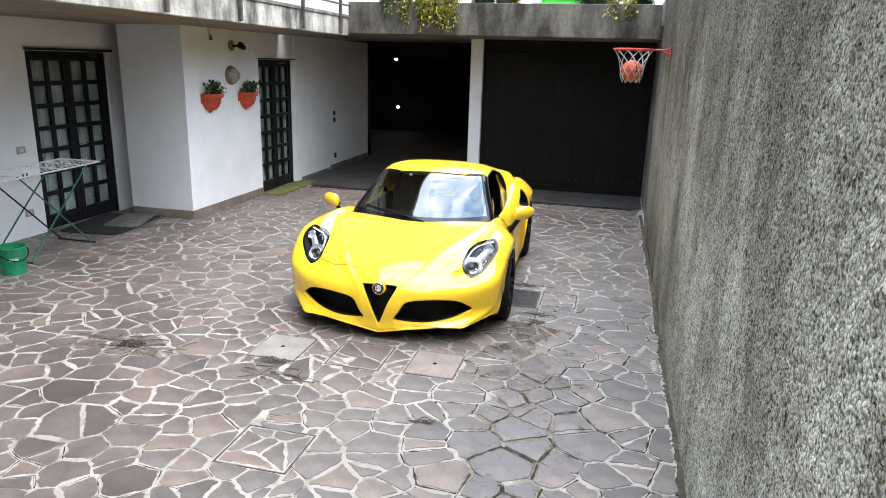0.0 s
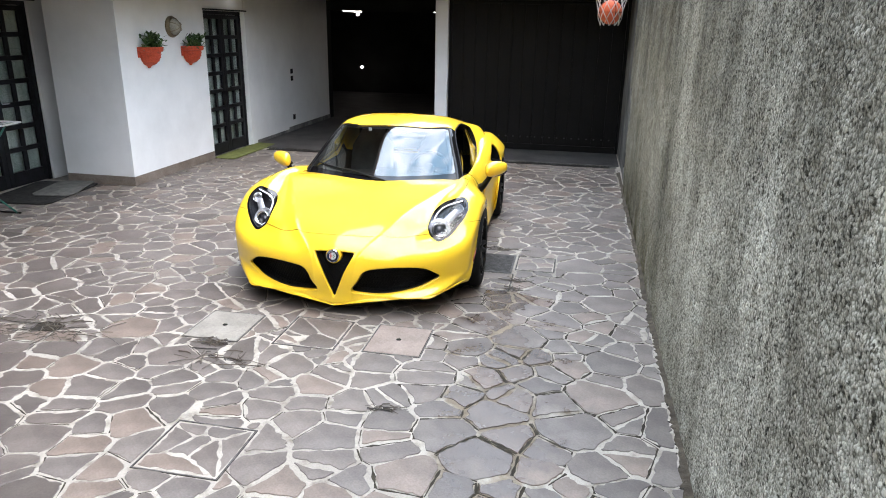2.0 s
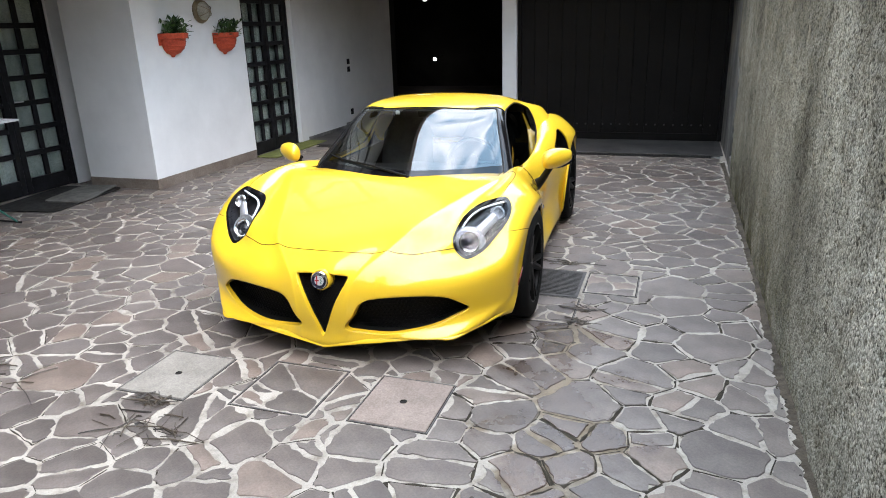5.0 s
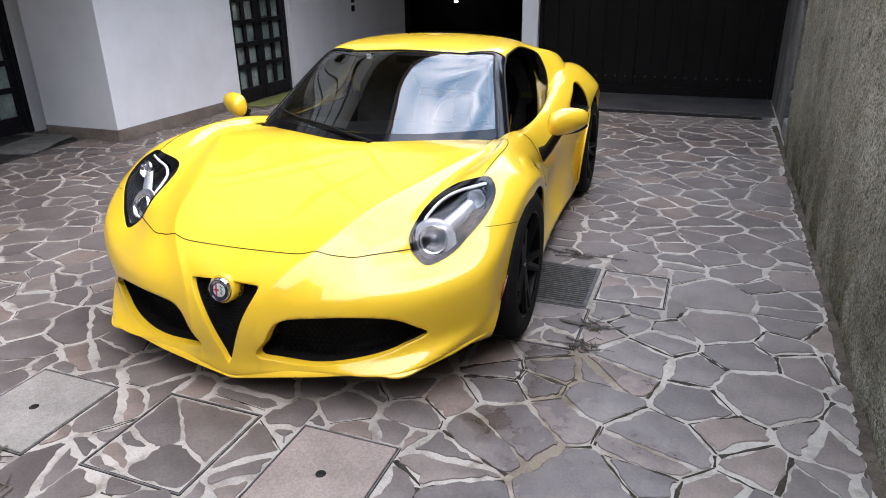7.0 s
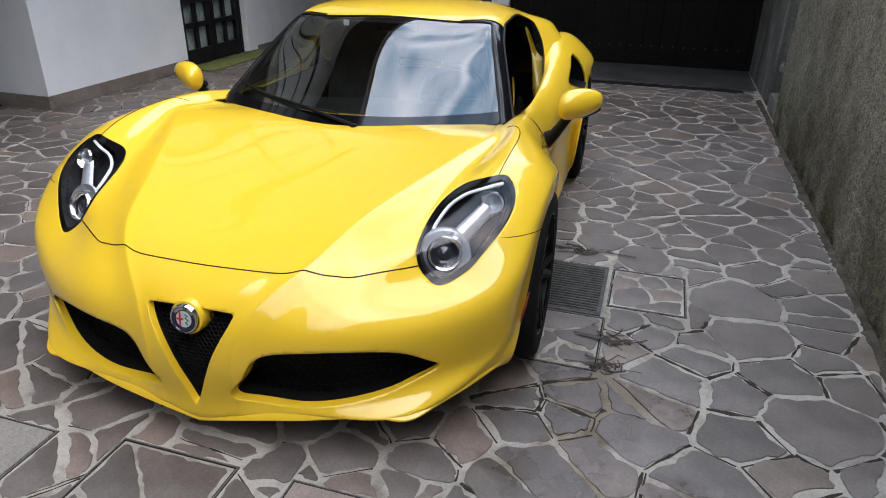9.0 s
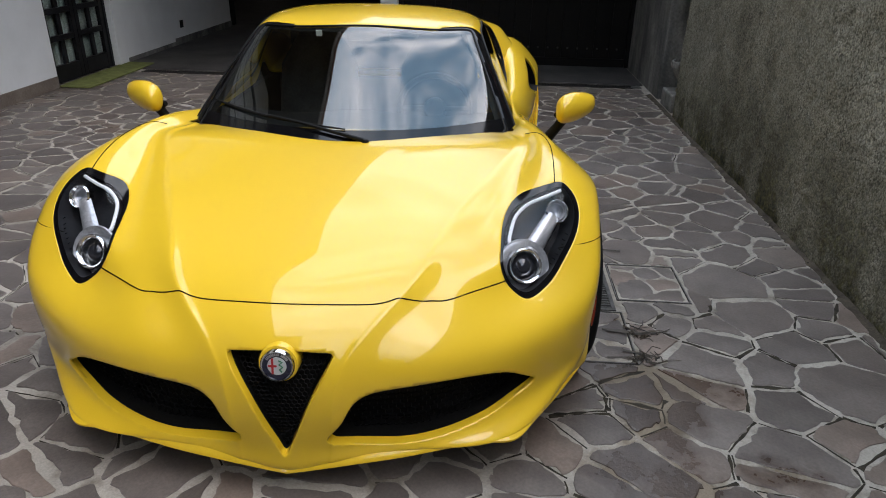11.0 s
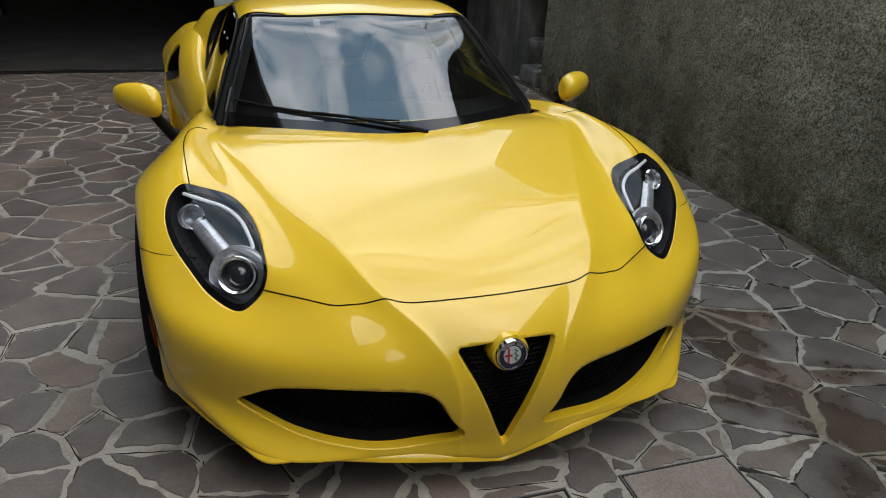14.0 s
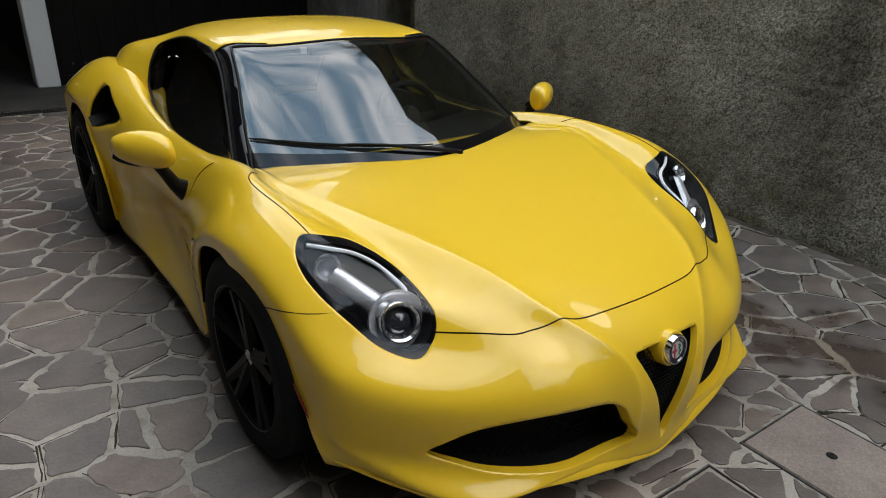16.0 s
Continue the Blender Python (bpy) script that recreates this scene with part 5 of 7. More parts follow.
# small lamps and seams on the wings, arch liners
SP, SQ = np.meshgrid(np.linspace(0.05, 0.6, 240), np.linspace(0.52, 1.0, 140), indexing="ij")
FLANK = skin(SP.ravel(), SQ.ravel())
def on_flank(s, z, sgn, out=0.0):
    a = FLANK[np.argmin((FLANK[:, 1] - s) ** 2 + (FLANK[:, 2] - z) ** 2)]
    return Vector((sgn * (float(a[0]) + out), s, z))
MARKER = material("red_marker", (0.20, 0.018, 0.008), 0.15, 0, 0.5)
for sgn in (-1, 1):
    part("side_marker", tube([(sgn * 0.9360, 0.482, 0.318), (sgn * 0.9395, 0.492, 0.340), (sgn * 0.9455, 0.510, 0.372), (sgn * 0.9510, 0.532, 0.408)], [0.002, 0.0042, 0.0042, 0.002], 8), MARKER, car, "slim red side marker at the wheel arch", True)
    part("side_repeater", lathe([(0.0, 0.007), (0.010, 0.005), (0.014, 0.0)], 12, Matrix.Translation(on_flank(1.29, 0.548, sgn)) @ Matrix.Rotation(radians(90 * sgn), 4, "Y")), CHROME, car, "small clear side repeater", True)
    line = spline([tuple(on_flank(s0, z0, sgn)) for s0, z0 in ((0.462, 0.613), (0.51, 0.614), (0.565, 0.610), (0.61, 0.600), (0.66, 0.586), (0.71, 0.574), (0.745, 0.568))], 22)
    part("panel_gap", tube(line, 0.0014, 6), SEAM, car, "fine gap between bumper and wing", True)
    door_line = spline([tuple(on_flank(s0, z0, sgn)) for s0, z0 in ((1.46, 0.757), (1.50, 0.735), (1.535, 0.70), (1.55, 0.655), (1.555, 0.60), (1.55, 0.54))], 16)
    part("panel_gap", tube(door_line, 0.0014, 6), SEAM, car, "fine gap at the front of the door", True)
    for (s0, z0), lo in ((WHEEL_F, 0.40), (WHEEL_R, 0.39)):
        liner = lathe([(0.02, 0.0), (lo, 0.0), (lo, 0.235)], 24, Matrix.Translation((sgn * 0.70, s0 + 0.05, z0 - 0.02)) @ Matrix.Rotation(radians(90 * sgn), 4, "Y") @ Matrix.Rotation(radians(90 if sgn > 0 else -90), 4, "Z"), math.pi)
        part("arch_liner", liner, BLACK, car, "black wheel arch liner", True)
part("underbody", joined((((-0.60, 0.34, 0.10), (0.60, 0.42, 0.40)), ((-0.60, 0.36, 0.10), (0.60, 3.60, 0.18)), ((-0.80, 1.30, 0.10), (0.80, 2.55, 0.20)), ((-0.62, 0.42, 0.10), (0.62, 1.25, 0.50)), ((-0.62, 2.6, 0.10), (0.62, 3.50, 0.75)))), BLACK, car, "black underbody")

# wheels
RIMBLACK = material("rim_black", (0.004, 0.004, 0.004), 0.42, 0, 0, 0.12)
RIMEDGE = material("dark_satin_edge", (0.09, 0.092, 0.095), 0.3, 1.0)


def wheel(s, z, u, radius, width):
    sgn = 1 if u > 0 else -1
    w = tagged(new("wheel"), "black alloy wheel with a low-profile tyre")
    w.parent = car
    turn = pose(u, s, z, 0, 90 * sgn, 0)
    h = width / 2
    tyre = lathe([(radius * 0.70, -h), (radius * 0.93, -h), (radius * 0.985, -h * 0.85), (radius, -h * 0.6), (radius, -h * 0.32), (radius * 0.985, -h * 0.30), (radius * 0.985, -h * 0.22), (radius, -h * 0.20), (radius, h * 0.20), (radius * 0.985, h * 0.22), (radius * 0.985, h * 0.30), (radius, h * 0.32), (radius, h * 0.6), (radius * 0.985, h * 0.85), (radius * 0.93, h), (radius * 0.82, h * 1.03), (radius * 0.72, h), (radius * 0.70, h * 0.8), (radius * 0.70, -h)], 56, turn)
    part("tyre", tyre, RUBBER, w, "black rubber tyre", True)
    rim = lathe([(radius * 0.72, h * 0.98), (radius * 0.69, h * 0.9), (radius * 0.66, h * 0.3), (radius * 0.64, -h * 0.9)], 48, turn)
    for k in range(5):
        a = 2 * math.pi * k / 5
        for off in (-0.16, 0.16):
            ca, sa = math.cos(a + off), math.sin(a + off)
            add_tube(rim, [turn @ Vector((0.03 * ca, 0.03 * sa, h * 0.55)), turn @ Vector((radius * 0.4 * ca, radius * 0.4 * sa, h * 0.72)), turn @ Vector((radius * 0.69 * ca, radius * 0.69 * sa, h * 0.85))], [0.03, 0.022, 0.02], 6)
    part("rim", rim, RIMBLACK, w, "gloss black alloy rim", True)
    part("rim_edge", lathe([(radius * 0.705, h * 0.97), (radius * 0.713, h * 0.995), (radius * 0.719, h * 0.985)], 48, turn), RIMEDGE, w, "thin bright rim edge", True)
    part("brake_disc", lathe([(0.03, h * 0.1), (radius * 0.55, h * 0.1), (radius * 0.55, h * 0.0), (0.03, 0)], 36, turn), BLACK, w, "dark brake disc", True)
    hub = part("hub", lathe([(0.0, h * 0.80), (0.025, h * 0.79), (0.032, h * 0.6)], 20, turn), SATIN, w, "silver hub cap", True)
    for k in range(5):
        a = 2 * math.pi * (k + 0.5) / 5
        part("bolt", lathe([(0, 0.012), (0.008, 0.010), (0.009, 0)], 8, turn @ Matrix.Translation((0.05 * math.cos(a), 0.05 * math.sin(a), h * 0.62))), CHROME, hub)

for u, (s, z), r, wd in ((0.872, WHEEL_F, 0.325, 0.205), (-0.872, WHEEL_F, 0.325, 0.205), (0.83, WHEEL_R, 0.332, 0.235), (-0.83, WHEEL_R, 0.332, 0.235)):
    wheel(s, z, u, r, wd)

# ---- doors and windows ----
DOORGLASS = clear_glass("door_glass", (0.97, 0.98, 0.97), 0.0, 0.04)
CURTAIN = worn("pale_curtain", (0.20, 0.26, 0.235), (0.40, 0.46, 0.43), 3, 0.9, 40, 0.2)
def glazed_door(name, x, y0, y1, top, label, rows=7, ajar=0.0):
    """A two-leaf glazed door in a wall along y; its outer face at x."""
    d = new(name)
    d.matrix_basis = pose(x, y0, 0)
    tagged(d, label, "door", kind="structure")
    w = y1 - y0
    bm = joined((((-0.07, 0, 0), (0, 0.045, top)), ((-0.07, w - 0.045, 0), (0, w, top)), ((-0.07, 0.045, top - 0.05), (0, w - 0.045, top))), 0.004)
    part("door_frame", bm, BLACKFRAME, d, "black lacquered frame")
    lw = (w - 0.09) / 2
    for k in range(2):
        leaf = new("door_leaf")
        leaf.parent = d
        hinge = 0.045 if k == 0 else w - 0.045
        leaf.matrix_basis = pose(-0.012, hinge, 0, 0, 0, ajar if k == 0 else 0)
        sg = 1 if k == 0 else -1
        def yb(a, b):
            return (min(sg * a, sg * b), max(sg * a, sg * b))
        stile = 0.07
        z0, z1 = 0.012, top - 0.055
        kick = 0.17
        pieces = []
        for a, b in ((0.003, stile), (lw - stile, lw - 0.003)):
            lo, hi = yb(a, b)
            pieces.append(((-0.045, lo, z0), (0, hi, z1)))
        lo, hi = yb(stile, lw - stile)
        pieces.append(((-0.045, lo, z0), (0, hi, z0 + kick)))
        pieces.append(((-0.045, lo, z1 - 0.06), (0, hi, z1)))
        ph = (z1 - 0.06 - z0 - kick) / rows
        for r in range(1, rows):
            zc = z0 + kick + r * ph
            pieces.append(((-0.04, lo, zc - 0.028), (-0.002, hi, zc + 0.028)))
        mid_lo, mid_hi = yb(lw / 2 - 0.028, lw / 2 + 0.028)
        for r in range(rows):
            pieces.append(((-0.038, mid_lo, z0 + kick + r * ph + (0.028 if r else 0)), (-0.004, mid_hi, z0 + kick + (r + 1) * ph - (0.028 if r < rows - 1 else 0))))
        fr = link("leaf_frame", joined(pieces, 0.003), BLACKFRAME, leaf)
        fr["label"] = "black glazing bars"
        for r in range(rows):
            for c in range(2):
                a, b = (stile, lw / 2 - 0.028) if c == 0 else (lw / 2 + 0.028, lw - stile)
                plo, phi = yb(a, b)
                link("pane", box((-0.026, plo, z0 + kick + r * ph + (0.028 if r else 0)), (-0.020, phi, z0 + kick + (r + 1) * ph - (0.028 if r < rows - 1 else 0))), DOORGLASS, leaf).visible_shadow = False
        if k == 1:
            bm = tube([(0.005, -lw + 0.03, 1.02), (0.045, -lw + 0.03, 1.02), (0.05, -lw + 0.14, 1.02)], 0.008, 8)
            hd = link("door_handle", bm, CHROME, leaf, True)
            hd["label"] = "metal lever handle"
    bm = bmesh.new()
    grid = []
    for i in range(40):
        y = 0.05 + (w - 0.10) * i / 39
        dx = -0.078 + 0.010 * math.sin(i * 1.9) + 0.004 * math.sin(i * 5.1)
        grid.append((bm.verts.new((dx, y, 0.03)), bm.verts.new((dx, y, top - 0.06))))
    for (a, b), (c, e) in zip(grid, grid[1:]):
        bm.faces.new((a, c, e, b))
    part("curtain", bm, CURTAIN, d, "pale greenish curtain behind the glass", True)
    return d


glazed_door("door_1", ALCOVE_X - 0.03, DOOR_A[0], DOOR_A[1], DOOR_A[2], "black glazed double door with pale curtains", 7, 0)
glazed_door("door_2", HOUSE_X - 0.05, DOOR_B[0], DOOR_B[1], DOOR_B[2], "narrow black glazed double door with pale curtains", 7, 0)
structure("wall_room_behind", joined((((-8.6, 6.6, 0), (-8.5, 8.81, 2.6)), ((-8.6, 6.5, 0), (-6.9, 6.6, 2.6)), ((-7.4, 8.9, 0), (-7.3, 12.4, 2.6)), ((-8.6, 6.5, 2.61), (-6.9, 8.81, 2.66)), ((-8.6, 8.82, 0), (-6.905, 8.89, 2.6)))), SHADEWALL, "dark room walls behind the doors", "wall")
structure("door_rail", box((ALCOVE_X + 0.001, DOOR_A[0] - 0.02, DOOR_A[2] + 0.005), (ALCOVE_X + 0.035, DOOR_A[1] + 0.10, DOOR_A[2] + 0.035), 0.004), BLACKFRAME, "black rail above the glazed door", "rail")
structure("door_rail", box((HOUSE_X + 0.001, DOOR_B[0] - 0.02, DOOR_B[2] + 0.005), (HOUSE_X + 0.03, DOOR_B[1] + 0.08, DOOR_B[2] + 0.025), 0.004), BLACKFRAME, "thin black rail above the narrow door", "rail")
structure("trim", box((HOUSE_X + 0.0, DOOR_B[1] + 0.005, 0.0), (HOUSE_X + 0.022, DOOR_B[1] + 0.20, CEIL), 0.004), PLASTER, "white plaster strip beside the narrow door", "trim")

# garage door of dark sheet with vents
gd = new("door_3")
gd.matrix_basis = pose(-2.14, GARAGE_Y + 0.06, 0.012)
tagged(gd, "closed dark brown sheet-metal garage door", "garage door", kind="structure")
W_G = WALL_X + 0.04 + 2.14
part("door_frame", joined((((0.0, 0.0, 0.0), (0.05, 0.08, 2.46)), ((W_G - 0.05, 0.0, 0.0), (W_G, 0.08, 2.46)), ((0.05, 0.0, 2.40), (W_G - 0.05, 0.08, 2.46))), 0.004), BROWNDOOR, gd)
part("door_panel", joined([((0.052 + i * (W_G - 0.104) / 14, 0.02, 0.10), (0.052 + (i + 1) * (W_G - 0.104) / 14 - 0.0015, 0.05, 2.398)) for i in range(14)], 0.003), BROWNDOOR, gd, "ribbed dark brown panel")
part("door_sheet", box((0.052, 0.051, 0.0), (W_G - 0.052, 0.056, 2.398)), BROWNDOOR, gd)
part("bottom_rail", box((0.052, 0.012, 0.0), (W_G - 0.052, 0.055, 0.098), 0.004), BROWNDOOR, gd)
part("top_rail", box((0.052, 0.004, 2.34), (W_G - 0.052, 0.019, 2.38), 0.004), BLACK, gd, "black top rail")
VENT = material("vent_grey", (0.03, 0.03, 0.03), 0.6)
for i in range(22):
    bm = lathe([(0.0, 0.003), (0.010, 0.003), (0.014, 0.0)], 10, Matrix.Translation((0.16 + i * (W_G - 0.32) / 21, 0.0195, 0.22)) @ Matrix.Rotation(radians(90), 4, "X"))
    part("vent", bm, VENT, gd)
structure("garage_lintel_front", box((-2.14, GARAGE_Y + 0.05, 2.475), (WALL_X + 0.04, GARAGE_Y + 0.2, 2.60)), SHADEWALL, "dark lintel over the garage door", "lintel")
structure("drain_channel", joined([((-4.95, 11.335, -0.010), (0.60, 11.352, 0.004)), ((-4.95, 11.445, -0.010), (0.60, 11.462, 0.004))] + [((-4.95 + i * 0.03, 11.352, -0.010), (-4.95 + i * 0.03 + 0.014, 11.445, 0.001)) for i in range(185)]), worn("drain_iron", (0.015, 0.014, 0.013), (0.03, 0.028, 0.026), 9, 0.7), "dark iron drain channel before the garage", "drain")
structure("drain_bed", box((-4.95, 11.345, -0.012), (0.60, 11.45, -0.0022)), BLACK, "dark bottom of the drain channel", "drain")
structure("drain_end", box((0.60, 11.33, -0.010), (0.70, 11.47, 0.006), 0.003), CONCRETE_SMOOTH, "concrete end block of the drain", "drain")

# garage lamps
EMIT = bpy.data.materials.new("lamp_glow")
EMIT.use_nodes = True
EMIT.node_tree.nodes["Principled BSDF"].inputs["Emission Color"].default_value = (1, 0.97, 0.92, 1)
EMIT.node_tree.nodes["Principled BSDF"].inputs["Emission Strength"].default_value = 9
TUBE_GLOW = EMIT.copy()
TUBE_GLOW.name = "tube_glow"
TUBE_GLOW.node_tree.nodes["Principled BSDF"].inputs["Emission Strength"].default_value = 4
for at in ((-5.42, 17.28, 2.30), (-3.21, 16.36, 2.30)):
    lp = thing("strip_lamp", at, "lit fluorescent strip lamp hanging in the dark garage", "lamp", "strip lamps in the garage")
    part("tube", lathe([(0.0, -0.70), (0.017, -0.70), (0.017, 0.70), (0.0, 0.70)], 14, Matrix.Rotation(radians(90), 4, "X")), TUBE_GLOW, lp, "glowing white tube", True)
    part("tray", box((-0.035, -0.74, 0.035), (0.035, 0.74, 0.085), 0.004), BLACK, lp, "dark lamp tray")
    for y in (-0.715, 0.715):
        part("end_cap", box((-0.02, y - 0.014, -0.02), (0.02, y + 0.014, 0.034), 0.003), BLACK, lp)
        part("hanger", tube([(0, 0.7 * y, 0.084), (0, 0.7 * y, 0.30)], 0.006, 6), BLACK, lp)
for nm, at, r, lab in (("ceiling_lamp", (-5.18, 17.0, 2.222), 0.036, "small glowing lamp hanging in the dark garage"), ("wall_lamp", (-6.36, 20.9, 0.80), 0.05, "small glowing lamp deep in the dark garage"),):
    lp = thing(nm, at, lab, "lamp")
    part("globe", lathe([(0.0, -r * 0.7), (r * 0.6, -r * 0.6), (r, 0.0), (r * 0.6, r * 0.6), (r * 0.25, r * 0.7)], 20), EMIT, lp, "glowing white globe", True)
    part("cap", lathe([(r * 0.3, r * 0.6), (r * 0.3, r * 1.0), (0.0, r * 1.0)], 16), BLACK, lp, "", True)
    if nm == "ceiling_lamp":
        part("stem", tube([(0, 0, r * 0.9), (0, 0, 0.378)], 0.008, 6), BLACK, lp)
    else:
        part("bracket", tube([(0, 0, r * 0.9), (0, 0.3, r * 1.2), (0, 0.70, r * 1.2)], 0.012, 6), BLACK, lp)

# ---- balcony railing and terrace ----
IRON = worn("painted_iron", (0.05, 0.045, 0.04), (0.10, 0.09, 0.08), 6, 0.6)
rail = thing("balcony_railing", (-4.06, 4.0, CEIL + 0.02), "dark iron balcony railing fixed to the stained edge", "railing")
for y in (1.0, 2.35, 3.7, 5.35, 6.68):
    part("post", box((-0.022, y - 0.022, 0.0), (0.022, y + 0.022, 1.15), 0.004), IRON, rail, "dark iron post")
part("handrail", box((-0.03, 0.2, 1.15), (0.03, 7.1, 1.18), 0.006), IRON, rail, "flat iron handrail")
part("lower_bar", box((-0.012, 0.2, 0.42), (0.012, 7.1, 0.445), 0.003), IRON, rail)
part("upper_bar", box((-0.012, 0.2, 0.78), (0.012, 7.1, 0.80), 0.003), IRON, rail)

# ---- plants of the long planter ----
def leaf_material(name, dark, light):
    m = material(name, light, 0.5)
    nt = m.node_tree
    geo = nt.nodes.new("ShaderNodeNewGeometry")
    c = ramp_node(nt, geo.outputs["Random Per Island"], ((0.0, dark), (0.55, light), (1.0, tuple(min(1, v * 1.4) for v in light)))).outputs[0]
    to_base(nt, c)
    nt.nodes["Principled BSDF"].inputs["Subsurface Weight"].default_value = 0.0
    return m


LEAF_Y = leaf_material("yellow_green_leaf", (0.10, 0.13, 0.015), (0.34, 0.32, 0.03))
LEAF_G = leaf_material("dark_green_leaf", (0.012, 0.035, 0.010), (0.045, 0.10, 0.025))
STEM = worn("woody_stem", (0.06, 0.045, 0.03), (0.12, 0.09, 0.06), 20, 0.8)

def add_leaf(bm, at, way, size, up=(0, 0, 1)):
    """A small folded pointed leaf."""
    d = Vector(way).normalized()
    x = d.cross(Vector(up))
    x = x.normalized() if x.length > 1e-3 else Vector((1, 0, 0))
    n = x.cross(d)
    p = Vector(at)
    c = [p, p + d * size * 0.5 + x * size * 0.24 + n * size * 0.07, p + d * size, p + d * size * 0.5 - x * size * 0.24 + n * size * 0.07, p + d * size * 0.5 - n * size * 0.03]
    v = [bm.verts.new(q) for q in c]
    bm.faces.new((v[0], v[1], v[4]))
    bm.faces.new((v[1], v[2], v[4]))
    bm.faces.new((v[2], v[3], v[4]))
    bm.faces.new((v[3], v[0], v[4]))


def trailing_shrub(name, x, width, drop, count, rng, label, leaf=LEAF_Y, rise=0.12):
    plant = thing(name, (x, 11.28, 3.04), label, "plant", "shrubs in the long planter")
    stems, leaves = bmesh.new(), bmesh.new()
    for i in range(count):
        t = rng.random()
        x0 = (t - 0.5) * width * 0.5
        x1 = x0 + rng.gauss(0, 0.16 * width)
        hang = drop * rng.random() ** 1.6 * (1.0 - 0.75 * min(1.0, abs(x1) / (0.6 * width)))
        y_out = -0.20 - 0.10 * rng.random()
        pts = [(x0 * 0.6, 0.16, 0.0), (x0, 0.02, 0.05 + rise * rng.random()), (x1 * 0.8, y_out * 0.8, 0.06 + 0.05 * rng.random()), (x1, y_out, -0.4 * hang), (x1 + rng.gauss(0, 0.03), y_out + 0.03, -hang)]
        if hang < 0.08:
            pts = [(x0 * 0.6, 0.16, 0.0), (x0, 0.10, 0.10), (x1, -0.02 + 0.2 * rng.random(), 0.12 + rise * 1.6 * rng.random())]
        curve = spline(pts, 12)
        add_tube(stems, curve.tolist(), 0.004, 4)
        for c in curve[3:]:
            for _ in range(4):
                w = Vector((rng.gauss(0, 1), rng.gauss(-0.5, 0.8), rng.gauss(0.1, 0.9)))
                add_leaf(leaves, Vector(c) + 0.02 * Vector((rng.gauss(0, 1), rng.gauss(0, 1), rng.gauss(0, 1))), w, 0.035 + 0.035 * rng.random())
    part("stems", stems, STEM, plant)
    part("foliage", leaves, leaf, plant, "small yellow-green leaves" if leaf is LEAF_Y else "small dark green leaves")
    return plant


rng = random.Random(4)
trailing_shrub("trailing_shrub", -2.85, 1.35, 0.42, 60, rng, "yellow-green shrub trailing over the planter edge")
trailing_shrub("trailing_shrub", -2.42, 0.50, 0.52, 26, rng, "yellow-green shrub with a long hanging tip")
trailing_shrub("trailing_shrub", -1.45, 0.22, 0.16, 9, rng, "thin yellow sprig over the planter edge")
trailing_shrub("trailing_shrub", 0.15, 0.85, 0.16, 30, rng, "low green and yellow shrub in the planter")
trailing_shrub("leafy_shrub", -3.45, 0.8, 0.10, 46, rng, "low dark green shrub in the planter", LEAF_G, 0.22)
trailing_shrub("leafy_shrub", -1.95, 0.7, 0.04, 40, rng, "low dark green shrub in the planter", LEAF_G, 0.22)
trailing_shrub("leafy_shrub", -0.25, 0.7, 0.04, 44, rng, "low dark green shrub in the planter", LEAF_G, 0.20)
trailing_shrub("leafy_shrub", 0.45, 0.5, 0.04, 40, rng, "low dark green shrub in the planter", LEAF_G, 0.22)
toy = thing("plastic_crate", (-0.75, 11.50, 2.86), "bright green plastic box in the planter", "box")
part("shell", joined((((-0.32, -0.10, 0.0), (0.32, 0.10, 0.30)), ((-0.35, -0.12, 0.30), (0.35, 0.12, 0.33))), 0.012), material("bright_green_plastic", (0.06, 0.62, 0.08), 0.4), toy, "bright green plastic")
bin_ = thing("plastic_tub", (-1.62, 11.52, 2.86), "dark plant tub in the planter", "tub")
part("shell", lathe([(0.0, 0.0), (0.13, 0.0), (0.17, 0.30), (0.15, 0.30), (0.12, 0.05)], 20), worn("brown_tub", (0.03, 0.025, 0.02), (0.06, 0.05, 0.04), 9, 0.7), bin_, "", True)
bag = thing("storage_bag", (-1.13, 11.52, 2.86), "small blue and pale plastic bag in the planter", "bag")
part("sack", box((-0.10, -0.08, 0.0), (0.10, 0.08, 0.27), 0.04, 3), material("pale_blue_plastic", (0.16, 0.25, 0.55), 0.4), bag, "", True)

# ---- tree behind the retaining wall ----
tree = thing("tree", (2.0, 10.1, 0.0), "dark leafy tree overhanging the top of the wall", "tree")
rng = random.Random(11)
trunk, crown = bmesh.new(), bmesh.new()
add_tube(trunk, [(0, 0, 0), (0.05, 0.1, 2.5), (-0.1, 0.2, 4.8), (-0.2, 0.1, 6.2)], [0.16, 0.13, 0.10, 0.05], 10)
for i in range(26):
    a = rng.random() * 6.28
    z0 = 4.0 + 2.2 * rng.random()
    reach = 0.5 + 0.75 * rng.random()
    end = Vector((-0.15 + reach * math.cos(a), 0.2 + reach * math.sin(a), z0 + 0.5 + 0.6 * rng.random() - 0.3 * reach))
    limb = spline([(-0.1, 0.15, z0), Vector((-0.1, 0.15, z0)).lerp(end, 0.5) + Vector((0, 0, 0.25)), end], 10)
    add_tube(trunk, limb.tolist(), [0.03 - 0.0025 * k for k in range(10)], 5)
    for c in limb[3:]:
        for _ in range(30):
            off = Vector((rng.gauss(0, 0.17), rng.gauss(0, 0.17), rng.gauss(-0.03, 0.15)))
            add_leaf(crown, Vector(c) + off, (rng.gauss(0, 1), rng.gauss(0, 1), rng.gauss(-0.4, 0.6)), 0.035 + 0.03 * rng.random())
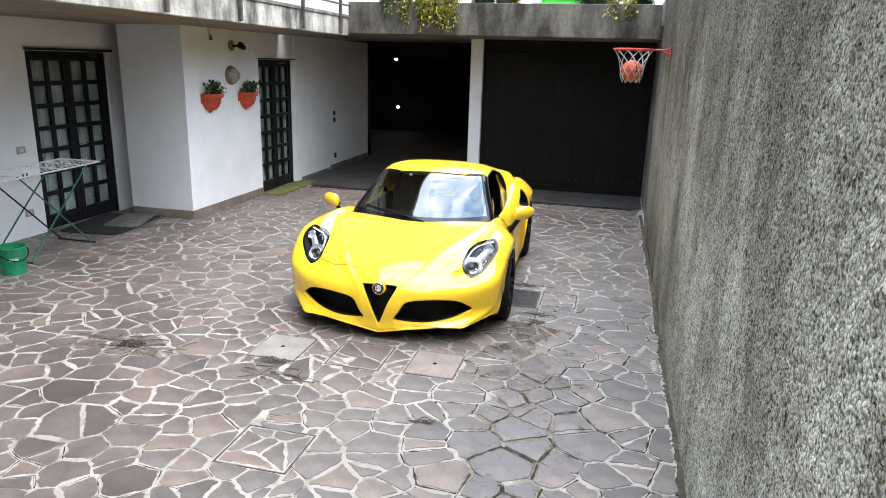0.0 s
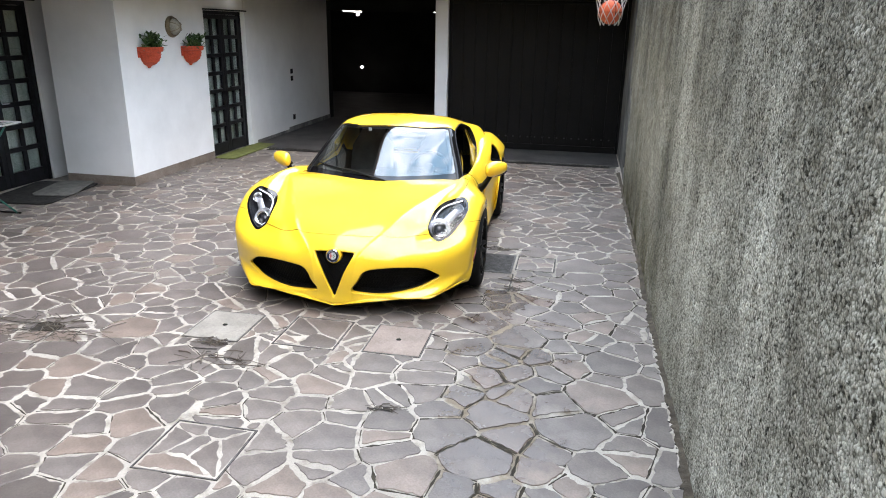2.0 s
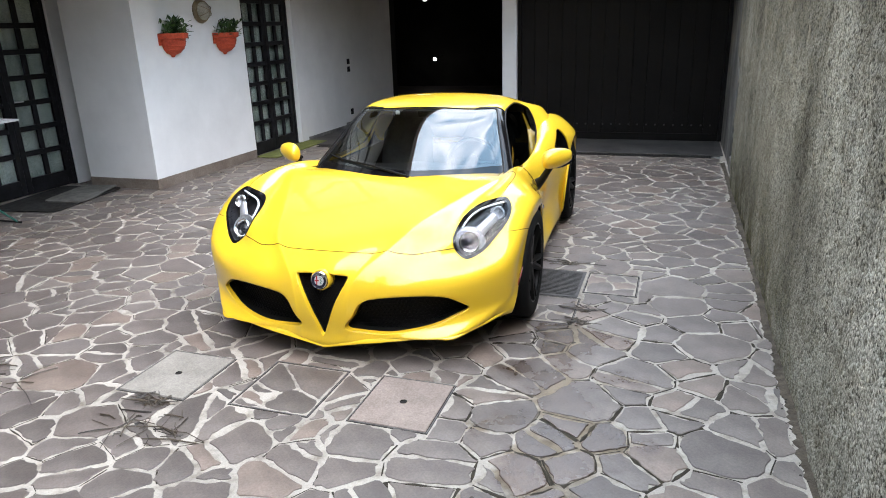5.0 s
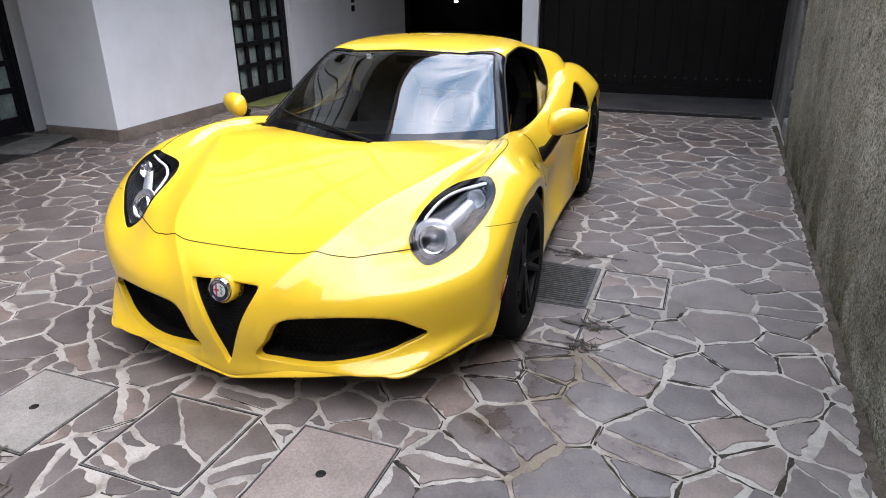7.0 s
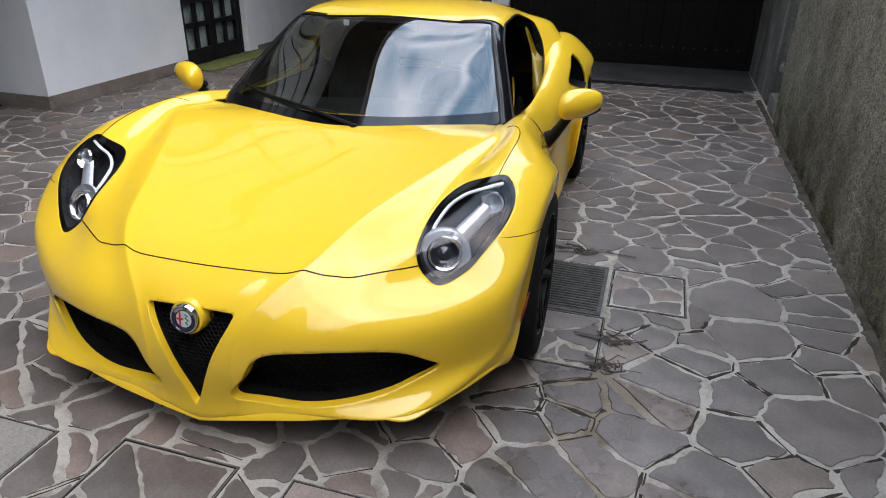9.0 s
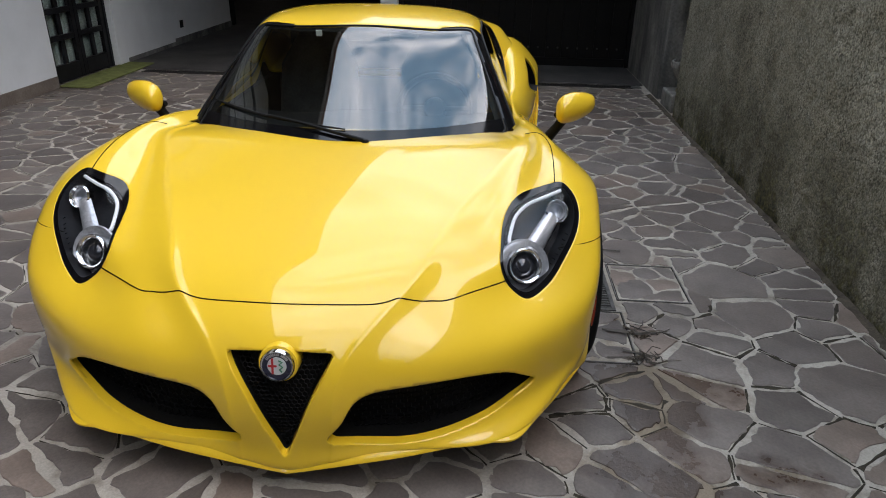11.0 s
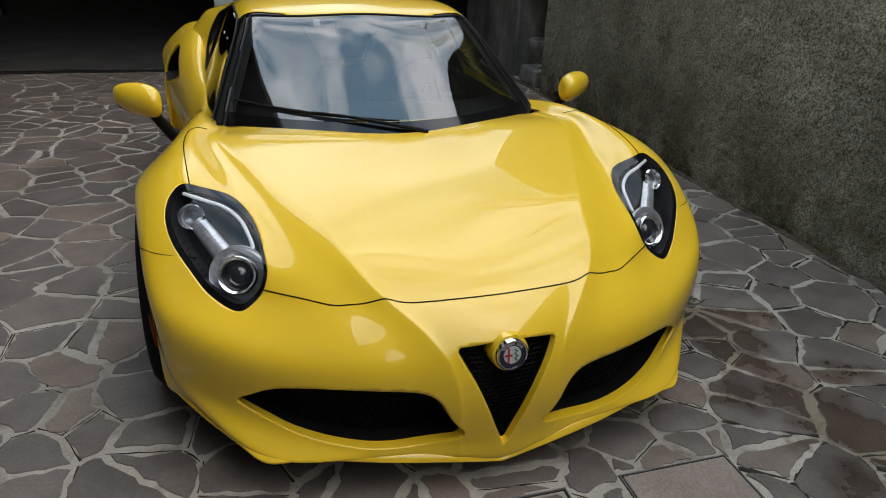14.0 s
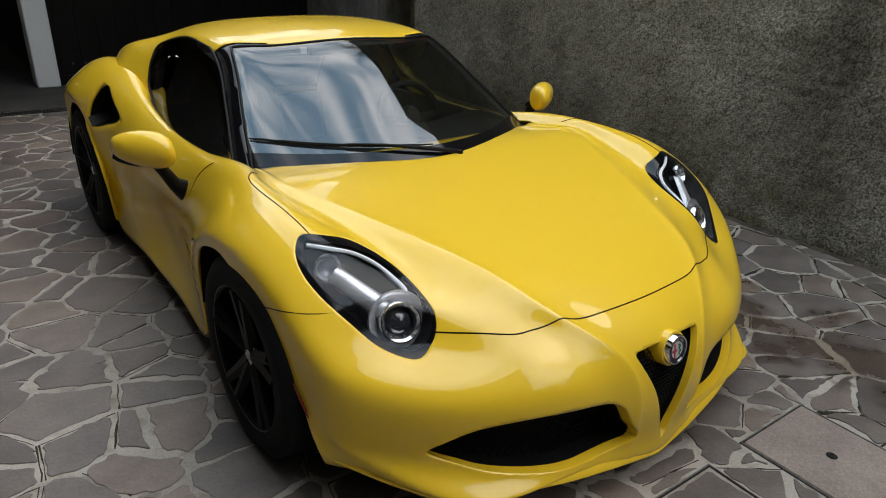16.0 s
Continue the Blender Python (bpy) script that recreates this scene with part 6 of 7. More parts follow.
part("trunk", trunk, STEM, tree, "", True)
part("crown", crown, LEAF_G, tree, "sparse dark green leaves")

# ---- wall things ----
TERRACOTTA = worn("terracotta_plastic", (0.46, 0.065, 0.03), (0.58, 0.09, 0.04), 14, 0.6, 70, 0.15)
def wall_pot(y, z, label, rng, hanger=False):
    pot = thing("wall_flowerpot", (HOUSE_X, y, z), label, "flowerpot", "pots on the house wall")
    prof = [(0.0, -0.012), (0.018, -0.010), (0.026, 0.006), (0.034, 0.012), (0.080, 0.030), (0.115, 0.068), (0.132, 0.110), (0.138, 0.155), (0.160, 0.160), (0.168, 0.205), (0.155, 0.207), (0.130, 0.16), (0.02, 0.03)]
    bowl = lathe(prof, 24, Matrix.Rotation(radians(-90), 4, "Z"), math.pi)
    part("bowl", bowl, TERRACOTTA, pot, "ribbed terracotta half bowl", True)
    for zz, rr in ((0.062, 0.111), (0.095, 0.128), (0.128, 0.136)):
        part("rib", tube([(rr * math.cos(a), rr * math.sin(a), zz) for a in np.linspace(-1.5, 1.5, 16)], 0.005, 6), TERRACOTTA, pot)
    part("back_plate", box((0.001, -0.172, 0.10), (0.010, 0.172, 0.207), 0.003), TERRACOTTA, pot)
    part("soil", lathe([(0.0, 0.17), (0.15, 0.165)], 18, Matrix.Rotation(radians(-90), 4, "Z"), math.pi), worn("potting_soil", (0.02, 0.015, 0.01), (0.04, 0.03, 0.02), 30, 0.95), pot)
    leaves = bmesh.new()
    for i in range(230):
        base = Vector((0.02 + 0.11 * rng.random(), rng.gauss(0, 0.07), 0.17 + 0.15 * rng.random() ** 1.3))
        add_leaf(leaves, base, (rng.gauss(0.3, 0.7), rng.gauss(0, 1), rng.gauss(0.5, 0.6)), 0.04 + 0.045 * rng.random())
    tagged(part("plant", leaves, LEAF_G, pot, "dark green leafy plant"), kind="stuff")
    if hanger:
        part("hanger", tube([(0.01, -0.12, 0.20), (0.015, -0.05, 0.33), (0.012, -0.02, 0.345), (0.015, 0.10, 0.20)], 0.003, 5), IRON, pot, "thin wire hanger")
    pot.scale = (1.2, 1.2, 1.2)
    return pot


rng = random.Random(7)
wall_pot(8.98, 1.43, "terracotta wall pot with a dark green plant", rng)
wall_pot(9.95, 1.42, "terracotta wall pot hung on a wire", rng, True)

BRASS = worn("aged_brass", (0.16, 0.12, 0.07), (0.28, 0.22, 0.14), 9, 0.45, 60, 0.1, metal=0.4)
bulk = thing("bulkhead_light", (HOUSE_X, 9.56, 1.92), "round caged bulkhead light on the white wall", "wall light")
turn = Matrix.Rotation(radians(90), 4, "Y")
part("base", lathe([(0.0, 0.001), (0.135, 0.001), (0.14, 0.02), (0.125, 0.045), (0.10, 0.05)], 28, turn), BRASS, bulk, "aged metal ring", True)
part("globe", lathe([(0.105, 0.045), (0.10, 0.08), (0.07, 0.115), (0.03, 0.13), (0.0, 0.132)], 24, turn), worn("milky_glass", (0.30, 0.29, 0.24), (0.45, 0.43, 0.36), 9, 0.25), bulk, "milky glass globe", True)
for k in range(3):
    a = radians(60 * k)
    pts = [turn @ Vector((r * math.cos(a), r * math.sin(a), h)) for r, h in ((-0.12, 0.04), (-0.105, 0.09), (-0.06, 0.13), (0, 0.145), (0.06, 0.13), (0.105, 0.09), (0.12, 0.04))]
    part("cage_wire", tube(pts, 0.004, 6), BRASS, bulk)
spot = thing("spotlight", (HOUSE_X, 9.62, 2.34), "small dark spotlight on the white wall", "wall light")
part("base", lathe([(0.0, 0.001), (0.075, 0.001), (0.078, 0.02), (0.05, 0.035)], 22, turn), BRASS, spot, "round metal base", True)
part("arm", tube([(0.03, 0, 0), (0.09, 0.02, -0.005), (0.11, 0.06, 0.0)], 0.014, 8), BLACK, spot)
part("head", lathe([(0.0, -0.05), (0.035, -0.05), (0.045, 0.0), (0.05, 0.06), (0.044, 0.06), (0.0, 0.03)], 18, Matrix.Translation((0.13, 0.10, -0.01)) @ Matrix.Rotation(radians(70), 4, "X")), BLACK, spot, "dark cone head", True)
bell = thing("wall_bell", (HOUSE_X, 9.06, 2.44), "small hanging bell bracket on the white wall", "bell")
part("bracket", box((0.001, -0.018, 0.0), (0.02, 0.018, 0.12), 0.004), CREAM, bell)
part("bell", lathe([(0.0, 0.04), (0.015, 0.035), (0.022, 0.0), (0.032, -0.03), (0.026, -0.03), (0.0, 0.0)], 16, Matrix.Translation((0.035, 0, -0.01))), BRASS, bell, "small brass bell", True)

SWITCHGREY = worn("switch_plate", (0.30, 0.29, 0.26), (0.42, 0.40, 0.36), 20, 0.5)
def plate(name, at, size, label, face_mat, slots, axis_y=True):
    p = thing(name, at, label, "wall switch" if "switch" in name else "wall socket", "switches and sockets on the house")
    h, w = size
    part("cover", box((0.001, -w / 2, -h / 2), (0.014, w / 2, h / 2), 0.003, 2), face_mat, p)
    for i in range(slots):
        y = (i - (slots - 1) / 2) * 0.032
        part("key", box((0.0142, y - 0.013, -0.022), (0.019, y + 0.013, 0.022), 0.002), material("key_pale", (0.55, 0.54, 0.5), 0.5) if face_mat is not BLACK else BLACK, p)
    return p


plate("light_switch", (ALCOVE_X, 6.95, 1.05), (0.08, 0.12), "grey light switch on the white wall", SWITCHGREY, 2)
plate("wall_socket", (ALCOVE_X, 6.95, 0.29), (0.08, 0.12), "grey wall socket near the drying rack", SWITCHGREY, 2)
plate("light_switch", (HOUSE_X, 13.42, 1.13), (0.09, 0.09), "small black wall switch near the garage", BLACK, 1)
plate("light_switch", (HOUSE_X, 13.42, 1.00), (0.09, 0.09), "small black wall switch near the garage", BLACK, 1)
plate("wall_socket", (HOUSE_X, 13.45, 0.27), (0.10, 0.09), "small black wall socket low on the wall", BLACK, 1)
jb = thing("junction_box", (WALL_X + 0.06, 10.04, 1.02), "small grey junction box in the wall niche", "junction box")
part("cover", box((-0.05, -0.035, -0.055), (0.05, 0.03, 0.055), 0.004, 2), SWITCHGREY, jb)
part("conduit", tube([(0.0, 0.0, 0.05), (0.0, 0.0, 1.4)], 0.011, 8), SWITCHGREY, jb)

# ---- basketball hoop ----
HOOPRED = worn("red_painted_steel", (0.50, 0.03, 0.02), (0.62, 0.05, 0.035), 12, 0.4, 60, 0.1)
hoop = thing("basketball_hoop", (WALL_X, 8.62, 2.395), "red steel basketball hoop with a worn white net", "basketball hoop")
ring_c = Vector((-0.405, 0, 0))
part("rim", tube([ring_c + Vector((0.215 * math.cos(a), 0.215 * math.sin(a), 0)) for a in np.linspace(0, 2 * math.pi, 40, endpoint=False)], 0.011, 8, True), HOOPRED, hoop, "red steel ring", True)
part("bracket", tube([(-0.19, 0.04, 0.0), (-0.10, 0.05, -0.005), (-0.005, 0.05, -0.05)], 0.010, 8), HOOPRED, hoop, "", True)
part("bracket", tube([(-0.19, -0.04, 0.0), (-0.10, -0.05, 0.0), (-0.005, -0.05, 0.01)], 0.008, 8), HOOPRED, hoop, "", True)
part("mount_plate", box((-0.008, -0.07, -0.10), (-0.001, 0.07, 0.05), 0.002), HOOPRED, hoop)
CORD = worn("net_cord", (0.35, 0.34, 0.32), (0.6, 0.58, 0.55), 40, 0.9)
LEVELS = ((0.205, -0.01), (0.172, -0.075), (0.142, -0.15), (0.130, -0.225), (0.118, -0.30), (0.095, -0.365))
for k in range(10):
    for sg in (1, -1):
        pts = []
        for i, (r, z) in enumerate(LEVELS):
            a = 2 * math.pi * (k + sg * 0.5 * i) / 10
            pts.append(ring_c + Vector((r * math.cos(a), r * math.sin(a), z)))
        part("net_cord", tube(spline(pts, 14).tolist(), 0.0035, 4), CORD, hoop)
ball = thing("basketball", (WALL_X - 0.405, 8.62, 2.395 - 0.235), "orange basketball resting in the net", "ball")
bm = bmesh.new()
bmesh.ops.create_uvsphere(bm, u_segments=32, v_segments=20, radius=0.121)
part("skin", bm, worn("ball_rubber", (0.50, 0.085, 0.03), (0.62, 0.12, 0.045), 20, 0.6, 220, 0.5), ball, "pebbled orange rubber", True)
for m in (Matrix.Identity(4), Matrix.Rotation(radians(90), 4, "X"), Matrix.Rotation(radians(90), 4, "Y")):
    m = Matrix.Rotation(radians(25), 4, "Z") @ m
    part("seam", tube([m @ Vector((0.1212 * math.cos(a), 0.1212 * math.sin(a), 0)) for a in np.linspace(0, 2 * math.pi, 40, endpoint=False)], 0.003, 5, True), RUBBER, ball)

# ---- stone urn in the niche ----
URNSTONE = worn("weathered_stone", (0.10, 0.10, 0.09), (0.26, 0.25, 0.23), 9, 0.9, 60, 0.5)
urn = thing("stone_urn", (WALL_X + 0.18, 10.42, 0.0), "weathered stone urn on a rough block in the niche", "urn")
part("bowl", lathe([(0.0, 0.23), (0.05, 0.23), (0.06, 0.26), (0.10, 0.29), (0.135, 0.35), (0.14, 0.39), (0.155, 0.395), (0.155, 0.455), (0.14, 0.455), (0.13, 0.40), (0.0, 0.33)], 26), URNSTONE, urn, "", True)
part("foot", lathe([(0.0, 0.17), (0.09, 0.17), (0.085, 0.20), (0.05, 0.215), (0.05, 0.235)], 24), URNSTONE, urn, "", True)
for i in range(18):
    a = 2 * math.pi * i / 18
    part("rim_ornament", box((0.150, -0.012, 0.405), (0.164, 0.012, 0.445), 0.004), URNSTONE, urn).matrix_basis = Matrix.Rotation(a, 4, "Z")
part("block", box((-0.16, -0.20, 0.0), (0.14, 0.22, 0.17), 0.02, 2), URNSTONE, urn, "rough stone block")

# ---- drying rack ----
GREENSTEEL = worn("green_enamelled_tube", (0.015, 0.10, 0.075), (0.03, 0.15, 0.115), 12, 0.4)
WHITEWIRE = worn("white_coated_wire", (0.62, 0.62, 0.60), (0.75, 0.75, 0.73), 12, 0.4)
rack = thing("drying_rack", (-5.95, 6.52, 0.0), "folding clothes drying rack with green legs", "drying rack")
for x in (-0.24, 0.24):
    part("leg", tube([(x, -0.50, 0.012), (x, 0.44, 0.93)], 0.009, 8), GREENSTEEL, rack, "green tube leg", True)
    part("leg", tube([(x * 0.9, 0.42, 0.012), (x * 0.9, -0.50, 0.93)], 0.009, 8), BLACK if x < 0 else GREENSTEEL, rack, "", True)
for y in (-0.50, 0.42):
    part("foot_bar", tube([(-0.26, y, 0.012), (0.26, y, 0.012)], 0.010, 8), BLACK, rack, "black foot bar", True)
part("top_frame", tube([(-0.27, -0.88, 0.92), (0.27, -0.88, 0.92), (0.27, 0.62, 0.95), (-0.27, 0.62, 0.95)], 0.009, 8, True), WHITEWIRE, rack, "white coated frame", True)
for i in range(9):
    x = -0.24 + 0.06 * i
    part("wire", tube([(x, -0.88, 0.92), (x, 0.62, 0.95)], 0.0028, 5), WHITEWIRE, rack)
for y in (-0.45, 0.1, 0.40):
    part("cross_bar", tube([(-0.27, y, 0.928 + 0.02 * y), (0.27, y, 0.928 + 0.02 * y)], 0.006, 6), WHITEWIRE, rack)
PEG = worn("peg_plastic", (0.03, 0.03, 0.03), (0.07, 0.07, 0.07), 30, 0.5)
for i, (x, y) in enumerate(((0.24, -0.45), (0.24, -0.40), (0.24, 0.35), (-0.12, 0.20), (0.06, 0.30))):
    pg = thing("clothes_peg", (-5.95 + x, 6.52 + y, 0.905), "small dark plastic clothes peg on the rack", "clothes peg", "pegs on the rack")
    part("jaw", box((-0.006, -0.004, 0.0), (0.006, 0.0, 0.055), 0.001), PEG, pg)
    part("jaw", box((-0.006, 0.001, 0.0), (0.006, 0.005, 0.055), 0.001), PEG, pg)

# ---- bucket ----
BUCKETGREEN = worn("green_bucket_plastic", (0.005, 0.20, 0.085), (0.01, 0.27, 0.12), 8, 0.42, 60, 0.1)
bucket_thing = thing("bucket", (-5.62, 5.72, 0.0), "green plastic bucket on the paving", "bucket")
part("shell", lathe([(0.0, 0.006), (0.105, 0.006), (0.11, 0.0), (0.112, 0.02), (0.135, 0.265), (0.148, 0.268), (0.148, 0.285), (0.132, 0.285), (0.108, 0.03), (0.0, 0.02)], 32), BUCKETGREEN, bucket_thing, "green plastic shell", True)
part("handle", tube([(0.145 * math.cos(a), 0.145 * math.sin(a), 0.255 - 0.10 * max(0, math.sin(a + 1.9)) ) for a in np.linspace(-1.9, 1.24, 24)], 0.006, 6), BLACK, bucket_thing, "black handle", True)
for i in range(5):
    a = -0.95 + 0.13 * i
    bm = bmesh.new()
    add_box(bm, (0.1290, -0.0065, 0.155), (0.1305, 0.0065, 0.180), 0, 1, Matrix.Rotation(a, 4, "Z"))
    part("mark", bm, WHITEWIRE, bucket_thing, "pale printed mark")

# ---- mats ----
DARKMAT = worn("dark_rubber_mat", (0.018, 0.017, 0.016), (0.04, 0.038, 0.035), 14, 0.9, 200, 0.6)
GREYMAT = worn("grey_woven_mat", (0.085, 0.082, 0.074), (0.15, 0.145, 0.13), 10, 0.95, 220, 0.7)
def mat(name, at, size, rz, mat_, label, corner=0.08, lift=0.0, thick=0.012):
    m = thing(name, at, label, "doormat", "", rz)
    bm = bmesh.new()
    w, d = size
    n = 10
    top = []
    for i in range(n + 1):
        row = []
        for j in range(n + 1):
            x, y = (i / n - 0.5) * w, (j / n - 0.5) * d
            cx, cy = max(abs(x) - (w / 2 - corner), 0), max(abs(y) - (d / 2 - corner), 0)
            r = math.hypot(cx, cy)
            if r > corner:
                k = corner / r
                x = math.copysign(w / 2 - corner + cx * k, x)
                y = math.copysign(d / 2 - corner + cy * k, y)
            z = thick + 0.004 * math.sin(3 * x + 2) + lift * max(0, (i / n - 0.55)) * math.sin(7 * y + 1.5 * x)
            row.append(bm.verts.new((x, y, max(z, 0.004))))
        top.append(row)
    for i in range(n):
        for j in range(n):
            bm.faces.new((top[i][j], top[i + 1][j], top[i + 1][j + 1], top[i][j + 1]))
    ext = bmesh.ops.extrude_face_region(bm, geom=list(bm.faces))
    for v in ext["geom"]:
        if isinstance(v, bmesh.types.BMVert):
            v.co.z -= 0.011
    bmesh.ops.recalc_face_normals(bm, faces=bm.faces)
    part("mat_body", bm, mat_, m, "", True)
    return m


mat("doormat", (-6.15, 7.80, 0.004), (0.80, 1.10), 8, DARKMAT, "large dark rubber doormat before the glazed door")
mat("doormat", (-6.02, 8.00, 0.018), (0.46, 0.78), 14, GREYMAT, "crumpled grey doormat on the darker one", 0.12, 0.03)
mat("doormat", (HOUSE_X + 0.17, 11.10, 0.004), (0.34, 1.45), 0, worn("moss_green_mat", (0.12, 0.14, 0.04), (0.20, 0.22, 0.07), 12, 0.95, 200, 0.7), "worn moss green mat along the narrow door", 0.03)

# ---- hatches and grate in the paving ----
FRAMEGAP = worn("hatch_gap", (0.012, 0.011, 0.010), (0.03, 0.028, 0.025), 20, 0.9)
LIDSTONE = worn("hatch_lid_concrete", (0.215, 0.196, 0.168), (0.305, 0.28, 0.243), 5, 0.85, 130, 0.3)
LIDPINK = worn("hatch_lid_pinkish", (0.22, 0.175, 0.149), (0.31, 0.252, 0.215), 5, 0.85, 130, 0.3)
IRONGREY = worn("grate_iron", (0.045, 0.043, 0.041), (0.095, 0.092, 0.088), 20, 0.6, 90, 0.2)
STRIP = worn("angle_iron_edge", (0.10, 0.095, 0.09), (0.2, 0.19, 0.18), 20, 0.8)
TOP = 0.003
HATCHES = []   # x0, y0, x1, y1

def hatch(x0, y0, x1, y1, lid, label, rz=0.0):
    """A square lid in a thin dark gap with an iron edge."""
    HATCHES.append((x0 - 0.006, y0 - 0.006, x1 + 0.006, y1 + 0.006))
    h = thing("inspection_hatch", ((x0 + x1) / 2, (y0 + y1) / 2, 0.0), label, "hatch", "hatches in the paving")
    w, d = (x1 - x0) / 2, (y1 - y0) / 2
    part("gap", box((-w - 0.008, -d - 0.008, -0.012), (w + 0.008, d + 0.008, -0.0012)), FRAMEGAP, h, "dark gap")
    part("edge", joined((((-w - 0.006, -d - 0.006, -0.010), (w + 0.006, -d - 0.002, TOP)), ((-w - 0.006, d + 0.002, -0.010), (w + 0.006, d + 0.006, TOP)), ((-w - 0.006, -d - 0.002, -0.010), (-w - 0.002, d + 0.002, TOP)), ((w + 0.002, -d - 0.002, -0.010), (w + 0.006, d + 0.002, TOP)))), STRIP, h, "thin iron edge")
    if lid is None:
        part("bed", box((-w + 0.004, -d + 0.004, -0.002), (w - 0.004, d - 0.004, -0.0002), 0.0005), MORTAR, h, "mortar bed")
    else:
        part("lid", box((-w + 0.003, -d + 0.003, -0.002), (w - 0.003, d - 0.003, TOP + 0.001), 0.002), lid, h)
        part("lift_hole", lathe([(0.0, TOP + 0.0022), (0.009, TOP + 0.0022), (0.013, TOP + 0.0050), (0.018, TOP + 0.0022)], 16), FRAMEGAP, h, "small dark lifting hole")
    return h


hatch(-2.395, 4.655, -2.012, 5.08, LIDSTONE, "square grey concrete hatch lid with a lifting ring")
hatch_b = hatch(-1.77, 4.69, -1.36, 5.12, None, "square hatch filled with paving pieces and cement")
hatch(-1.165, 4.715, -0.795, 5.125, LIDPINK, "square pinkish concrete hatch lid")
hatch_d = hatch(-1.85, 3.33, -1.42, 3.73, None, "square hatch filled with paving pieces")
hatch_e = hatch(-0.355, 6.50, -0.03, 6.86, None, "square hatch filled with cracked paving pieces")
hatch_f = hatch(-0.76, 5.985, -0.365, 6.375, None, "square hatch of paving pieces beside the wheel")
HATCHES.append((-0.785, 6.392, -0.377, 6.872))
grate = thing("drain_grate", (-0.581, 6.632, 0.0), "dark iron floor grate with narrow slots", "grate")
part("pit", box((-0.195, -0.235, -0.012), (0.195, 0.235, -0.0024)), FRAMEGAP, grate, "dark pit")
part("grate_frame", joined((((-0.20, -0.24, -0.010), (0.20, -0.222, TOP)), ((-0.20, 0.222, -0.010), (0.20, 0.24, TOP)), ((-0.20, -0.222, -0.010), (-0.182, 0.222, TOP)), ((0.182, -0.222, -0.010), (0.20, 0.222, TOP))), 0.001), IRONGREY, grate)
for i in range(19):
    y = -0.212 + i * 0.0235
    part("bar", box((-0.181, y - 0.005, -0.007), (0.181, y + 0.005, 0.0015), 0.001), IRONGREY, grate)

# ---- crazy paving ----
rs = np.random.RandomState(12)
AREA = (-6.62, -3.0, WALL_X - 0.03, 11.32)

def clip(poly, nx, ny, c):
    """Keeps the side of a polygon where nx x + ny y <= c."""
    out = []
    for (ax, ay), (bx, by) in zip(poly, poly[1:] + poly[:1]):
        da, db = nx * ax + ny * ay - c, nx * bx + ny * by - c
        if da <= 0:
            out.append((ax, ay))
        if da * db < 0:
            t = da / (da - db)
            out.append((ax + t * (bx - ax), ay + t * (by - ay)))
    return out


def scatter():
    """Stone middles of uneven spacing."""
    pts, rad = [], []
    tries = 0
    while tries < 32000:
        tries += 1
        x, y = rs.uniform(AREA[0] - 0.3, AREA[2] + 0.3), rs.uniform(AREA[1] - 0.3, AREA[3] + 0.3)
        r = rs.choice([0.062, 0.093, 0.13, 0.185], p=[0.27, 0.37, 0.28, 0.08]) * (0.85 + 0.3 * rs.rand())
        if x > -0.45 and 2.2 < y < 6.3:
            r *= 1.06   # larger slabs by the retaining wall
        # slabs lie longer across the yard than along it
        if pts:
            P = np.array(pts)
            d = np.hypot((P[:, 0] - x) / 1.4, (P[:, 1] - y) * 1.15)
            if (d < (np.array(rad) + r) * 0.86).any():
                continue
        pts.append((x, y))
        rad.append(r)
    return np.array(pts), np.array(rad)


PTS, RAD = scatter()

def cell(i):
    x, y = PTS[i]
    d = np.hypot(PTS[:, 0] - x, PTS[:, 1] - y)
    poly = [(x - 1, y - 1), (x + 1, y - 1), (x + 1, y + 1), (x - 1, y + 1)]
    for j in np.argsort(d)[1:22]:
        dx, dy = PTS[j] - PTS[i]
        dd = dx * dx + dy * dy
        w = 0.5 + 0.5 * (RAD[i] ** 2 - RAD[j] ** 2) / dd
        m = PTS[i] + w * (PTS[j] - PTS[i])
        poly = clip(poly, dx, dy, dx * m[0] + dy * m[1])
        if len(poly) < 3:
            return []
    for nx, ny, c in ((-1, 0, -AREA[0]), (1, 0, AREA[2]), (0, -1, -AREA[1]), (0, 1, AREA[3])):
        poly = clip(poly, nx, ny, c)
        if len(poly) < 3:
            return []
    return poly


def around_hatches(poly):
    """The pieces of a polygon left outside the hatches."""
    pieces = [poly]
    for x0, y0, x1, y1 in HATCHES:
        nxt = []
        for p in pieces:
            xs, ys = [q[0] for q in p], [q[1] for q in p]
            if max(xs) <= x0 or min(xs) >= x1 or max(ys) <= y0 or min(ys) >= y1:
                nxt.append(p)
                continue
            mid = clip(clip(p, 1, 0, x1), -1, 0, -x0) if len(p) > 2 else []
            for q in (clip(p, 1, 0, x0), clip(p, -1, 0, -x1), clip(mid, 0, 1, y0) if len(mid) > 2 else [], clip(mid, 0, -1, -y1) if len(mid) > 2 else []):
                if len(q) > 2:
                    nxt.append(q)
        pieces = nxt
    return pieces


def area(poly):
    return 0.5 * abs(sum(a[0] * b[1] - a[1] * b[0] for a, b in zip(poly, poly[1:] + poly[:1])))


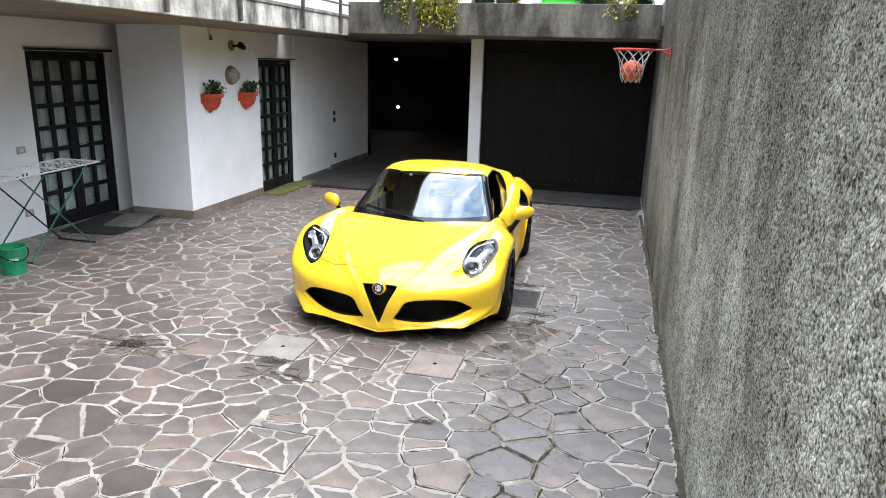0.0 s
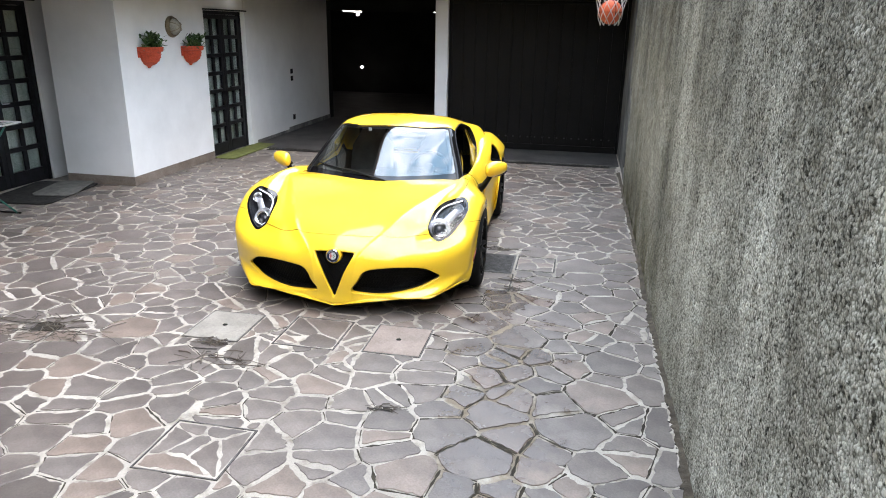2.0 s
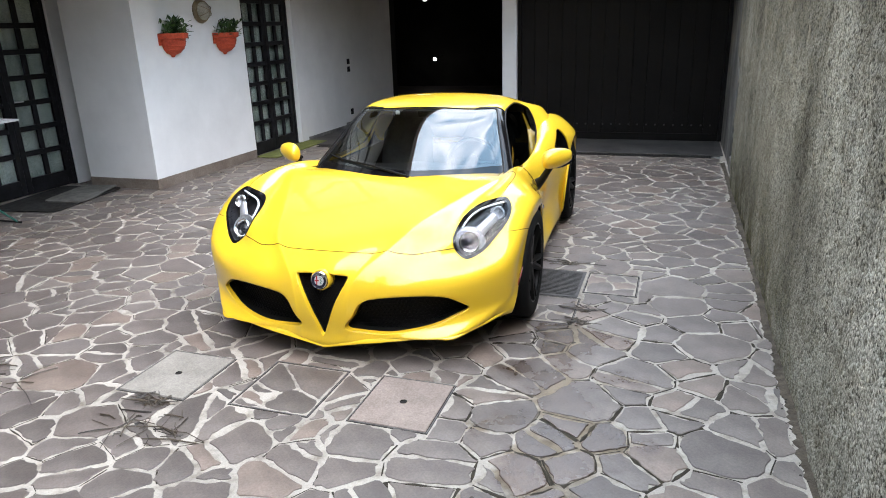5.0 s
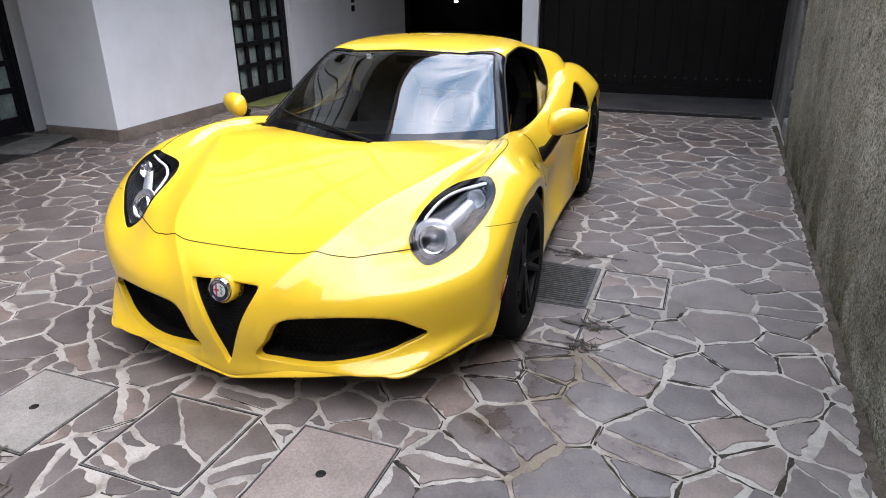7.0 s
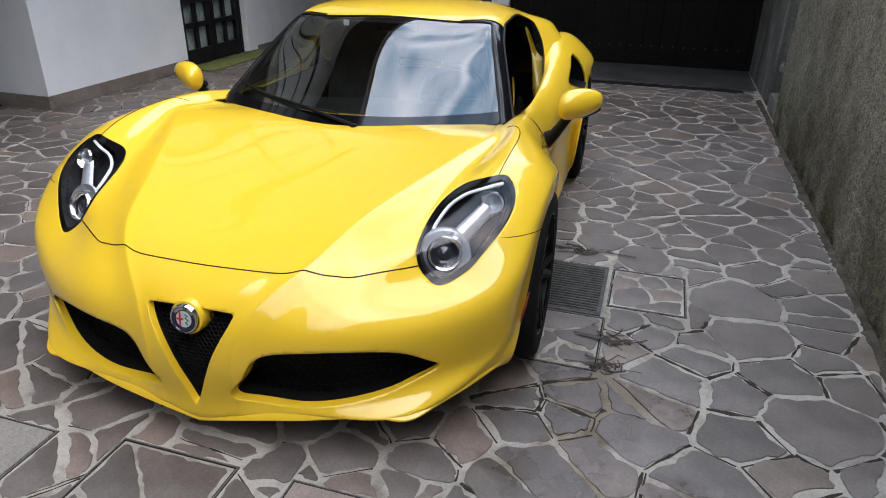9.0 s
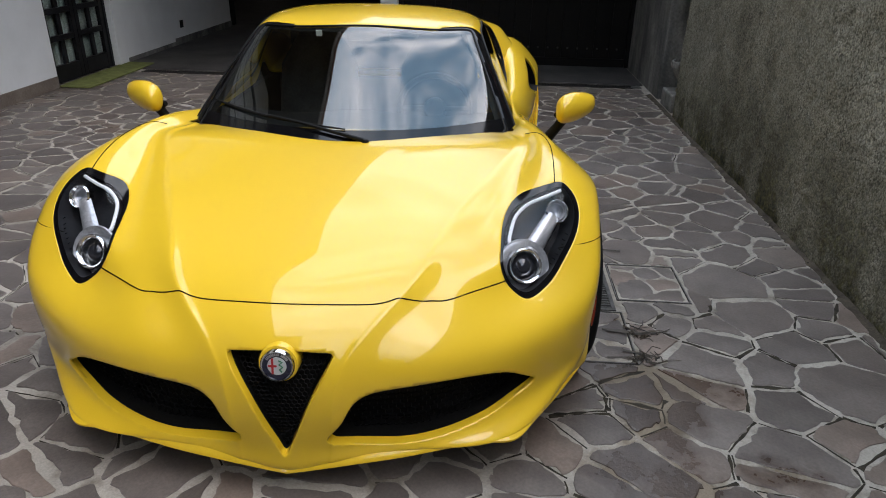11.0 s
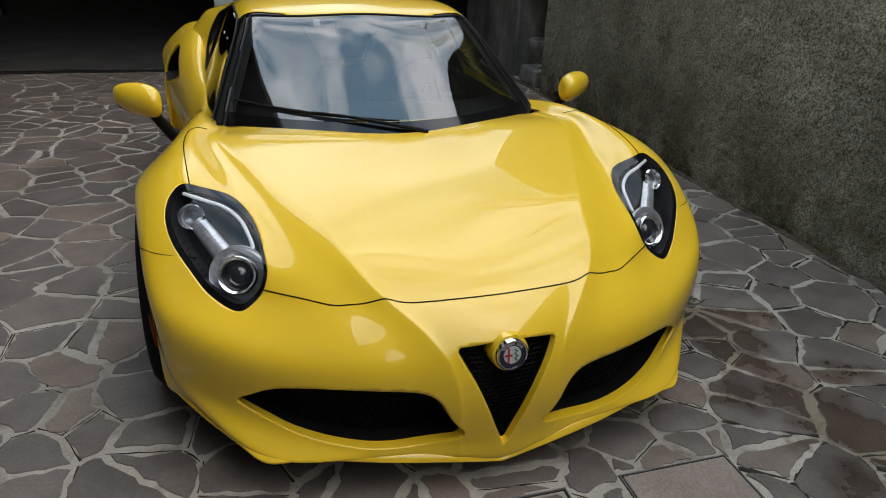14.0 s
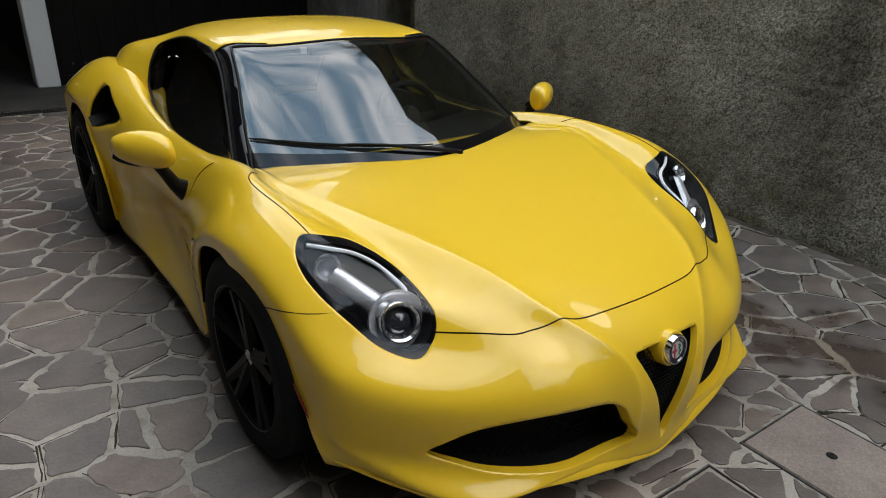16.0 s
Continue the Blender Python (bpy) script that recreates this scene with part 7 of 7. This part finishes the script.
def slab_outline(poly, joint):
    """The polygon drawn in by half a joint, its corners cut and its sides a little uneven."""
    n = len(poly)
    sgn = 1 if sum(a[0] * b[1] - a[1] * b[0] for a, b in zip(poly, poly[1:] + poly[:1])) > 0 else -1
    inner = poly
    for (ax, ay), (bx, by) in zip(poly, poly[1:] + poly[:1]):
        ex, ey = bx - ax, by - ay
        l = math.hypot(ex, ey)
        if l < 1e-6:
            continue
        nx, ny = sgn * ey / l, -sgn * ex / l
        inner = clip(inner, nx, ny, nx * ax + ny * ay - joint * (0.50 + 0.95 * rs.rand()))
        if len(inner) < 3:
            return []
    out = []
    m = len(inner)
    for k in range(m):
        p, c, q = inner[k - 1], inner[k], inner[(k + 1) % m]
        lp, lq = math.hypot(p[0] - c[0], p[1] - c[1]), math.hypot(q[0] - c[0], q[1] - c[1])
        cut = min(0.004 + 0.010 * rs.rand(), 0.3 * lp, 0.3 * lq)
        a = (c[0] + (p[0] - c[0]) * cut / max(lp, 1e-6), c[1] + (p[1] - c[1]) * cut / max(lp, 1e-6))
        b = (c[0] + (q[0] - c[0]) * cut / max(lq, 1e-6), c[1] + (q[1] - c[1]) * cut / max(lq, 1e-6))
        out += [a, b]
        steps = int(lq / 0.032)
        nx, ny = (q[1] - c[1]) / max(lq, 1e-6), -(q[0] - c[0]) / max(lq, 1e-6)
        bow = rs.normal(0, 0.009)
        for t in [(i + 0.3 + 0.4 * rs.rand()) / (steps + 1) for i in range(1, steps + 1)]:   # rough broken sides
            if cut / lq + 0.02 < t < 1 - cut / lq - 0.02:
                w = rs.normal(0, 0.0042) + bow * math.sin(math.pi * t)
                out.append((c[0] + (q[0] - c[0]) * t + nx * w, c[1] + (q[1] - c[1]) * t + ny * w))
    return out if sgn > 0 else out[::-1]


def slab_geometry(outline, thick=0.010):
    """Vertices and faces of one slab: sides, a worn bevel and a slightly tilted top."""
    cx, cy = np.mean([p[0] for p in outline]), np.mean([p[1] for p in outline])
    n = len(outline)
    tx, ty, h = rs.normal(0, 0.0025), rs.normal(0, 0.0025), 0.0003 + 0.0022 * rs.rand()
    vs = []
    for x, y in outline:
        vs.append((x - cx, y - cy, -thick))
    for x, y in outline:
        vs.append((x - cx, y - cy, h - 0.0016 + tx * (x - cx) + ty * (y - cy)))
    for x, y in outline:
        l = math.hypot(x - cx, y - cy)
        k = max(0.0, 1 - 0.0035 / max(l, 1e-6))
        vs.append(((x - cx) * k, (y - cy) * k, h + tx * (x - cx) + ty * (y - cy)))
    fs = [(i, (i + 1) % n, n + (i + 1) % n, n + i) for i in range(n)] + [(n + i, n + (i + 1) % n, 2 * n + (i + 1) % n, 2 * n + i) for i in range(n)]
    fs.append(tuple(range(2 * n, 3 * n)))
    return (cx, cy), vs, fs


def slab_object(outline, parent, offset=(0, 0)):
    (cx, cy), vs, fs = slab_geometry(outline)
    me = bpy.data.meshes.new("paving_slab")
    me.from_pydata(vs, [], fs)
    me.materials.append(STONE)
    ob = new("paving_slab", me)
    ob.parent = parent
    ob.location = (cx - offset[0], cy - offset[1], 0)


pavement = new("pavement")
tagged(pavement, "crazy paving of grey and mauve stone slabs with pale joints", "pavement", kind="structure")
slabs = []
for i in range(len(PTS)):
    c = cell(i)
    if len(c) < 3:
        continue
    whole = [c]
    if area(c) > 0.05 and rs.rand() < 0.42:   # some slabs are broken across
        mx, my = np.mean(c, 0) + rs.normal(0, 0.03, 2)
        a = rs.uniform(-0.9, 0.9) + (math.pi / 2 if rs.rand() < 0.7 else 0)
        nx, ny = math.cos(a), math.sin(a)
        whole = [clip(c, nx, ny, nx * mx + ny * my), clip(c, -nx, -ny, -nx * mx - ny * my)]
    for p in [q for w in whole if len(w) > 2 for q in around_hatches(w)]:
        if len(p) > 2 and area(p) > 0.003:
            o = slab_outline(p, 0.0132)
            if len(o) > 3 and area(o) > 0.0015:
                slabs.append(o)
middle = np.array([np.mean(o, 0) for o in slabs])
order = np.argsort(np.hypot(middle[:, 0] + 0.9, (middle[:, 1] - 4.7)))
near = set(order[:298].tolist())
jv, jf = [], []
for i, o in enumerate(slabs):
    if i in near:
        slab_object(o, pavement)
    else:
        (cx, cy), vs, fs = slab_geometry(o)
        k = len(jv)
        jv += [(x + cx, y + cy, z) for x, y, z in vs]
        jf += [tuple(v + k for v in f) for f in fs]
me = bpy.data.meshes.new("far_slabs")
me.from_pydata(jv, [], jf)
me.materials.append(STONE)
far = new("far_slabs", me)
far.parent = pavement
tagged(far, "more crazy paving slabs of the same stone", kind="stuff")

# pieces in the paved hatches
for h, (x0, y0, x1, y1) in ((hatch_b, HATCHES[1]), (hatch_d, HATCHES[3]), (hatch_e, HATCHES[4]), (hatch_f, HATCHES[5])):
    cx, cy = (x0 + x1) / 2, (y0 + y1) / 2
    seeds = np.stack([rs.uniform(x0, x1, 7), rs.uniform(y0, y1, 7)], 1)
    for i in range(7):
        poly = [(x0 + 0.012, y0 + 0.012), (x1 - 0.012, y0 + 0.012), (x1 - 0.012, y1 - 0.012), (x0 + 0.012, y1 - 0.012)]
        for j in range(7):
            if i != j and len(poly) > 2:
                d = seeds[j] - seeds[i]
                m = (seeds[i] + seeds[j]) / 2
                poly = clip(poly, d[0], d[1], d @ m)
        if len(poly) > 2 and area(poly) > 0.003:
            o = slab_outline(poly, 0.008)
            if len(o) > 3 and area(o) > 0.002 and not (h is hatch_b and i < 1):
                slab_object(o, h, (cx, cy))

# dark soil and moss in some joints, mostly towards the retaining wall
soil = bmesh.new()
for i in range(len(PTS)):
    x, y = PTS[i]
    chance = 0.85 if (x > -0.75 and 2.5 < y < 6.5) else (0.55 if y < 7 else 0.25)
    c = cell(i)
    if len(c) < 3:
        continue
    for (ax, ay), (bx, by) in zip(c, c[1:] + c[:1]):
        if rs.rand() > chance * 0.5 or any(hx0 - 0.03 < (ax + bx) / 2 < hx1 + 0.03 and hy0 - 0.03 < (ay + by) / 2 < hy1 + 0.03 for hx0, hy0, hx1, hy1 in HATCHES):
            continue
        l = math.hypot(bx - ax, by - ay)
        if l < 0.05 or not (AREA[0] < ax < AREA[2] - 0.02 and AREA[0] < bx < AREA[2] - 0.02):
            continue
        nx, ny = -(by - ay) / l, (bx - ax) / l
        k = max(3, int(l / 0.03))
        side = rs.choice([-1, 1]) * (0.004 + 0.005 * rs.rand())
        prev = None
        for t in np.linspace(0.03, 0.97, k):
            w = (0.0026 + 0.010 * rs.rand() ** 2.5) if chance > 0.6 else (0.0012 + 0.0035 * rs.rand() ** 2)
            s0 = side + rs.normal(0, 0.0015)
            px, py = ax + (bx - ax) * t, ay + (by - ay) * t
            cur = (soil.verts.new((px + nx * (s0 - w), py + ny * (s0 - w), 0.0)), soil.verts.new((px + nx * s0, py + ny * s0, 0.0016)), soil.verts.new((px + nx * (s0 + w), py + ny * (s0 + w), 0.0)))
            if prev:
                soil.faces.new((prev[0], prev[1], cur[1], cur[0]))
                soil.faces.new((prev[1], prev[2], cur[2], cur[1]))
            prev = cur
bmesh.ops.translate(soil, verts=soil.verts, vec=(0, 0, -0.0026))
tagged(link("joint_soil", soil, worn("dark_soil", (0.018, 0.015, 0.011), (0.05, 0.042, 0.028), 25, 0.95, 160, 0.6)), "dark soil and moss in the joints", "soil", kind="stuff")

# grit along the foot of the retaining wall
grit = bmesh.new()
gr = random.Random(21)
for i in range(420):
    y = gr.uniform(2.0, 11.3)
    x = WALL_X - abs(gr.gauss(0, 0.028)) - 0.004
    s = 0.003 + 0.006 * gr.random() ** 2
    vs = bmesh.ops.create_cube(grit, size=s, matrix=Matrix.Translation((x, y, s * 0.2 - 0.003)) @ Euler((gr.random() * 3, gr.random() * 3, gr.random() * 3)).to_matrix().to_4x4())
tagged(link("wall_foot_grit", grit, worn("dark_grit", (0.02, 0.018, 0.014), (0.06, 0.055, 0.045), 30, 0.95)), "dark grit and crumbs along the wall foot", "grit", kind="stuff")

# a band of dirt where the paving meets the wall
dirt = bmesh.new()
prev = None
for i in range(420):
    y = 1.2 + i * 0.0235
    w = 0.012 + 0.024 * gr.random() ** 2 + max(0.0, 0.014 * math.sin(y * 2.3) + 0.010 * math.sin(y * 7.1))
    cur = (dirt.verts.new((WALL_X + 0.01, y, 0.011)), dirt.verts.new((WALL_X - 0.4 * w, y, 0.005)), dirt.verts.new((WALL_X - w - 0.012, y, -0.0028)))
    if prev:
        dirt.faces.new((prev[0], prev[1], cur[1], cur[0]))
        dirt.faces.new((prev[1], prev[2], cur[2], cur[1]))
    prev = cur
tagged(link("wall_foot_dirt", dirt, worn("brown_dirt", (0.035, 0.028, 0.02), (0.10, 0.082, 0.06), 9, 0.95, 120, 0.8)), "brown dirt along the wall foot", "dirt", kind="stuff")

# a broken drain hole with dry weeds, and dry tufts
DRYWEED = leaf_material("dry_weed", (0.014, 0.011, 0.008), (0.05, 0.038, 0.025))
def weeds(at, spread, count, label, dark_pit=False, seed=1, long=1.0):
    g = random.Random(seed)
    w = thing("dry_weeds", (at[0], at[1], 0.0), label, "weeds", "dry weeds in the paving")
    bm = bmesh.new()
    for i in range(count):
        a = g.random() * 6.28
        r = spread * g.random() ** 0.7
        p = Vector((1.5 * r * math.cos(a), 0.7 * r * math.sin(a), 0.003))
        e = p + Vector((long * g.gauss(0, 0.06), long * g.gauss(0, 0.035), 0.002 + 0.007 * g.random()))
        add_tube(bm, [p, p.lerp(e, 0.5) + Vector((g.gauss(0, 0.012), g.gauss(0, 0.008), 0.003)), e], 0.0016 + 0.003 * g.random() ** 2, 4)
    part("strands", bm, DRYWEED, w, "dry brown strands")
    if dark_pit:
        pit = bmesh.new()
        ring = [pit.verts.new((0.36 * spread * math.copysign(abs(math.cos(a)) ** 0.5, math.cos(a)) * (1 + 0.12 * math.sin(5 * a)), 0.26 * spread * math.copysign(abs(math.sin(a)) ** 0.5, math.sin(a)) * (1 + 0.15 * math.cos(3 * a)), 0.0062)) for a in np.linspace(0, 2 * math.pi, 22, endpoint=False)]
        pit.faces.new(ring)
        ext = bmesh.ops.extrude_face_region(pit, geom=list(pit.faces))
        for v in ext["geom"]:
            if isinstance(v, bmesh.types.BMVert):
                v.co.z -= 0.008
        part("pit", pit, worn("wet_dark_patch", (0.02, 0.017, 0.014), (0.045, 0.038, 0.03), 30, 0.8), w, "dark broken patch")
    return w


weeds((-3.34, 4.56), 0.26, 95, "dry weeds round a broken dark patch", True, 3, 2.2)
weeds((-2.02, 4.42), 0.15, 36, "dry weeds in a joint by the hatches", False, 5, 1.8)
weeds((-0.83, 4.08), 0.045, 20, "small dark tuft of dry weeds in a joint", True, 15)
weeds((-2.16, 4.60), 0.07, 40, "dry weeds along the edge of a hatch", False, 17)
weeds((-0.33, 6.02), 0.05, 26, "dry plant litter beside the iron edge", False, 8)
weeds((-0.31, 6.20), 0.05, 26, "dry plant litter beside the iron edge", False, 9)
weeds((-0.55, 7.02), 0.07, 40, "dry weeds behind the iron grate", True, 12)
